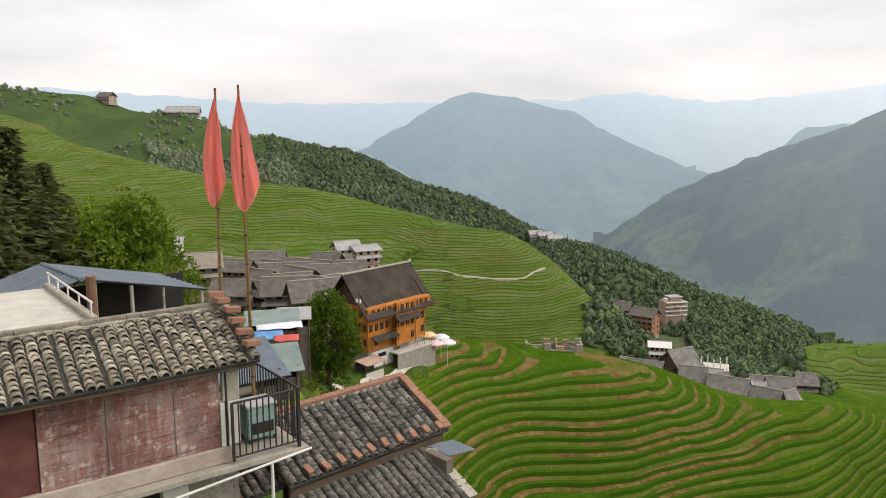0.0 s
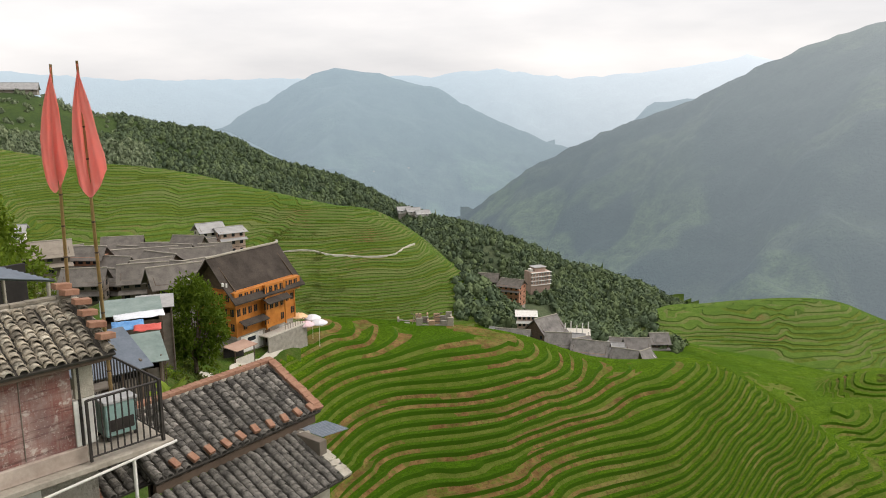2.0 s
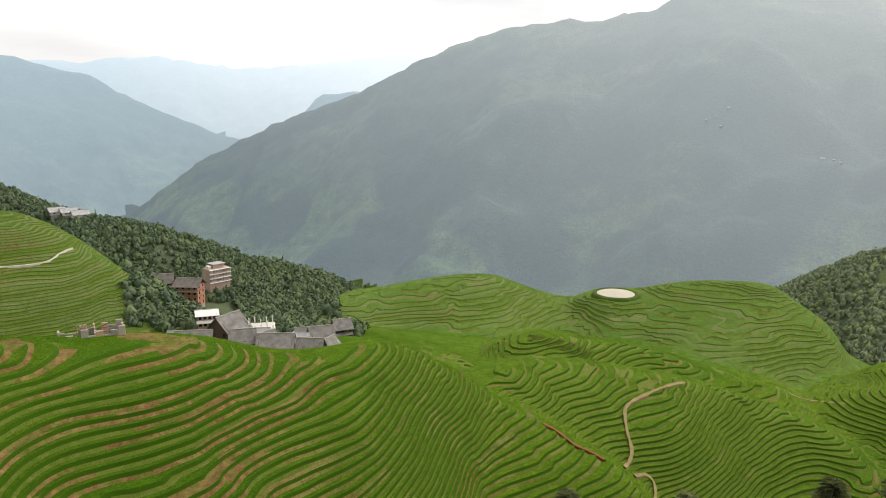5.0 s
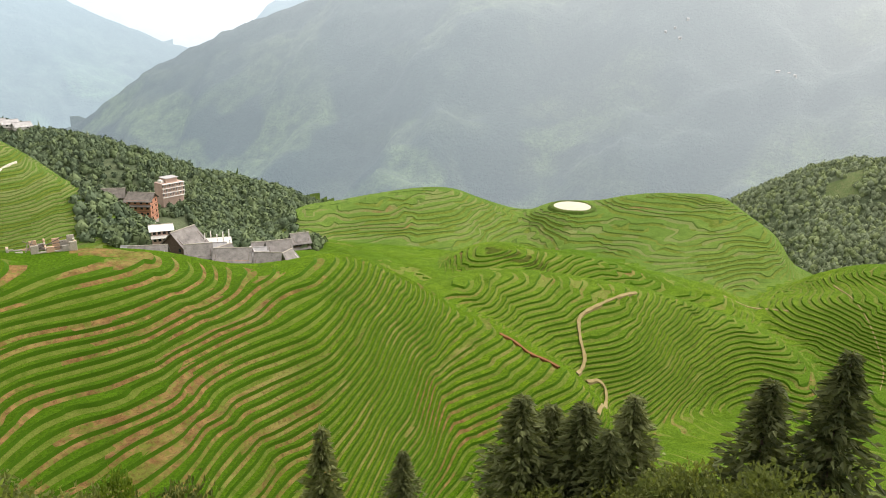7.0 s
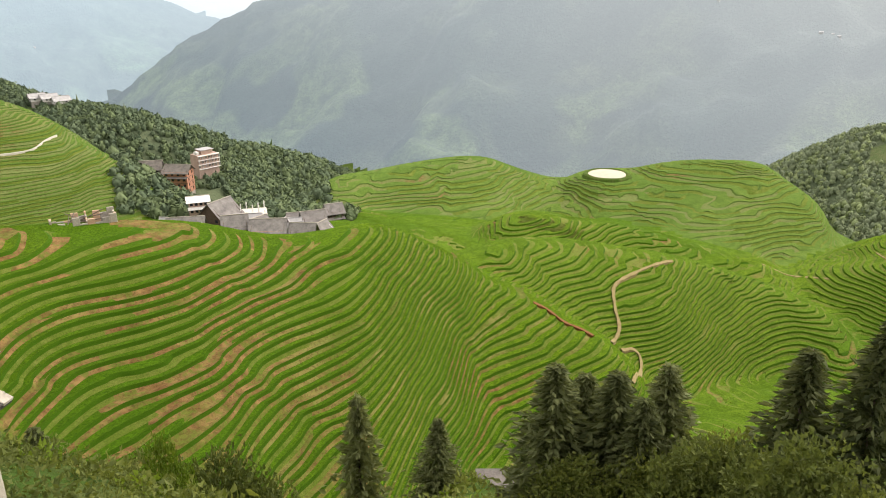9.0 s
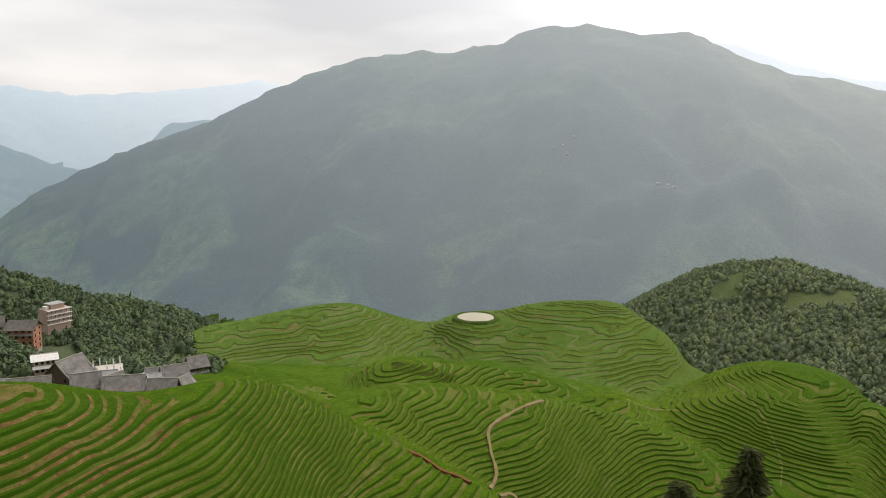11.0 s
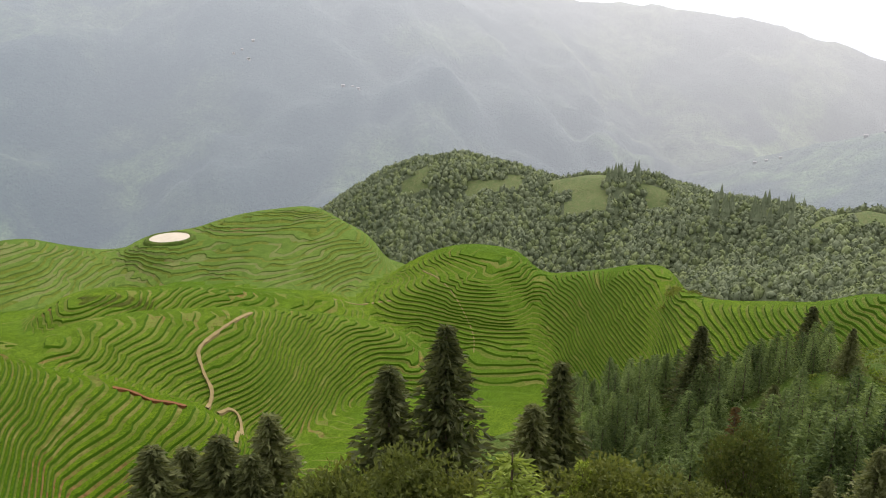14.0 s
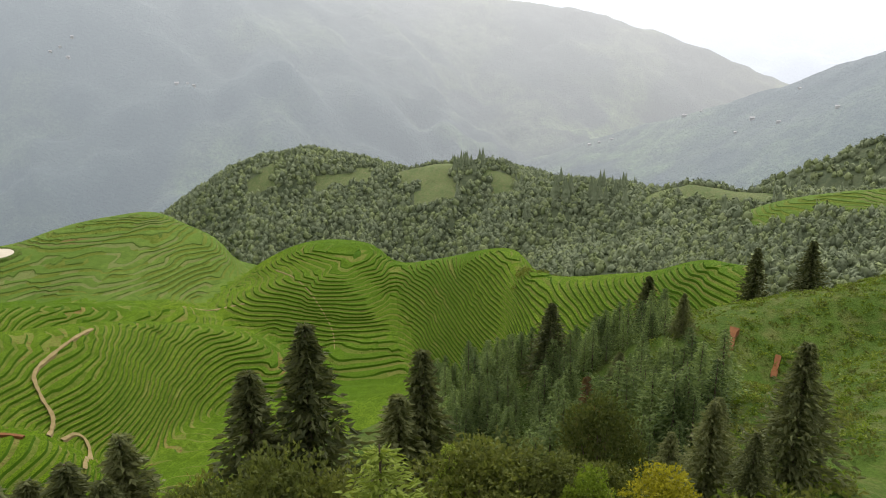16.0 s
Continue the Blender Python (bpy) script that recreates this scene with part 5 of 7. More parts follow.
def lay_tiles(roof, me, columns, gap, rows, pitch, slope_m, seed, name="roof_tile", ragged=0.02, lift=0.13, joined=False):
    """Columns of overlapping tiles up a slope; slope_m maps (across, up the slope, out) to the roof's frame."""
    rng = random.Random(seed)
    bm = bmesh.new() if joined else None
    for c in range(columns):
        drift = rng.uniform(-ragged, ragged)
        for r in range(rows):
            tilt = Matrix.Rotation(-lift - rng.uniform(-0.03, 0.08), 4, "X") @ Matrix.Rotation(rng.uniform(-0.09, 0.09), 4, "Z") @ Matrix.Rotation(rng.uniform(-0.06, 0.06), 4, "Y")
            m = slope_m @ Matrix.Translation(((c + 0.5) * gap + drift + rng.uniform(-0.008, 0.008), r * pitch + rng.uniform(-0.02, 0.02), 0.028 + rng.uniform(0, 0.012))) @ tilt
            if joined:
                start = len(bm.verts)
                bm.from_mesh(me)
                bm.verts.ensure_lookup_table()
                bmesh.ops.transform(bm, matrix=m, verts=bm.verts[start:])
            else:
                o = new(name, me)
                o.parent = roof
                o.matrix_local = m
    if joined:
        o = part(name + "s", bm, me.materials[0], roof)
        o["kind"] = "stuff"


def slope_frame(origin, across, up):
    """A matrix whose axes run across, up a roof's slope and out of it."""
    a, s = Vector(across).normalized(), Vector(up).normalized()
    n = a.cross(s)
    return Matrix(((a.x, s.x, n.x, origin[0]), (a.y, s.y, n.y, origin[1]), (a.z, s.z, n.z, origin[2]), (0, 0, 0, 1)))


def slab_on(m, width, length, thick=0.05, below=0.0):
    bm = bmesh.new()
    return box(bm, (0, 0, -thick - below), (width, length, -below), m, 0.004)


# ---- the neighbouring house: its frame runs along the wall, then away from the viewpoint ----
NH = frame_at(-3.54, 11.57, 0.0, 0.797, 0.604)
house = thing("old_house", "old house with worn red walls, clay tile roof and iron balcony", "house", at=NH)
part("wall", block((-2.62, 0.0, -5.05), (-0.02, 0.16, -3.45), 0.006), RED_BOARD, house, "reddish worn wall with pale stains")
part("wall", block((-7.0, 0.03, -5.05), (-2.63, 0.19, -3.45), 0.006), RED_DARK, house, "dark red wall panel")
part("wall_joint", block((-1.72, -0.012, -5.03), (-1.70, 0.0, -3.5), 0.002), WOOD_GREY, house)
part("wall_joint", block((-0.74, -0.010, -5.03), (-0.725, 0.0, -3.5), 0.002), WOOD_GREY, house)
part("plinth", block((-7.0, -0.05, -5.32), (0.12, 0.16, -5.052), 0.015), m_two("stained_render", (0.30, 0.235, 0.19), (0.50, 0.42, 0.35), 2.4, 0.95, 0.4, 0.01), house, "pale rendered band under the wall")
part("floor_slab", block((-7.0, -0.22, -5.43), (1.42, 2.9, -5.323), 0.015), m_two("stained_concrete", (0.22, 0.19, 0.15), (0.42, 0.38, 0.31), 3.0, 0.95, 0.4, 0.01), house)
part("wall", block((-7.0, 2.6, -9.5), (0.1, 2.8, -4.0), 0.01), MORTAR, house)
part("lower_wall", block((-7.0, 0.10, -10.6), (-1.35, 0.30, -5.432), 0.01), CONCRETE, house, "pale rendered lower wall")
part("lower_wall", block((-0.95, 0.10, -10.6), (-0.55, 0.30, -5.432), 0.01), WHITEWASH, house)
part("lower_wall", block((-0.55, 0.30, -10.6), (0.25, 0.45, -5.432), 0.01), STONE_WALL, house)
# dark block fills the opening as its inner shade
part("window_opening", block((-1.36, 0.28, -6.8), (-0.94, 0.34, -5.432), 0.004), SHADE, house)
part("end_wall", block((0.22, 0.45, -10.6), (0.42, 2.8, -5.432), 0.01), STONE_WALL, house)
post = part("corner_board", block((0.02, -0.03, -4.30), (0.30, 0.05, -3.42), 0.008), MORTAR, house, "beige corner board under the eave")
part("pillar", block((0.10, -0.02, -5.05), (0.30, 0.14, -4.302), 0.01), WHITEWASH, house, "white corner pillar")
part("pillar_strip", block((-0.018, -0.02, -5.05), (0.06, 0.06, -4.32), 0.006), WHITEWASH, house)
part("iron_strip", block((0.062, -0.035, -5.30), (0.098, 0.03, -3.50), 0.004), IRON, house)
# the half roof over the wall
up = Vector((0, 1.18, 0.62))
roof_m = slope_frame((-6.9, -0.34, -3.62), (1, 0, 0), up)
roof_len = up.length
roof = part("roof", slab_on(roof_m, 7.45, roof_len + 0.1, 0.05), TILE_BED, house, "roof of weathered arched clay tiles")
part("rear_roof", slab_on(slope_frame((0.55, 2.9, -3.72), (-1, 0, 0), (0, -2.0, 0.72)), 7.45, 2.08, 0.06), TILE_BED, house)
part("eave_board", block((-6.9, -0.30, -3.72), (0.5, -0.26, -3.60), 0.004), WOOD_DARK, house)
ridge_c = part("ridge_course", block((-6.9, 0.80, -3.02), (0.42, 1.0, -2.93), 0.02), MORTAR, house, "mortar and tile ridge course")
rng = random.Random(2)
ridge_brick = brick_mesh("ridge_brick", m_two("ridge_mortar", (0.13, 0.115, 0.09), (0.30, 0.265, 0.205), 6.0, 0.95, 0.6, 0.02), (0.22, 0.13, 0.055))
for i in range(33):
    o = new("ridge_tile", ridge_brick)
    o.parent = house
    o.matrix_local = Matrix.Translation((-6.8 + i * 0.222, 0.87 + rng.uniform(-0.02, 0.02), -2.93 + rng.uniform(-0.004, 0.004))) @ Matrix.Rotation(rng.uniform(-0.12, 0.12), 4, "Z")
p_tile = tile_mesh("arched_tile", 0.150, 0.17, TILE_PALE, 0.42)
lay_tiles(house, p_tile, 20, 0.174, 13, 0.104, roof_m @ Matrix.Translation((3.97, 0, 0)), 3, lift=0.36, ragged=0.03)
lay_tiles(house, p_tile, 22, 0.18, 13, 0.104, roof_m, 4, name="far_tile", joined=True, lift=0.36, ragged=0.03)
verge = brick_mesh("verge_brick", BRICK, (0.26, 0.15, 0.09))
for i, (a, b, c, w) in enumerate([(0.46, -0.22, -3.40, 0.2), (0.44, 0.02, -3.26, -0.1), (0.42, 0.26, -3.12, 0.15), (0.44, 0.5, -2.99, 0.0), (0.36, 0.74, -2.87, 0.3), (0.30, 0.86, -2.78, 0.1)]):
    o = new("verge_brick", verge)
    o.parent = house
    o.matrix_local = Matrix.Translation((a, b, c)) @ Matrix.Rotation(w, 4, "Z") @ Matrix.Rotation(0.12, 4, "Y")
# balcony
def railing(parent, p, q, z0, z1, count):
    bm = bmesh.new()
    rod(bm, (*p, z1), (*q, z1), 0.022, 6)
    part("top_rail", bm, IRON, parent)
    bm = bmesh.new()
    rod(bm, (*p, z0), (*q, z0), 0.016, 6)
    part("bottom_rail", bm, IRON, parent)
    for i in range(count + 1):
        t = i / count
        x, y = p[0] + (q[0] - p[0]) * t, p[1] + (q[1] - p[1]) * t
        bm = bmesh.new()
        thick = 0.02 if i in (0, count) else 0.0105
        box(bm, (x - thick, y - thick, z0 - (0.07 if i in (0, count) else 0)), (x + thick, y + thick, z1), None, 0.002)
        part("baluster", bm, IRON, parent)


rail = part("balcony_railing", block((1.24, -0.19, -5.32), (1.29, -0.14, -4.27), 0.004), IRON, house, "black iron balcony railing")
railing(rail, (0.12, -0.15), (1.27, -0.15), -5.22, -4.31, 11)
railing(rail, (1.27, -0.12), (1.27, 2.62), -5.22, -4.29, 22)
part("gutter_pipe", rod(bmesh.new(), (-1.6, -0.30, -5.62), (1.44, -0.26, -5.36), 0.022, 8), WHITEWASH, house, "white pipe under the slab")
part("downpipe", rod(bmesh.new(), (0.72, -0.25, -10.4), (0.72, -0.25, -5.45), 0.028, 8), WHITEWASH, house, "white upright pipe")

cool = thing("water_cooler", "grey-green boxy appliance standing on the balcony", "appliance", at=NH @ Matrix.Translation((0.86, 0.62, -5.32)))
part("body", block((-0.26, -0.22, 0.07), (0.26, 0.22, 0.62), 0.02), m_two("grey_green_enamel", (0.20, 0.33, 0.30), (0.30, 0.42, 0.38), 3.0, 0.5, 0.1, 0.003), cool)
part("lid", block((-0.28, -0.24, 0.622), (0.28, 0.24, 0.68), 0.012), m_two("grey_plastic", (0.34, 0.34, 0.33), (0.46, 0.46, 0.45), 3.0, 0.6, 0.1, 0.003), cool, "pale grey lid")
part("grille", block((-0.2, -0.235, 0.16), (0.2, -0.222, 0.36), 0.004), IRON, cool)
for sx in (-1, 1):
    for sy in (-1, 1):
        part("leg", block((sx * 0.22 - 0.02, sy * 0.18 - 0.02, 0), (sx * 0.22 + 0.02, sy * 0.18 + 0.02, 0.068), 0.003), IRON, cool)
bench = thing("plank_shelf", "weathered plank shelf along the balcony's inner side", "shelf", at=NH @ Matrix.Translation((0.62, 1.6, -5.32)))
part("plank", block((-0.45, -0.16, 0.50), (0.60, 0.16, 0.55), 0.006), WOOD_GREY, bench)
for sx in (-0.40, 0.52):
    part("leg", block((sx - 0.03, -0.12, 0), (sx + 0.03, 0.12, 0.498), 0.004), WOOD_DARK, bench)


def flag_pole(name, base, tip, droop, seed):
    x0, y0, z0 = base
    d = Vector(tip) - Vector(base)
    t = thing(name, "bamboo pole with a hanging salmon-red flag", "flag", "flags on the balcony", Matrix.Translation(base))
    bm = bmesh.new()
    n = 12
    rod(bm, d * 0.0, d, 0.034, 8, 0.020)
    pole = part("pole", bm, BAMBOO, t, "jointed bamboo pole", True)
    for i in range(1, n):
        bm = bmesh.new()
        c = d * (i / n)
        rod(bm, c - d.normalized() * 0.012, c + d.normalized() * 0.012, 0.039 - 0.014 * i / n, 8)
        part("joint", bm, WOOD_DARK, pole)
    # the cloth is gathered at the top corner and hangs in folds along the pole
    rng = random.Random(seed)
    rows, cols = 28, 19
    side, deep = Vector((0.96, 0.28, 0)), Vector((-0.28, 0.96, 0))
    ph = rng.uniform(0, 6)
    left, right, long = droop

    def cloth(i, j):
        s, w = i / (rows - 1), j / (cols - 1)
        a = left * min(1.0, (s / 0.62)) ** 0.85 * (1 - 0.25 * max(0, s - 0.8) / 0.2)
        b = right * min(1.0, s / 0.85) ** 1.15
        length = long * (0.90 + 0.10 * math.sin(w * 3.4 + ph * 0.2) - 0.10 * abs(w - 0.35))
        out = side * (-a + (a + b) * w + 0.012 * math.sin(s * 9 + ph + w * 3))
        fold = deep * (0.06 * math.sin(w * 10.5 + s * 1.8 + ph) + 0.03 * math.sin(w * 19 - s * 3)) * min(1, s * 1.6)
        return d * 0.992 - d.normalized() * length * s + out + fold - deep * 0.06

    bm = bmesh.new()
    grid = [[bm.verts.new(cloth(i, j)) for j in range(cols)] for i in range(rows)]
    for i in range(rows - 1):
        for j in range(cols - 1):
            bm.faces.new((grid[i][j], grid[i][j + 1], grid[i + 1][j + 1], grid[i + 1][j]))
    bmesh.ops.solidify(bm, geom=list(bm.faces), thickness=0.004)
    part("cloth", bm, FLAG, t, "salmon-red cloth hanging in folds", True)
    return t


flag_pole("flag", (-3.86, 12.74, -5.32), (-3.755, 12.76, 0.66), (0.23, 0.13, 1.92), 3)
flag_pole("flag", (-3.34, 12.88, -5.32), (-3.40, 12.86, 0.72), (0.19, 0.27, 2.08), 8)

# ---- the lower house with two tiers of tiled roof ----
LH = frame_at(-2.86, 14.72, 0.0, 0.725, 0.688)   # along the ridge, then away
low_house = thing("lower_house", "low house with two-tiered grey tile roof edged in red brick", "house", at=LH)
rise = Vector((0, 1.5, 0.76))
top_m = slope_frame((-1.25, -1.5, -6.37), (1, 0, 0), rise)
part("upper_roof", slab_on(top_m, 3.95, rise.length + 0.05, 0.05), TILE_BED, low_house, "upper roof of grey arched tiles")
part("rear_roof", slab_on(slope_frame((2.7, 1.5, -6.37), (-1, 0, 0), (0, -1.5, 0.76)), 3.95, rise.length + 0.05, 0.05), TILE_BED, low_house)
rise2 = Vector((0, 1.35, 0.62))
low_m = slope_frame((-2.6, -2.75, -7.28), (1, 0, 0), rise2)
part("lower_roof", slab_on(low_m, 4.85, rise2.length, 0.05), TILE_BED, low_house, "lower roof of grey arched tiles")
part("wall", block((-2.4, -2.4, -13.0), (2.0, -2.2, -7.22), 0.01), MORTAR, low_house, "pale rough wall under the eave")
part("wall", block((1.95, -2.2, -13.0), (2.15, 1.3, -6.62), 0.01), WOOD_GREY, low_house)
part("wall", block((-2.4, -2.2, -13.0), (-2.2, 1.3, -6.62), 0.01), WOOD_GREY, low_house)
part("eave_beam", block((-1.2, -1.42, -6.62), (2.6, -1.32, -6.46), 0.006), WOOD_DARK, low_house)
part("ridge_course", block((-1.25, -0.06, -5.66), (2.72, 0.14, -5.56), 0.02), MORTAR, low_house)
g_tile = tile_mesh("grey_arched_tile", 0.155, 0.19, TILE_GREY, 0.42)
lay_tiles(low_house, g_tile, 21, 0.187, 14, 0.118, top_m, 5, lift=0.2, ragged=0.025)
lay_tiles(low_house, g_tile, 26, 0.187, 12, 0.120, low_m, 6, name="lower_tile", joined=True)
red = brick_mesh("edge_brick", BRICK, (0.20, 0.13, 0.07))
rng = random.Random(5)
for i in range(30):
    o = new("ridge_brick", red)
    o.parent = low_house
    o.matrix_local = Matrix.Translation((-1.2 + i * 0.133, 0.04, -5.56)) @ Matrix.Rotation(1.45 + rng.uniform(-0.12, 0.12), 4, "Z")
for i in range(10):
    o = new("eave_brick", red)
    o.parent = low_house
    o.matrix_local = top_m @ Matrix.Translation((0.45 + i * 0.36, 0.14 + rng.uniform(-0.03, 0.03), 0.085)) @ Matrix.Rotation(1.57 + rng.uniform(-0.2, 0.2), 4, "Z")
for i in range(13):
    o = new("verge_brick", red)
    o.parent = low_house
    o.matrix_local = top_m @ Matrix.Translation((3.87, 0.06 + i * 0.128, 0.06 + rng.uniform(0, 0.02))) @ Matrix.Rotation(rng.uniform(-0.2, 0.2), 4, "Z")
for i in range(9):
    o = new("verge_stone", brick_mesh("verge_stone", MORTAR, (0.24, 0.16, 0.07)) if i == 0 else bpy.data.meshes["verge_stone"])
    o.parent = low_house
    o.matrix_local = low_m @ Matrix.Translation((4.72, 0.06 + i * 0.155, 0.03)) @ Matrix.Rotation(rng.uniform(-0.4, 0.4), 4, "Z")

awning = thing("metal_awning", "blue-grey corrugated metal sheet jutting from under the eave", "awning", at=LH @ Matrix.Translation((2.3, -1.55, -6.78)))
bm = bmesh.new()
sheet(bm, 2, 21, lambda i, j: Vector((0.10 + i * 0.80, -0.25 + j * 0.036, -0.10 * i + 0.014 * (j % 2))), 0.006)
part("sheet", bm, ZINC, awning)
part("batten", block((0.0, -0.26, -0.06), (0.09, 0.5, -0.02), 0.004), WOOD_DARK, awning)

side_roof = thing("side_roof", "small broken lean-to tile roof with loose red bricks", "roof", at=Matrix.Translation((-3.62, 12.42, -6.5)) @ LH.to_3x3().to_4x4() @ Matrix.Translation((-0.1, 1.25, 0.75)))
sm = slope_frame((0.1, -1.25, -0.75), (1, 0, 0), (0.0, 1.0, 0.48))
part("slab", slab_on(sm, 1.9, 1.2, 0.06), TILE_BED, side_roof)
lay_tiles(side_roof, g_tile, 9, 0.187, 9, 0.12, sm, 9, name="lean_to_tile")
for i in range(8):
    o = new("loose_brick", red)
    o.parent = side_roof
    o.matrix_local = sm @ Matrix.Translation((0.02 + 0.03 * (i % 2), 0.1 + i * 0.14, 0.07)) @ Matrix.Rotation(rng.uniform(-0.5, 0.5), 4, "Z")
part("mortar_edge", box(bmesh.new(), (1.85, 0.0, 0.0), (2.02, 1.15, 0.09), sm, 0.02), MORTAR, side_roof)
part("prop", block((0.15, -1.15, -6.0), (0.25, -1.05, -0.80), 0.005), WOOD_DARK, side_roof)
part("prop", block((1.75, -1.15, -6.0), (1.85, -1.05, -0.80), 0.005), WOOD_DARK, side_roof)
part("prop", block((1.75, -0.15, -6.0), (1.85, -0.05, -0.42), 0.005), WOOD_DARK, side_roof)

# ---- the terrace roof and shed behind ----
terrace = thing("concrete_terrace", "flat pale concrete roof terrace with low kerb", "terrace")
tx, ty = spot(-30.5, 16.5)
TM = frame_at(tx, ty, -3.55, 0.78, 0.62)
terrace.matrix_world = TM
part("slab", block((-6.0, -1.6, -0.25), (1.25, 2.4, 0.0), 0.02), CONCRETE, terrace)
part("kerb", block((1.10, -1.6, 0.002), (1.25, 2.4, 0.12), 0.02), MORTAR, terrace)
part("wall", block((-6.0, -1.5, -7.5), (1.1, 2.3, -0.252), 0.01), CONCRETE, terrace)
guard = thing("white_fence", "white ribbed sheet fence standing on the terrace", "fence", at=TM @ Matrix.Translation((-0.35, 2.15, 0.0)))
bm = bmesh.new()
for i in range(24):
    box(bm, (-3.0 + i * 0.14, 0.0, 0.02), (-2.90 + i * 0.14, 0.035, 0.62), None, 0.006)
part("ribs", bm, WHITEWASH, guard)
part("back_sheet", block((-3.0, 0.036, 0.02), (0.36, 0.046, 0.62), 0.002), ROOF_PALE, guard)
part("top_rail", block((-3.0, -0.01, 0.622), (0.38, 0.05, 0.66), 0.004), WHITEWASH, guard)
part("post", block((0.34, -0.01, 0.0), (0.40, 0.06, 0.62), 0.004), WHITEWASH, guard)
trail_rail = thing("terrace_rail", "thin pale metal handrail along the terrace edge", "railing", at=TM @ Matrix.Translation((1.18, 0, 0.12)))
part("rail", rod(bmesh.new(), (0, -1.5, 0.24), (0, 2.3, 0.24), 0.022, 6), WHITEWASH, trail_rail)
for i in range(5):
    part("stanchion", rod(bmesh.new(), (0, -1.4 + i * 0.9, 0), (0, -1.4 + i * 0.9, 0.23), 0.018, 6), WHITEWASH, trail_rail)

shed = thing("open_shed", "open shed with blue-grey sheet metal gable roof", "shed")
q1, q2 = Vector((-11.27, 21.19, -3.84)), Vector((-9.25, 19.10, -3.84))
along = (q1 - q2)
right_dir, left_dir = Vector((0.715, 0.70, -0.225)), Vector((-0.70, -0.715, -0.30))


def ribbed(a, b, slope, length, ribs):
    bm = bmesh.new()
    ax = (b - a)
    sheet(bm, 2, ribs * 4 + 1, lambda i, j: a + ax * (j / (ribs * 4)) + slope * (length * i) + Vector((0, 0, 0.05 if j % 4 == 0 else 0.0)), 0.02)
    return bm


part("roof_sheet", ribbed(q2, q1 + along * 0.1, right_dir, 3.45, 9), ZINC, shed, "blue-grey ribbed sheet")
part("roof_sheet", ribbed(q1 + along * 0.1, q2, left_dir, 1.7, 9), ZINC, shed, "blue-grey ribbed sheet")
part("ridge_cap", rod(bmesh.new(), q2 + Vector((0, 0, 0.02)), q1 + along * 0.1 + Vector((0, 0, 0.02)), 0.06, 6), ZINC, shed)
for s, d, l in ((0.0, right_dir, 0.25), (0.0, right_dir, 1.2), (0.0, right_dir, 3.2), (0.0, left_dir, 1.5), (0.9, right_dir, 3.2), (0.9, left_dir, 1.5)):
    p = q2 + along * s + d * l + Vector((0, 0.1, -0.06))
    part("post", rod(bmesh.new(), p - Vector((0, 0, 6.0)), p, 0.05, 8), MORTAR, shed)
# near-black backing paints the shade under the shed roof
part("back_wall", box(bmesh.new(), (-0.1, 0, -6), (5.2, 0.12, -0.75), frame_at(q1.x - 0.9, q1.y - 0.6, -3.84, 0.715, 0.70), 0.01), SHADE, shed)
log = thing("log_post", "rough brown tree trunk post standing beside the shed", "post", at=Matrix.Translation((*spot(-25.35, 18.6), -10.0)))
bm = bmesh.new()
for i in range(8):
    rod(bm, (0.02 * math.sin(i), 0, i * 0.84), (0.02 * math.sin(i + 1), 0, (i + 1) * 0.84), 0.14 - 0.004 * i, 9, 0.136 - 0.004 * i)
part("trunk", bm, m_two("red_brown_bark", (0.14, 0.07, 0.045), (0.24, 0.14, 0.09), 5.0, 0.9, 0.8, 0.03), log)
# ---- paths, pond and patches on the land ----
def ribbon(name, label, category, spots, width, mat, lift=0.12, kind="structure", step=1.6):
    """A trodden strip draped over the land through spots of bearing and distance."""
    c = rounded(np.array([(*spot(b, d), 0.0) for b, d in spots]), 10)
    pts = [c[0]]
    for q in c[1:]:
        if np.linalg.norm(q - pts[-1]) > step * 0.5:
            pts.append(q)
    bm, rows = bmesh.new(), []
    for i, q in enumerate(pts):
        t = pts[min(i + 1, len(pts) - 1)] - pts[max(i - 1, 0)]
        n = np.array([-t[1], t[0], 0]) / max(np.linalg.norm(t), 1e-6)
        w = width * (0.8 + 0.16 * math.sin(i * 1.7) + 0.12 * math.sin(i * 0.6)) / 2
        row = []
        for s in (-1.15, -1.0, 0.0, 1.0, 1.15):
            p = q + n * w * s
            row.append(bm.verts.new((p[0], p[1], float(ground_z(p[0], p[1])) + (lift if abs(s) < 1.1 else -0.9))))
        rows.append(row)
    for a, b in zip(rows[:-1], rows[1:]):
        for k in range(4):
            bm.faces.new((a[k], a[k + 1], b[k + 1], b[k]))
    bmesh.ops.recalc_face_normals(bm, faces=bm.faces)
    me = bpy.data.meshes.new(name)
    bm.to_mesh(me)
    bm.free()
    me.materials.append(mat)
    return tagged(new(name, me), label, category, kind=kind)


RED_EARTH = m_two("red_earth", (0.105, 0.040, 0.012), (0.185, 0.078, 0.024), 0.7, 0.95, 0.6, 0.08)
PALE_PATH = m_two("pale_paved_path", (0.40, 0.37, 0.30), (0.56, 0.52, 0.44), 0.8, 0.9, 0.3, 0.02)
ribbon("path_trail", "sandy footpath winding over the terraces", "path", [(52.9, 245.0), (50.5, 231.0), (48.8, 220.0), (48.9, 211.0), (49.4, 204.0), (48.9, 196.0)], 1.1, EARTH_PATH, 0.85)
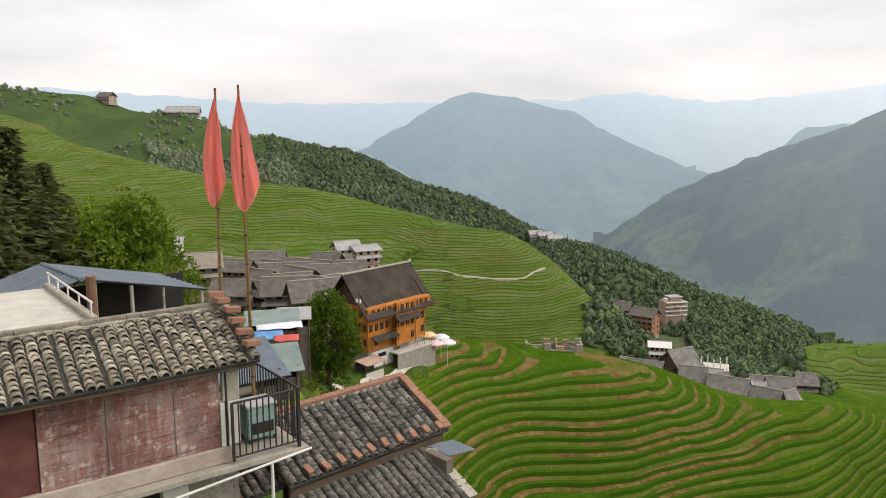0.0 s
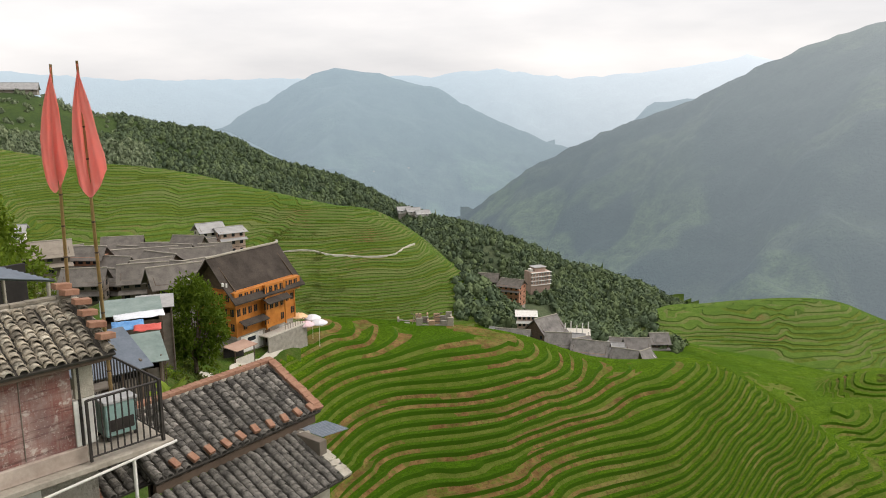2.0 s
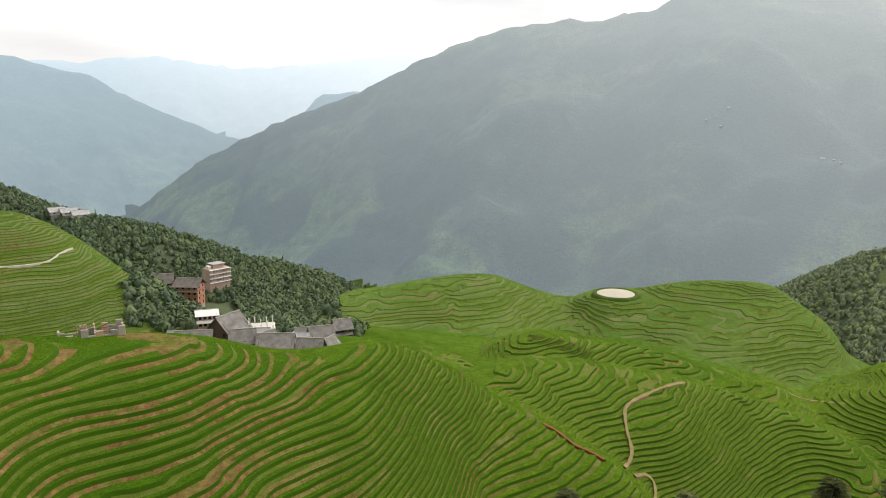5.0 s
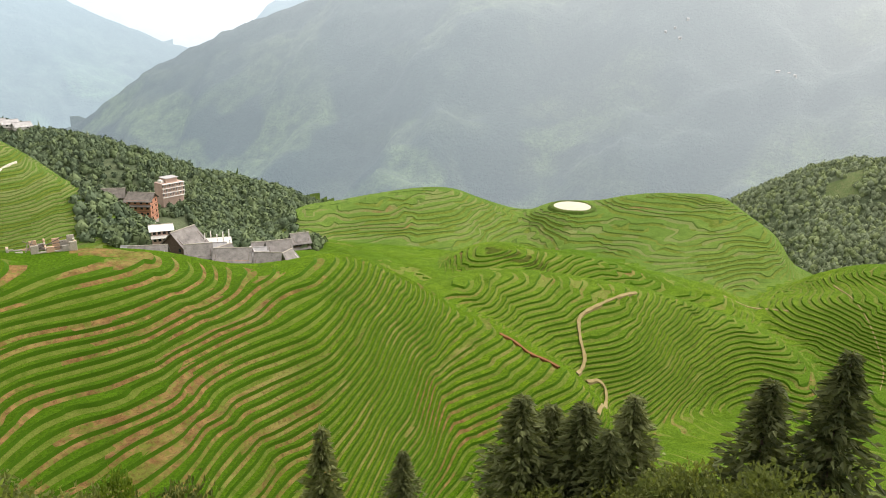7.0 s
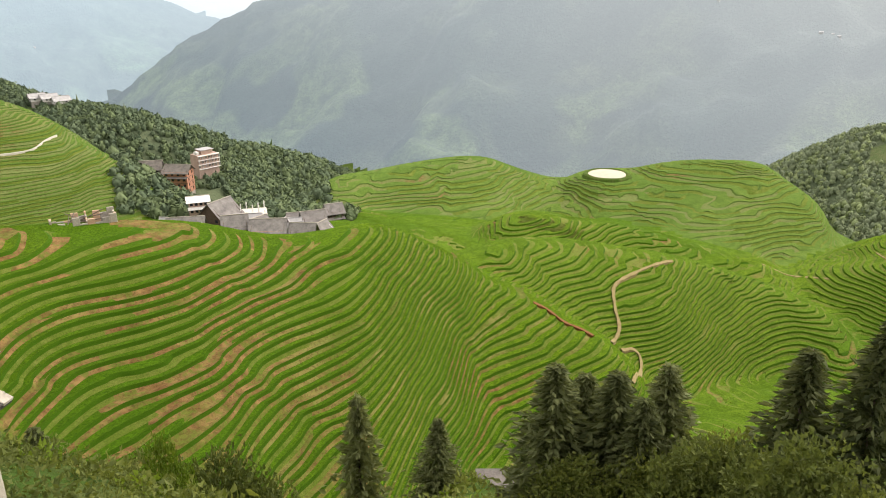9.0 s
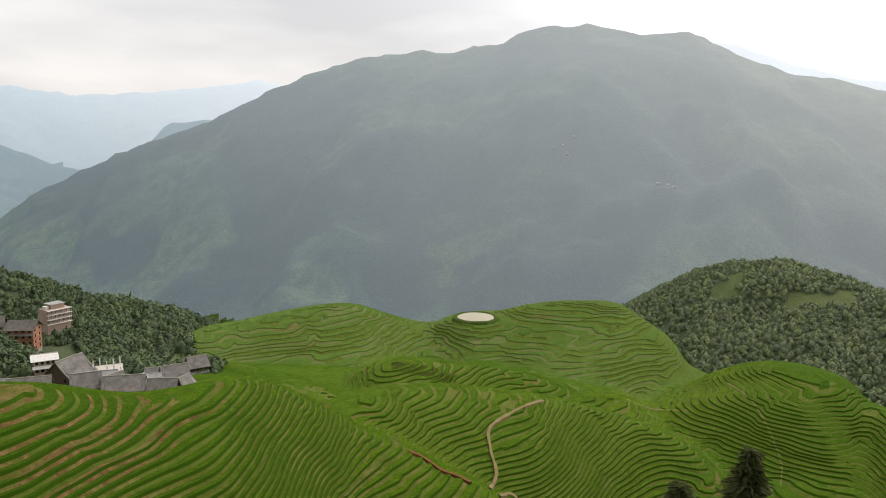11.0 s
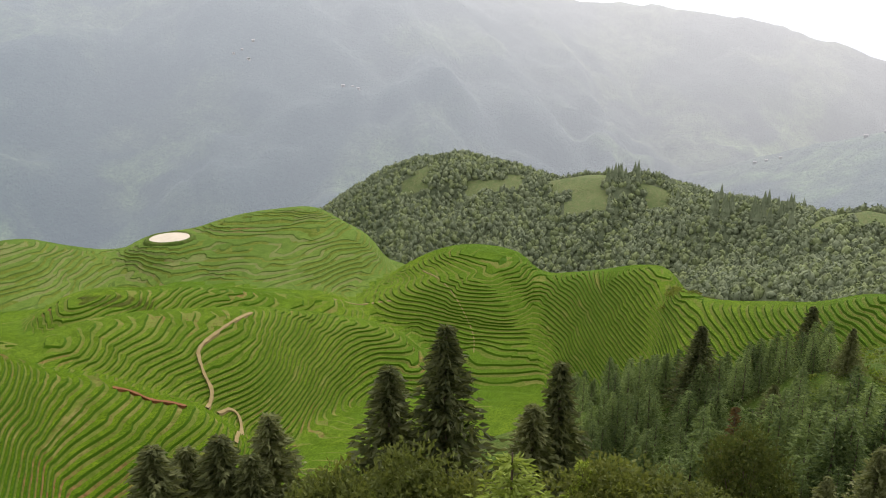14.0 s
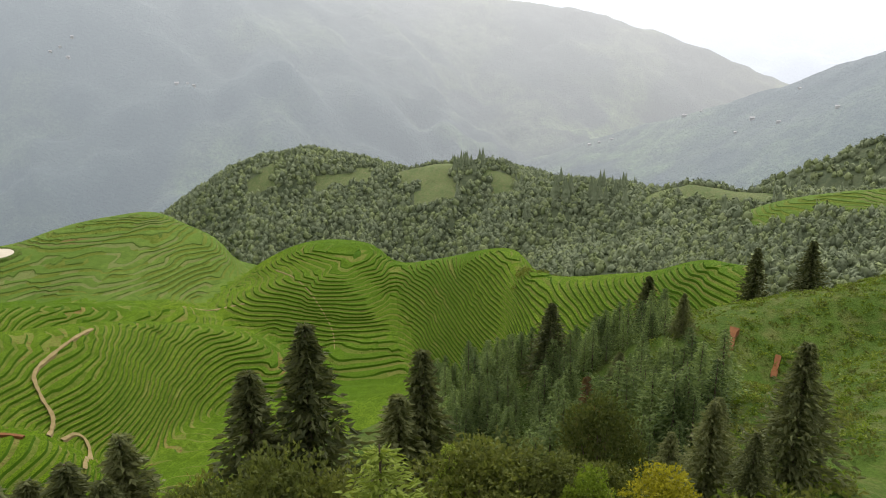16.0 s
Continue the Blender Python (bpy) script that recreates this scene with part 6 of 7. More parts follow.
ribbon("path_trail_lower", "sandy footpath at the foot of the terraces", "path", [(49.7, 196.0), (50.7, 199.0), (51.4, 194.0), (50.9, 171.0)], 1.0, EARTH_PATH, 0.7)
ribbon("path_green", "pale paved path across the green hillside", "path", [(-3.5, 306), (-0.2, 305), (1.1, 305), (2.9, 307), (5.9, 310), (7.0, 316), (7.9, 322)], 0.28, PALE_PATH, 0.75)
ribbon("path_dome", "brown track down the terraced hill", "path", [(66.3, 331.0), (68.5, 307.0), (70.2, 281.0), (70.4, 264.0)], 0.4, EARTH_PATH, 0.3)
ribbon("earth_scar", "bare red-brown earth slip between terraces", "earth", [(42.4, 187.0), (43.6, 187.0), (45.0, 184.0), (46.2, 184.0), (47.4, 182.0)], 1.5, RED_EARTH, 0.75)
ribbon("earth_scar_far", "bare pale earth bank between fields", "earth", [(59.2, 311.0), (61.3, 315.0), (63.8, 311.0)], 1.2, EARTH_PATH, 0.25)
ribbon("earth_slope", "steep bare red earth cut in the slope", "earth", [(100.3, 78), (100.6, 82), (101.0, 86), (101.3, 90), (101.8, 95)], 1.4, RED_EARTH, 0.7)
ribbon("earth_slope_small", "small bare red earth cut", "earth", [(104.8, 88), (105.0, 92)], 0.7, RED_EARTH, 0.25)
ribbon("path_house", "pale earth path past the orange house", "path", [(-8.6, 104), (-6.6, 110), (-5.9, 115), (-4.6, 118.5), (-3.2, 123), (-1.6, 130), (-0.6, 137)], 1.5, PALE_PATH, 0.2)
ribbon("path_steps", "narrow stone steps down the slope", "path", [(-3.4, 121), (-3.7, 116), (-4.0, 110), (-4.4, 104)], 1.0, STONE_WALL, 0.15)

# round pond on the far spur
px, py = spot(47.5, 391)
pond_z = max(float(ground_z(px + dx, py + dy)) for dx in (-9, 0, 9) for dy in (-9, 0, 9)) + 0.85
pond = thing("pond_rim", "round grassy bank enclosing a pale pond", "pond", at=Matrix.Translation((px, py, pond_z)), kind="structure")
bm = bmesh.new()
prof_ring = [(9.3, -3.5), (9.6, 0.25), (10.1, 0.7), (11.2, 0.75), (12.2, 0.3), (15.0, -4.5)]
ring = [[bm.verts.new((r * math.cos(a) * (1 + 0.04 * math.sin(3 * a)), r * math.sin(a) * (1 + 0.03 * math.sin(2 * a)), z + 0.1 * math.sin(5 * a))) for r, z in prof_ring] for a in (i * math.pi / 24 for i in range(48))]
for a, b in zip(ring, ring[1:] + ring[:1]):
    for k in range(len(prof_ring) - 1):
        bm.faces.new((a[k], a[k + 1], b[k + 1], b[k]))
bmesh.ops.recalc_face_normals(bm, faces=bm.faces)
part("bank", bm, SLOPE, pond)
bm = bmesh.new()
bmesh.ops.create_circle(bm, cap_ends=True, segments=48, radius=9.85)
bmesh.ops.translate(bm, verts=bm.verts, vec=(0, 0, 0.42))
WATER = m_two("pond_water", (0.36, 0.325, 0.235), (0.46, 0.42, 0.31), 0.08, 0.55, 0.02, 0.01)
part("water", bm, WATER, pond, "still pale water reflecting the sky")

# ---- timber houses ----
def gable(bm, length, width, eave, ridge, over, thick):
    """Two roof slopes with thickness, the ridge along the first axis."""
    for s in (-1, 1):
        run = width / 2 + over
        drop = (ridge - eave) * run / (width / 2)
        a = [(-length / 2 - over, 0, ridge), (length / 2 + over, 0, ridge), (length / 2 + over, s * run, ridge - drop), (-length / 2 - over, s * run, ridge - drop)]
        mid = [(x, y * 0.55, z + 0.45 * (ridge - z) - 0.10 * (ridge - eave) * 0.5) for x, y, z in (a[3], a[2])]
        top = [bm.verts.new(p) for p in (a[0], a[1])] + [bm.verts.new((mid[1][0], mid[1][1], mid[1][2])), bm.verts.new((mid[0][0], mid[0][1], mid[0][2]))] + [bm.verts.new(a[2]), bm.verts.new(a[3])]
        low = [bm.verts.new(v.co - Vector((0, 0, thick))) for v in top]
        for q in ((0, 1, 2, 3), (3, 2, 4, 5)):
            bm.faces.new([top[i] for i in q])
            bm.faces.new([low[i] for i in reversed(q)])
        for i, j in ((0, 1), (1, 2), (2, 4), (4, 5), (5, 3), (3, 0)):
            bm.faces.new((top[i], top[j], low[j], low[i]))
    bmesh.ops.recalc_face_normals(bm, faces=bm.faces)
    return bm


def timber_house(label, b, d, heading, length, width, storeys, roof_h, wall, roof, ridge_z=None, windows=4, group="village houses", low=None, pane=None, name="timber_house"):
    x, y = spot(b, d)
    ground = float(ground_z(x, y))
    high = storeys * 2.6
    floor = ridge_z - roof_h - high if ridge_z is not None else ground + 0.3
    h = thing(name, label, "house", group, at=Matrix.Translation((x, y, floor)) @ Matrix.Rotation(radians(heading), 4, "Z"))
    part("wall", block((-length / 2, -width / 2, 0), (length / 2, width / 2, high), 0.05), wall, h)
    foot = min(ground - floor - 2.0, -0.6)
    part("footing", block((-length / 2 + 0.1, -width / 2 + 0.1, foot), (length / 2 - 0.1, width / 2 - 0.1, -0.003), 0.05), low or STONE_WALL, h)
    for s in (-1, 1):
        bm = bmesh.new()
        v = [bm.verts.new(p) for p in ((s * length / 2 - 0.02 * s, -width / 2, high), (s * length / 2 - 0.02 * s, width / 2, high), (s * length / 2 - 0.02 * s, 0, high + roof_h - 0.2))]
        w = [bm.verts.new(q.co - Vector((s * 0.12, 0, 0))) for q in v]
        bm.faces.new(v)
        bm.faces.new(list(reversed(w)))
        for i in range(3):
            bm.faces.new((v[i], v[(i + 1) % 3], w[(i + 1) % 3], w[i]))
        bmesh.ops.recalc_face_normals(bm, faces=bm.faces)
        part("gable_wall", bm, WOOD_DARK if wall is not WHITEWASH else WHITEWASH, h)
    r = part("roof", gable(bmesh.new(), length, width, high, high + roof_h, 0.9, 0.16), roof, h)
    part("ridge", block((-length / 2 - 0.9, -0.16, high + roof_h - 0.06), (length / 2 + 0.9, 0.16, high + roof_h + 0.18), 0.04), MORTAR if roof is not ROOF_PALE else ROOF_PALE, r)
    if storeys > 1:
        bm = bmesh.new()
        sheet(bm, 2, 2, lambda i, j: Vector((-length / 2 - 0.5 + (length + 1.0) * j, -width / 2 - 1.5 * (1 - i), high - 2.75 + 0.65 * i)), 0.12)
        part("skirt_roof", bm, roof, h)
    bm = bmesh.new()
    for k in range(1, storeys):
        box(bm, (-length / 2 - 0.06, -width / 2 - 0.06, k * 2.6 - 0.12), (length / 2 + 0.06, width / 2 + 0.06, k * 2.6 + 0.06))
    if storeys > 1:
        part("floor_band", bm, WOOD_DARK, h)
    for k in range(storeys):
        for face in (0, 1, 2, 3):
            span = length if face < 2 else width
            n = windows if face < 2 else max(2, windows * 2 // 3)
            for i in range(n):
                p = -span / 2 + span * (i + 0.5) / n
                hw = min(0.55, span / n * 0.3)
                z0, z1 = k * 2.6 + 0.95, k * 2.6 + 2.05
                if face < 2:
                    s = -1 if face == 0 else 1
                    lo, hi = (p - hw, s * width / 2 - 0.02, z0), (p + hw, s * width / 2 + s * 0.05, z1)
                else:
                    s = -1 if face == 2 else 1
                    lo, hi = (s * length / 2 - 0.02, p - hw, z0), (s * length / 2 + s * 0.05, p + hw, z1)
                part("window", block(lo, hi, 0.0), pane or DARK_GLASS, h)
    return h


OLD = "dark weathered timber house with grey tile roof in the village"
PALE = "pale grey-roofed house below the terraces"
# the village behind the orange house: bearing, distance, heading, length, width, storeys
for b, d, hd, l, w, st, rh, z, mats in [
    (-18.3, 196, 20, 14, 9, 2, 2.6, -30.5, (WOOD_GREY, m_two("tan_roof", (0.20, 0.17, 0.13), (0.30, 0.26, 0.21), 0.5, 0.9))), (-15.4, 204, -10, 9, 7, 2, 2.2, -33.8, (BRICK_WALL, ROOF_FAR)),
    (-13.2, 262, 5, 14, 9, 2, 3.0, -41.0, (WOOD_GREY, ROOF_FAR)), (-11.7, 214, 12, 18, 10, 2, 3.4, -37.0, (WOOD_DARK, ROOF_FAR)), (-8.8, 228, -18, 10, 8, 2, 2.8, -36.6, (WOOD_GREY, ROOF_FAR)),
    (-12.0, 172, 8, 11, 8, 2, 2.8, -33.0, (WOOD_GREY, ROOF_FAR)), (-9.9, 160, 25, 12, 8, 2, 3.0, -31.5, (WOOD_DARK, ROOF_FAR)), (-14.6, 232, 15, 12, 8, 2, 2.8, -40.0, (WOOD_DARK, ROOF_FAR)),
    (-10.3, 246, -8, 12, 8, 2, 2.8, -41.2, (WOOD_GREY, ROOF_FAR)), (-16.9, 240, 30, 11, 8, 2, 2.6, -39.2, (WOOD_DARK, ROOF_FAR)), (-7.0, 214, 10, 9, 7, 2, 2.6, -36.8, (WOOD_DARK, ROOF_FAR)),
    (-24.2, 236, 15, 12, 8, 3, 2.4, -30.0, (BRICK_WALL, ROOF_FAR)), (-13.6, 185, -25, 9, 7, 2, 2.4, -36.4, (WOOD_DARK, ROOF_FAR)), (-19.8, 222, -15, 11, 8, 2, 2.4, -35.5, (WOOD_GREY, ROOF_FAR)),
    (-8.2, 186, 35, 9, 7, 2, 2.6, -35.5, (WOOD_GREY, ROOF_FAR))]:
    timber_house(OLD, b, d, hd, l * 0.8, w * 0.85, st, rh, mats[0], mats[1], z)
rng = random.Random(31)
for b, d, z in [(-17.4, 212, -34.5), (-16.2, 222, -37.0), (-14.2, 218, -37.6), (-12.6, 236, -40.0), (-11.0, 232, -38.8), (-9.6, 216, -36.8), (-8.0, 244, -40.6), (-10.8, 196, -35.2), (-13.9, 200, -36.0),
                (-15.8, 180, -34.6), (-8.6, 204, -36.0), (-11.4, 184, -34.4), (-21.6, 232, -34.0), (-22.9, 240, -34.6), (-9.0, 174, -33.8)]:
    timber_house(OLD, b, d, rng.uniform(-40, 40), rng.uniform(7, 10), rng.uniform(6, 7.5), 2, rng.uniform(2.0, 2.8), rng.choice((WOOD_GREY, WOOD_DARK, BRICK_WALL, WOOD_GREY)), ROOF_FAR, z, 3)
timber_house("grey plastered house of three storeys with pale roof", -7.35, 268, 28, 8, 7, 3, 2.2, CONCRETE, ROOF_PALE, -39.0, 3)
timber_house("pink brick house of three storeys beside a grey one", -6.0, 266, 28, 8.5, 8, 3, 1.2, PINK_WALL, ROOF_PALE, -40.4, 3)
timber_house("house of white stacked verandas in the village", -20.3, 232, 12, 9, 8, 3, 1.2, WHITEWASH, ROOF_PALE, -31.0, 3)
timber_house("small timber house alone on the upper hill", -18.6, 684, 10, 26, 12, 1, 4.6, WOOD_GREY, ROOF_PALE, None, 4, "")
timber_house("low reddish house on the upper hill", -23.5, 698, -20, 13, 9, 2, 3.0, PINK_WALL, ROOF_FAR, None, 4, "")
# the hamlet below the front hill
for b, d, hd, l, w, st, rh, z, mats in [
    (16.4, 282, -14, 8, 8, 3, 0.9, -77.3, (PINK_WALL, WHITEWASH)), (17.9, 268, 28, 12, 12, 2, 4.6, -75.6, (WOOD_DARK, ROOF_FAR)), (15.4, 258, -24, 13, 8, 2, 2.6, -77.6, (WHITEWASH, ROOF_FAR)),
    (18.9, 254, -18, 9, 8, 2, 3.0, -77.2, (WOOD_DARK, ROOF_FAR)), (21.4, 249, -30, 13, 9, 2, 2.8, -77.9, (BRICK_WALL, ROOF_FAR)), (22.9, 258, -24, 9, 7, 2, 2.4, -81.0, (WHITEWASH, ROOF_PALE)),
    (24.0, 246, -38, 9, 9, 2, 3.4, -79.2, (WOOD_DARK, ROOF_FAR)), (24.8, 265, -12, 9, 9, 2, 3.4, -80.9, (WOOD_GREY, ROOF_FAR)), (26.4, 290, -10, 7, 7, 2, 2.4, -86.0, (WOOD_DARK, ROOF_FAR)),
    (19.9, 262, -26, 10, 8, 2, 2.6, -79.6, (WOOD_GREY, ROOF_PALE)), (22.3, 252, 40, 8, 7, 2, 2.8, -79.8, (WHITEWASH, ROOF_PALE)), (20.6, 256, 20, 8, 7, 2, 2.6, -79.2, (WOOD_DARK, ROOF_FAR)), (25.3, 254, 30, 8, 7, 2, 2.8, -81.8, (WHITEWASH, ROOF_FAR)), (23.2, 250, -10, 7, 7, 2, 2.6, -80.2, (WOOD_GREY, ROOF_PALE)), (14.4, 262, -40, 8, 7, 2, 2.4, -78.6, (WHITEWASH, ROOF_PALE)), (23.8, 274, -22, 10, 8, 2, 2.6, -84.0, (WOOD_GREY, ROOF_FAR))]:
    timber_house(PALE, b, d, hd, l * 0.84, w * 0.95, st, rh * 1.1, mats[0], ROOF_HAMLET if mats[1] is ROOF_FAR else mats[1], z + 0.2, group="hamlet houses")
# unfinished white upper floor with posts
ux, uy = spot(20.3, 272)
shell = thing("unfinished_house", "white unfinished concrete house with bare posts", "house", at=Matrix.Translation((ux, uy, -84.5)) @ Matrix.Rotation(radians(-20), 4, "Z"))
part("lower_wall", block((-4.6, -4, -6), (4.6, 4, 2.4), 0.05), WHITEWASH, shell)
part("slab", block((-5.0, -4.4, 2.403), (5.0, 4.4, 2.65), 0.04), CONCRETE, shell)
for i in range(5):
    for s in (-1, 1):
        part("post", block((-4.2 + i * 2.1 - 0.2, s * 3.7 - 0.2, 2.653), (-4.2 + i * 2.1 + 0.2, s * 3.7 + 0.2, 4.0 + 0.7 * ((i + s) % 3)), 0.03), WHITEWASH, shell)
part("parapet", block((-4.5, -4.3, 2.653), (1.0, -4.05, 3.5), 0.03), WHITEWASH, shell)
# tall brick house and long pink one above the hamlet
timber_house("tall brick-red house on the wooded slope", 15.3, 372, -38, 11, 9, 4, 2.8, BRICK_WALL, ROOF_FAR, -85.6, 4, "")
timber_house("grey-roofed timber house among trees", 13.5, 380, -24, 9, 8, 2, 3.0, WOOD_GREY, ROOF_FAR, -84.6, 3, "")
lx, ly = spot(17.2, 402)
lodge = thing("long_lodge", "long pink lodge with open white galleries on the wooded slope", "house", at=Matrix.Translation((lx, ly, -94.6)) @ Matrix.Rotation(radians(14), 4, "Z") @ Matrix.Diagonal((0.74, 0.8, 0.8, 1)))
part("wall", block((-8, -4.5, -9), (8, 4.5, 8.6), 0.05), PINK_WALL, lodge)
for k in range(4):
    part("gallery_slab", block((-8.3, -6.0, k * 2.8 - 0.2), (8.3, -4.503, k * 2.8 + 0.05), 0.02), WHITEWASH, lodge)
    for i in range(7):
        if k < 3:
            part("gallery_post", block((-8.0 + i * 2.6, -5.9, k * 2.8 + 0.053), (-7.75 + i * 2.6, -5.65, k * 2.8 + 2.597), 0.02), WHITEWASH, lodge)
            part("window", block((-7.4 + i * 2.6 - 0.3, -4.56, k * 2.8 + 0.8), (-7.4 + i * 2.6 + 0.9, -4.50, k * 2.8 + 2.2)), DARK_GLASS, lodge)
part("penthouse", block((-4, -3, 8.603), (5, 3.5, 11.2), 0.04), PINK_WALL, lodge)
part("penthouse_roof", block((-4.6, -3.8, 11.203), (5.6, 4.2, 11.5), 0.04), ROOF_PALE, lodge)
part("white_tank", block((-7.0, -2, 8.603), (-4.9, 1.5, 10.4), 0.05), WHITEWASH, lodge)

# the ruin on the crest
rx, ry = spot(8.55, 153)
RZ = float(ground_z(rx, ry)) + 0.5
ruin = thing("ruined_house", "roofless ruin of broken pale stone walls", "ruin", at=Matrix.Translation((rx, ry, RZ)) @ Matrix.Rotation(radians(-6), 4, "Z"))
rng = random.Random(12)
for lo, hi in (((-5.5, -2.5), (5.5, -2.1)), ((-5.5, 2.1), (5.5, 2.5)), ((-5.5, -2.1), (-5.1, 2.1)), ((5.1, -2.1), (5.5, 2.1)), ((0.4, -2.1), (0.7, 2.1))):
    long_x = hi[0] - lo[0] > 1
    n = 9 if long_x else 4
    for i in range(n):
        a = [lo[0] + (hi[0] - lo[0]) * i / n, lo[1]] if long_x else [lo[0], lo[1] + (hi[1] - lo[1]) * i / n]
        b = [lo[0] + (hi[0] - lo[0]) * (i + 1) / n - 0.01, hi[1]] if long_x else [hi[0], lo[1] + (hi[1] - lo[1]) * (i + 1) / n - 0.01]
        part("wall_piece", block((a[0] * 1.05, a[1], -4.5), (b[0] * 1.05, b[1], rng.uniform(0.1, 1.9)), 0.05), rng.choice((STONE_WALL, MORTAR, BRICK_PALE)), ruin)
for i in range(7):
    part("fallen_beam", rod(bmesh.new(), (rng.uniform(-5, 5), rng.uniform(-2, 2), 0.3), (rng.uniform(-5, 5), rng.uniform(-2, 2), rng.uniform(1.0, 2.6)), 0.09, 6), WOOD_GREY, ruin)

# houses far across the valley
far_spots = [(53.0, 1904), (53.6, 1912), (54.4, 1927), (54.0, 1890), (61.7, 1772), (61.3, 1785), (60.6, 1790), (98.1, 1752), (101.5, 1573), (106.7, 1396), (104.3, 1630), (91.1, 1794), (100.5, 1536), (97.0, 1765), (90.4, 1800), (92.0, 1790),
             (4.8, 2891), (7.4, 3032), (103.2, 1500)]
rng = random.Random(7)
# white walls dulled to grey, with the valley haze put into their colour
HAZY_WALL = m_two("haze_dulled_white_wall", (0.40, 0.41, 0.41), (0.52, 0.53, 0.53), 0.3, 0.9)
for b, d in far_spots:
    x, y = spot(b, d)
    t = thing("far_house", "tiny white house far across the hazy valley", "house", "houses across the valley", Matrix.Translation((x, y, float(ground_z(x, y)) + 1.0)) @ Matrix.Rotation(rng.uniform(-0.5, 0.5) - radians(b), 4, "Z"))
    s = rng.uniform(0.4, 0.75)
    part("wall", block((-6 * s, -4 * s, -5), (6 * s, 4 * s, 5 * s), 0.1), HAZY_WALL, t)
    part("roof", gable(bmesh.new(), 12 * s, 8 * s, 5 * s, 7.2 * s, 0.5, 0.3), HAZY_WALL, t)
# farm sheds on the left ridge
for b, d, z in ((7.0, 538, -74.5), (7.7, 536, -75.0), (8.4, 530, -76.0)):
    timber_house("small pale farmhouse on the wooded ridge", b, d, 10, 9, 6, 1, 2.0, WHITEWASH, ROOF_PALE, z + 3.5, 2, "ridge farmhouses")

# ---- the orange house ----
OH = frame_at(-12.1, 119.4, 0.0, 0.64, 0.77)   # along the sunny front, then back to the left
L, W, Z0, Z1 = 13.8, 9.0, -36.0, -28.5
inn = thing("orange_inn", "three-storey orange varnished timber house under dark tile roof", "house", at=OH)
part("body", block((0, 0, Z0), (L, W, Z1), 0.05), WOOD_ORANGE, inn, "varnished orange plank walls")
part("stone_base", block((0.2, 0.2, -42.0), (L - 0.2, W - 0.2, Z0 - 0.003), 0.05), STONE_WALL, inn, "rough pale stone ground floor")
# bays that stand forward
part("bay", block((5.6, -1.1, Z0 + 0.2), (10.2, -0.003, Z1 - 0.1), 0.04), WOOD_ORANGE, inn)
part("upper_gallery", block((10.203, -0.9, -30.9), (L + 0.6, -0.003, Z1 - 0.1), 0.04), WOOD_ORANGE, inn)
part("upper_gallery", block((-0.7, -0.6, -31.0), (5.597, -0.003, Z1 - 0.1), 0.04), WOOD_ORANGE, inn)
part("side_gallery", block((-0.8, 0.0, -31.0), (-0.003, W, Z1 - 0.1), 0.04), WOOD_ORANGE, inn)


def skirt_roof(x0, x1, y, z, name="skirt_roof"):
    bm = bmesh.new()
    sheet(bm, 2, 2, lambda i, j: Vector((x0 + (x1 - x0) * j, y - 1.3 * (1 - i), z + 0.62 * i)), 0.12)
    part(name, bm, ROOF_INN, inn, "dark tiled skirt roof")


skirt_roof(5.0, 10.7, -1.1, -31.4)
skirt_roof(0.0, 5.6, -0.6, -33.9)
for k, z in enumerate((-30.1, -32.7, -35.1)):
    for i in range(11):
        x = 0.6 + i * 1.26
        y = -1.1 if 5.5 < x < 10.2 else (-0.9 if x >= 10.2 and k == 0 else (-0.6 if x < 5.6 and k == 0 else 0.0))
        if k == 2 and i % 3 != 1:
            continue
        win = part("window", block((x - 0.36, y - 0.05, z), (x + 0.36, y + 0.06, z + 1.15), 0.01), DARK_GLASS, inn)
        part("mullion", block((x - 0.03, y - 0.08, z), (x + 0.03, y - 0.052, z + 1.15)), WOOD_ORANGE, win)
        part("sill", block((x - 0.42, y - 0.10, z - 0.12), (x + 0.42, y - 0.003, z - 0.003)), WOOD_ORANGE, win)
    for i in range(6):
        yy = 0.8 + i * 1.45
        xx = -0.8 if k == 0 else 0.0
        win = part("window", block((xx - 0.05, yy - 0.36, z), (xx + 0.06, yy + 0.36, z + 1.15), 0.01), DARK_GLASS, inn)
        part("mullion", block((xx - 0.08, yy - 0.03, z), (xx - 0.052, yy + 0.03, z + 1.15)), WOOD_ORANGE, win)
for x in (0.0, 5.6, 10.2, L):
    part("corner_post", block((x - 0.12, -0.12 - (1.1 if x in (5.6, 10.2) else 0), Z0), (x + 0.12, 0.12 - (1.1 if x in (5.6, 10.2) else 0), Z1), 0.02), WOOD_ORANGE, inn)
bm = gable(bmesh.new(), L, W, Z1 - 0.1, Z1 + 5.0, 1.4, 0.22)
bmesh.ops.translate(bm, verts=bm.verts, vec=(L / 2, W / 2, 0))
rf = part("roof", bm, ROOF_INN, inn, "dark weathered tile roof")
part("ridge", block((-1.4, W / 2 - 0.2, Z1 + 4.95), (L + 1.4, W / 2 + 0.2, Z1 + 5.25), 0.04), MORTAR, rf)
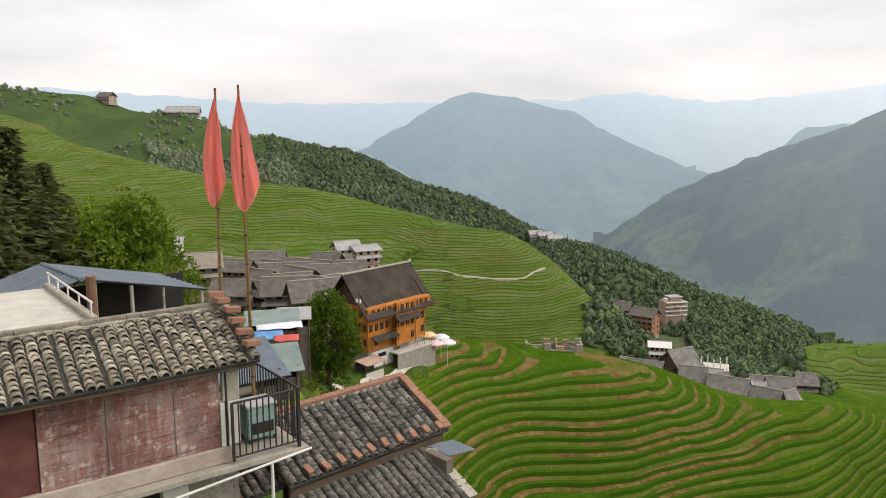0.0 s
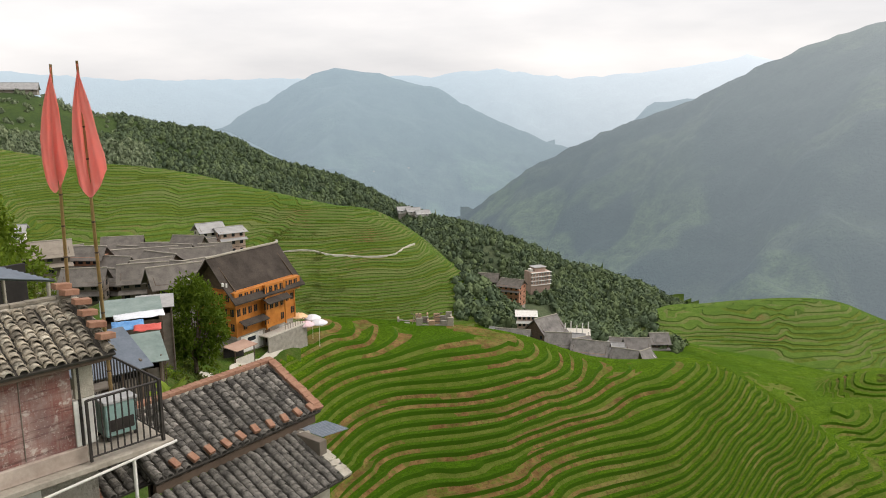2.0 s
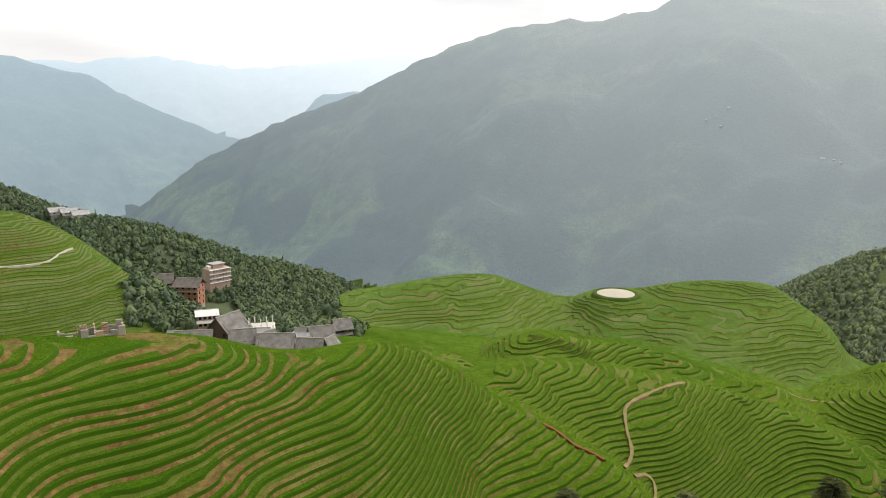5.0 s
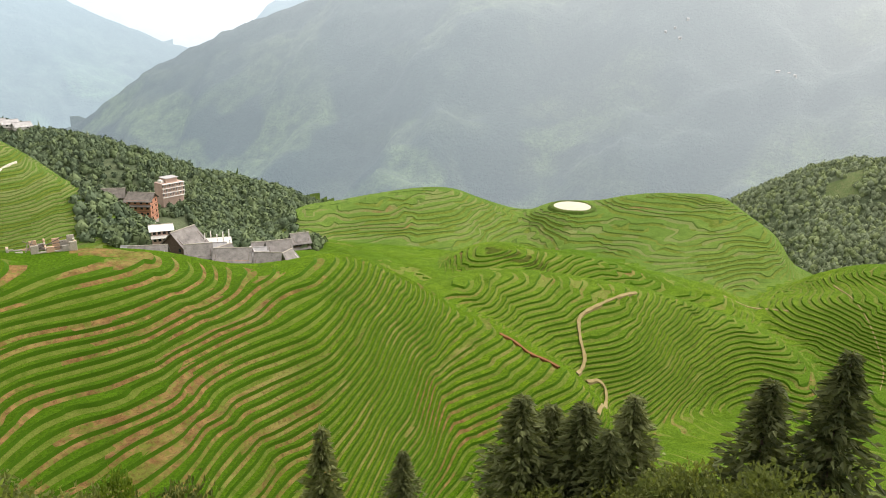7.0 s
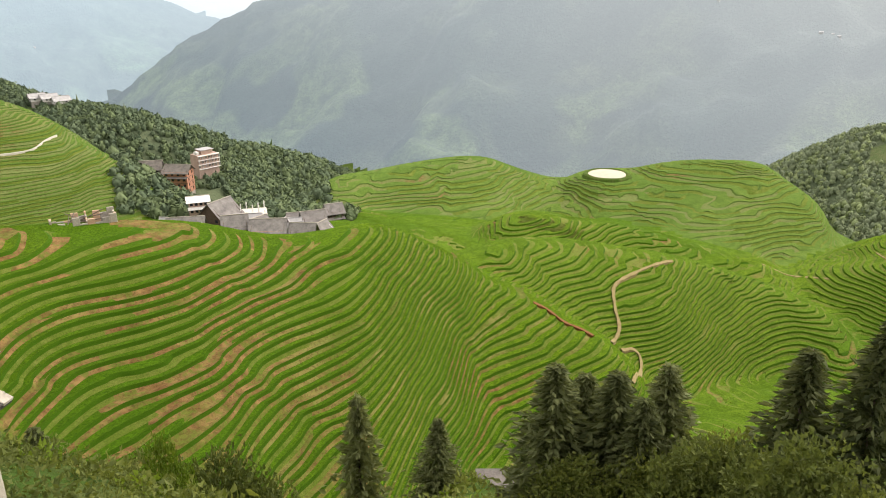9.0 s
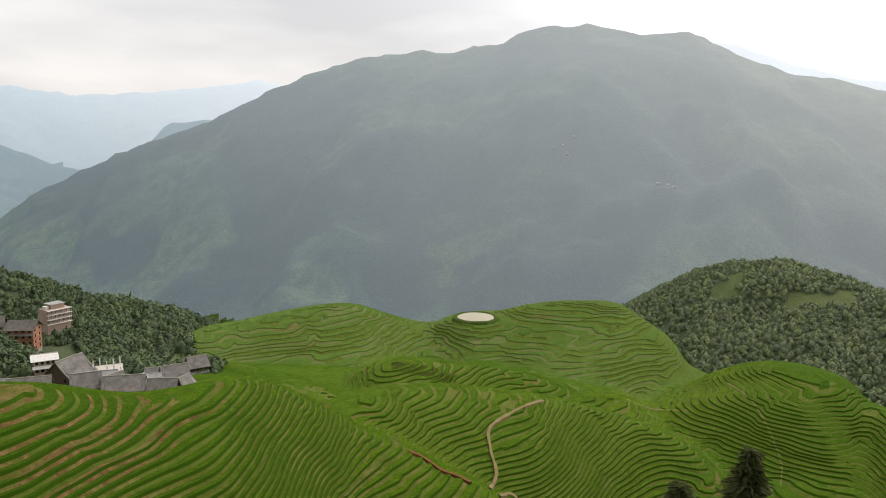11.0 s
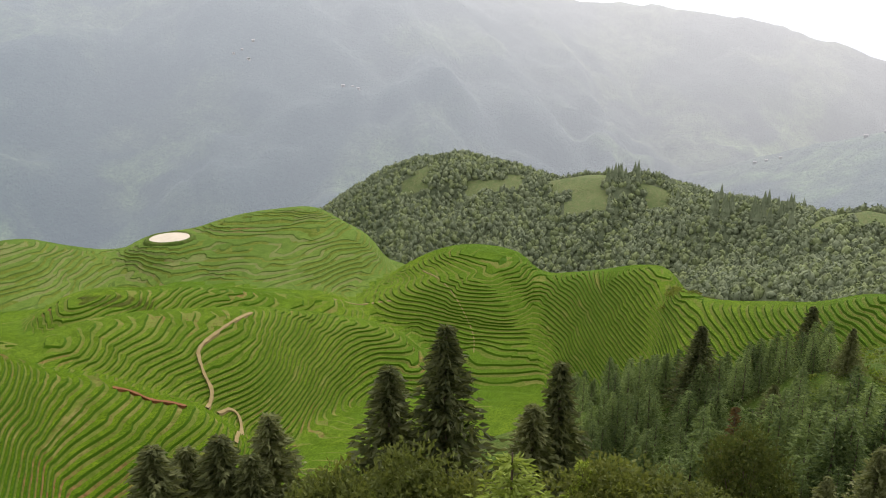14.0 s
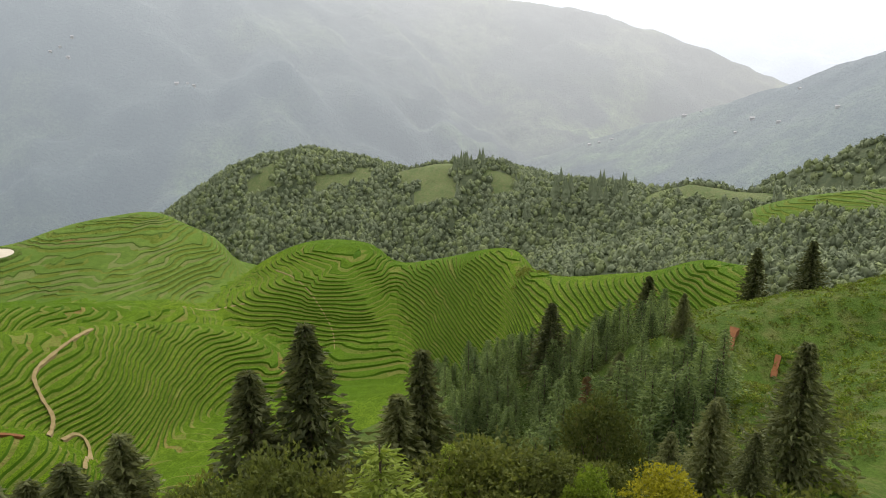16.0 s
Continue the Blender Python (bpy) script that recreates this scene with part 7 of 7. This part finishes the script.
for s in (0.05, L - 0.05):
    bm = bmesh.new()
    v = [bm.verts.new(p) for p in ((s, -0.2, Z1 - 0.1), (s, W + 0.2, Z1 - 0.1), (s, W / 2, Z1 + 4.8))]
    w = [bm.verts.new(q.co + Vector((0.12 if s < 1 else -0.12, 0, 0))) for q in v]
    bm.faces.new(v)
    bm.faces.new(list(reversed(w)))
    for i in range(3):
        bm.faces.new((v[i], v[(i + 1) % 3], w[(i + 1) % 3], w[i]))
    bmesh.ops.recalc_face_normals(bm, faces=bm.faces)
    part("gable_wall", bm, WOOD_DARK, inn)
for x, y in ((-1.3, 0.4), (-1.3, 1.2), (-1.3, W - 0.3), (L + 1.2, W / 2)):
    part("white_finial", block((x - 0.15, y - 0.15, Z1 + 0.3 + (4.6 if x > 1 else 0.6)), (x + 0.15, y + 0.15, Z1 + 0.9 + (4.6 if x > 1 else 0.6)), 0.04), WHITEWASH, inn)
part("door", block((6.5, 0.12, -38.6), (7.6, 0.19, -36.5), 0.02), WOOD_DARK, inn)
part("window", block((2.4, 0.12, -37.4), (4.2, 0.19, -36.7), 0.02), DARK_GLASS, inn)
part("plaster_panel", block((1.0, 0.16, -38.9), (5.9, 0.197, -36.3), 0.01), WHITEWASH, inn, "whitewashed ground-floor panel")
part("notice", block((9.8, 0.10, -37.9), (11.0, 0.19, -36.6), 0.01), ROOF_PALE, inn, "pale notice board")
bm = bmesh.new()
rod(bm, (9.5, -1.6, -36.0), (L + 0.8, -1.6, -36.0), 0.05, 6)
for i in range(9):
    rod(bm, (9.5 + i * 0.63, -1.6, -37.0), (9.5 + i * 0.63, -1.6, -36.0), 0.04, 6)
part("veranda_rail", bm, WOOD_GREY, inn)
part("veranda_floor", block((5.0, -1.9, -37.2), (L + 1.0, 0.195, -37.0), 0.03), CONCRETE, inn)
part("veranda_wall", block((5.0, -1.85, -42.0), (L + 0.9, -1.6, -37.203), 0.03), STONE_WALL, inn, "stone retaining wall")

stall = thing("lean_to_stall", "low stall with pinkish roof sheet against the stone wall", "shed", at=OH @ Matrix.Translation((-1.4, -1.5, -39.2)))
part("roof", box(bmesh.new(), (-2.2, -1.6, 2.55), (2.4, 1.4, 2.67), Matrix.Rotation(0.10, 4, "X"), 0.02), m_two("pinkish_sheet", (0.36, 0.22, 0.16), (0.48, 0.33, 0.25), 0.8), stall)
for sx in (-2.0, 2.1):
    for sy in (-1.3, 1.1):
        part("post", block((sx - 0.07, sy - 0.07, -2.5), (sx + 0.07, sy + 0.07, 2.5), 0.01), WOOD_DARK, stall)
part("counter", block((-2.0, -1.3, -2.5), (2.1, -1.1, 1.0), 0.02), CONCRETE, stall)
part("back", block((-2.0, 1.0, -2.5), (2.1, 1.08, 2.4), 0.01), SHADE, stall)


def umbrella(b, d, z, r, mat, label):
    x, y = spot(b, d)
    u = thing("umbrella", label, "umbrella", "umbrellas beside the orange house", Matrix.Translation((x, y, z)))
    bm = bmesh.new()
    hub = bm.verts.new((0, 0, 0.55))
    rings = [[bm.verts.new((q * r * math.cos(i * math.pi / 8), q * r * math.sin(i * math.pi / 8), h - (0.05 if i % 2 else 0))) for i in range(16)] for q, h in ((0.35, 0.46), (0.7, 0.27), (1.0, 0.0), (1.02, -0.18))]
    for i in range(16):
        bm.faces.new((hub, rings[0][i], rings[0][(i + 1) % 16]))
        for a, c in zip(rings[:-1], rings[1:]):
            bm.faces.new((a[i], c[i], c[(i + 1) % 16], a[(i + 1) % 16]))
    bmesh.ops.recalc_face_normals(bm, faces=bm.faces)
    part("canopy", bm, mat, u)
    foot = float(ground_z(x, y)) - z - 0.2
    part("pole", rod(bmesh.new(), (0, 0, foot), (0, 0, 0.6), 0.035, 8), WHITEWASH, u)


CLOTH_WHITE = m_two("pale_canvas", (0.62, 0.60, 0.62), (0.78, 0.76, 0.78), 0.8, 0.8, 0.1, 0.01)
CLOTH_PINK = m_two("pink_canvas", (0.66, 0.44, 0.46), (0.80, 0.60, 0.62), 0.8, 0.8, 0.1, 0.01)
CLOTH_ORANGE = m_two("peach_canvas", (0.70, 0.40, 0.20), (0.86, 0.58, 0.34), 0.8, 0.8, 0.1, 0.01)
umbrella(-1.15, 132, -36.4, 1.5, CLOTH_ORANGE, "open peach-coloured sun umbrella")
umbrella(-0.15, 133, -37.1, 1.5, CLOTH_WHITE, "open white sun umbrella")
umbrella(-0.65, 130, -37.4, 1.5, CLOTH_PINK, "open pale pink sun umbrella")
umbrella(0.35, 131, -37.5, 1.5, CLOTH_WHITE, "open white sun umbrella")

# the round tree before the orange house, and small growth round it
oak = plant("round_tree", "large round dark green tree before the orange house", "tree", *broadleaf(41, 12.0, 4.4, 20, 6000, LEAF_BRIGHT, 0.46, 0.18))
stand(oak, -8.85, 104, -21.6, 12.0, 0.6, 0.92)
for o in (*oak.children_recursive, oak):
    bpy.data.objects.remove(o)

# ---- sheds, tarpaulins and clutter on the slope between ----
def shed_at(label, b, d, heading, size, z, wall, roof, name="shed", tilt=0.18):
    x, y = spot(b, d)
    s = thing(name, label, "shed", "", Matrix.Translation((x, y, z)) @ Matrix.Rotation(radians(heading), 4, "Z"))
    l, w, h = size
    g = float(ground_z(x, y)) - z - 2.0
    part("roof", box(bmesh.new(), (-l / 2 - 0.3, -w / 2 - 0.4, 0), (l / 2 + 0.3, w / 2 + 0.4, 0.07), Matrix.Rotation(tilt, 4, "X"), 0.01), roof, s)
    part("wall", block((-l / 2, w / 2 - 0.1, g), (l / 2, w / 2, 0.0), 0.01), wall, s)
    part("side_wall", block((-l / 2, -w / 2 + 0.1, g), (-l / 2 + 0.1, w / 2 - 0.103, -0.25), 0.01), wall, s)
    part("side_wall", block((l / 2 - 0.1, -w / 2 + 0.1, g), (l / 2, w / 2 - 0.103, -0.25), 0.01), wall, s)
    for i in range(4):
        x0 = -l / 2 + 0.15 + i * (l - 0.3) / 3
        part("post", block((x0 - 0.06, -w / 2, g), (x0 + 0.06, -w / 2 + 0.12, -0.45), 0.01), WOOD_DARK, s)
    part("front_panel", block((-l / 2, -w / 2 + 0.12, g), (l / 2, -w / 2 + 0.17, -h * 0.55), 0.01), wall, s)
    return s


GREEN_SHEET = m_two("faded_green_sheet", (0.14, 0.19, 0.17), (0.25, 0.30, 0.27), 0.7, 0.6, 0.2, 0.01)
BLUE_TARP = m_two("blue_tarpaulin", (0.05, 0.18, 0.42), (0.16, 0.34, 0.58), 1.0, 0.5, 0.6, 0.05)
RED_TARP = m_two("red_tarpaulin", (0.45, 0.05, 0.04), (0.62, 0.13, 0.10), 1.0, 0.5, 0.6, 0.05)
WHITE_TARP = m_two("white_tarpaulin", (0.58, 0.60, 0.63), (0.74, 0.76, 0.78), 1.0, 0.5, 0.6, 0.05)
shed_at("old timber shed with faded green sheet roof", -13.0, 92, 14, (6.0, 3.8, 2.4), -22.6, WOOD_DARK, GREEN_SHEET)
shed_at("timber shed with grey sheet roof", -11.4, 100, 10, (4.0, 3.4, 2.4), -24.2, WOOD_GREY, ROOF_PALE)
shed_at("small shed with blue-grey metal roof", -15.2, 34, 35, (2.6, 2.4, 1.8), -10.3, WOOD_GREY, ZINC, "metal_shed", 0.35)
shed_at("small shed with faded green roof", -12.9, 46, 20, (2.6, 2.0, 1.8), -13.9, WOOD_GREY, GREEN_SHEET, "green_shed", 0.4)


def tarp(label, b, d, z, heading, size, mat, seed):
    x, y = spot(b, d)
    rng = random.Random(seed)
    t = thing("tarpaulin", label, "tarpaulin", "", Matrix.Translation((x, y, z)) @ Matrix.Rotation(radians(heading), 4, "Z"))
    bm = bmesh.new()
    sheet(bm, 6, 9, lambda i, j: Vector((size[0] * (j / 8 - 0.5), size[1] * (i / 5 - 0.5), 0.35 * i / 5 + rng.uniform(-0.06, 0.06))), 0.015)
    part("sheet", bm, mat, t, "", True)
    for sx in (-0.45, 0.45):
        part("post", rod(bmesh.new(), (sx * size[0], 0, float(ground_z(x, y)) - z - 0.5), (sx * size[0], 0, 0.12), 0.04, 6), WOOD_DARK, t)


tarp("crumpled blue tarpaulin over a shelter", -13.3, 74, -20.1, 15, (2.8, 1.9), BLUE_TARP, 1)
tarp("crumpled red tarpaulin beside a blue one", -12.0, 73, -20.2, 10, (2.4, 1.0), RED_TARP, 2)
tarp("white tarpaulin strip over a shelter", -12.5, 77, -20.0, 18, (4.6, 1.0), WHITE_TARP, 3)
hung = thing("hung_tarpaulin", "blue and white tarpaulin hung over a line between poles", "tarpaulin", at=Matrix.Translation((*spot(-8.1, 84), float(ground_z(*spot(-8.1, 84))))) @ Matrix.Rotation(radians(25), 4, "Z"))
bm = bmesh.new()
sheet(bm, 9, 13, lambda i, j: Vector((1.8 * (j / 12 - 0.5), 0.10 * math.sin(j * 1.3) + 0.05 * math.sin(i + j * 2.1), 0.15 + 2.15 * i / 8 - 0.12 * math.sin(math.pi * j / 12))), 0.015)
part("cloth", bm, m_two("blue_white_tarpaulin", (0.16, 0.30, 0.46), (0.62, 0.66, 0.70), 1.6, 0.6, 0.5, 0.03), hung, "", True)
for sx in (-0.95, 0.95):
    part("post", rod(bmesh.new(), (sx, 0, -0.6), (sx, 0, 2.5), 0.045, 6), WOOD_DARK, hung)
part("line", rod(bmesh.new(), (-0.95, 0, 2.35), (0.95, 0, 2.35), 0.012, 5), WOOD_GREY, hung)
fence = thing("plank_fence", "leaning fence of weathered upright planks", "fence", at=Matrix.Translation((*spot(-9.7, 72), float(ground_z(*spot(-9.7, 72))))) @ Matrix.Rotation(radians(8), 4, "Z"))
rng = random.Random(3)
for i in range(14):
    part("plank", box(bmesh.new(), (i * 0.24, 0, -0.8), (i * 0.24 + 0.17, 0.04, 1.3 + rng.uniform(-0.3, 0.3)), Matrix.Rotation(rng.uniform(-0.07, 0.07), 4, "Y"), 0.004), WOOD_GREY, fence)
part("cross_rail", block((-0.1, 0.042, 0.5), (3.5, 0.09, 0.6), 0.004), WOOD_DARK, fence)
stack = thing("white_tank", "white upright water tank on a stand", "tank", at=Matrix.Translation((*spot(-9.3, 78), float(ground_z(*spot(-9.3, 78))))))
part("tank", rod(bmesh.new(), (0, 0, 0.9), (0, 0, 2.7), 0.45, 16), WHITE_TARP, stack)
part("stand", block((-0.5, -0.5, -1.0), (0.5, 0.5, 0.897), 0.02), CONCRETE, stack)

# a banana plant by the balcony
def banana(b, d, top):
    x, y = spot(b, d)
    g = float(ground_z(x, y))
    t = thing("banana_plant", "banana plant with broad bright green leaves", "plant", at=Matrix.Translation((x, y, g)))
    h = top - g
    part("stem", rod(bmesh.new(), (0, 0, -0.3), (0, 0, h * 0.7), 0.16, 10, 0.08), LEAF_BRIGHT, t)
    for i in range(9):
        a, up = i * 2.4, 0.9 - 0.07 * i
        bm = bmesh.new()
        lean = 0.25 + 0.09 * i

        def leaf(k, j):
            s = k / 7
            w = 0.32 * math.sin(math.pi * min(1, s * 0.92 + 0.06)) * (j - 1)
            out = s * 1.5 * (0.35 + lean)
            z = h * 0.68 + 1.3 * up * s - 1.1 * lean * s * s - 0.12 * abs(j - 1)
            return Vector((math.cos(a) * out - math.sin(a) * w, math.sin(a) * out + math.cos(a) * w, z))

        sheet(bm, 8, 3, leaf, 0.012)
        part("leaf", bm, LEAF_BRIGHT, t)


banana(-10.9, 40, -12.6)
banana(-10.2, 44, -15.2)

# a small roof among the near trees
hut = thing("hillside_hut", "small hut with old grey sheet roof among trees", "shed", at=Matrix.Translation((*spot(40.3, 66), -49.6)) @ Matrix.Rotation(radians(-35), 4, "Z"))
part("roof", box(bmesh.new(), (-2.6, -1.6, 0), (2.6, 1.6, 0.08), Matrix.Rotation(0.2, 4, "X"), 0.02), ROOF_FAR, hut)
part("wall", block((-2.3, -1.3, -9.0), (2.3, 1.3, -0.30), 0.02), WOOD_DARK, hut)
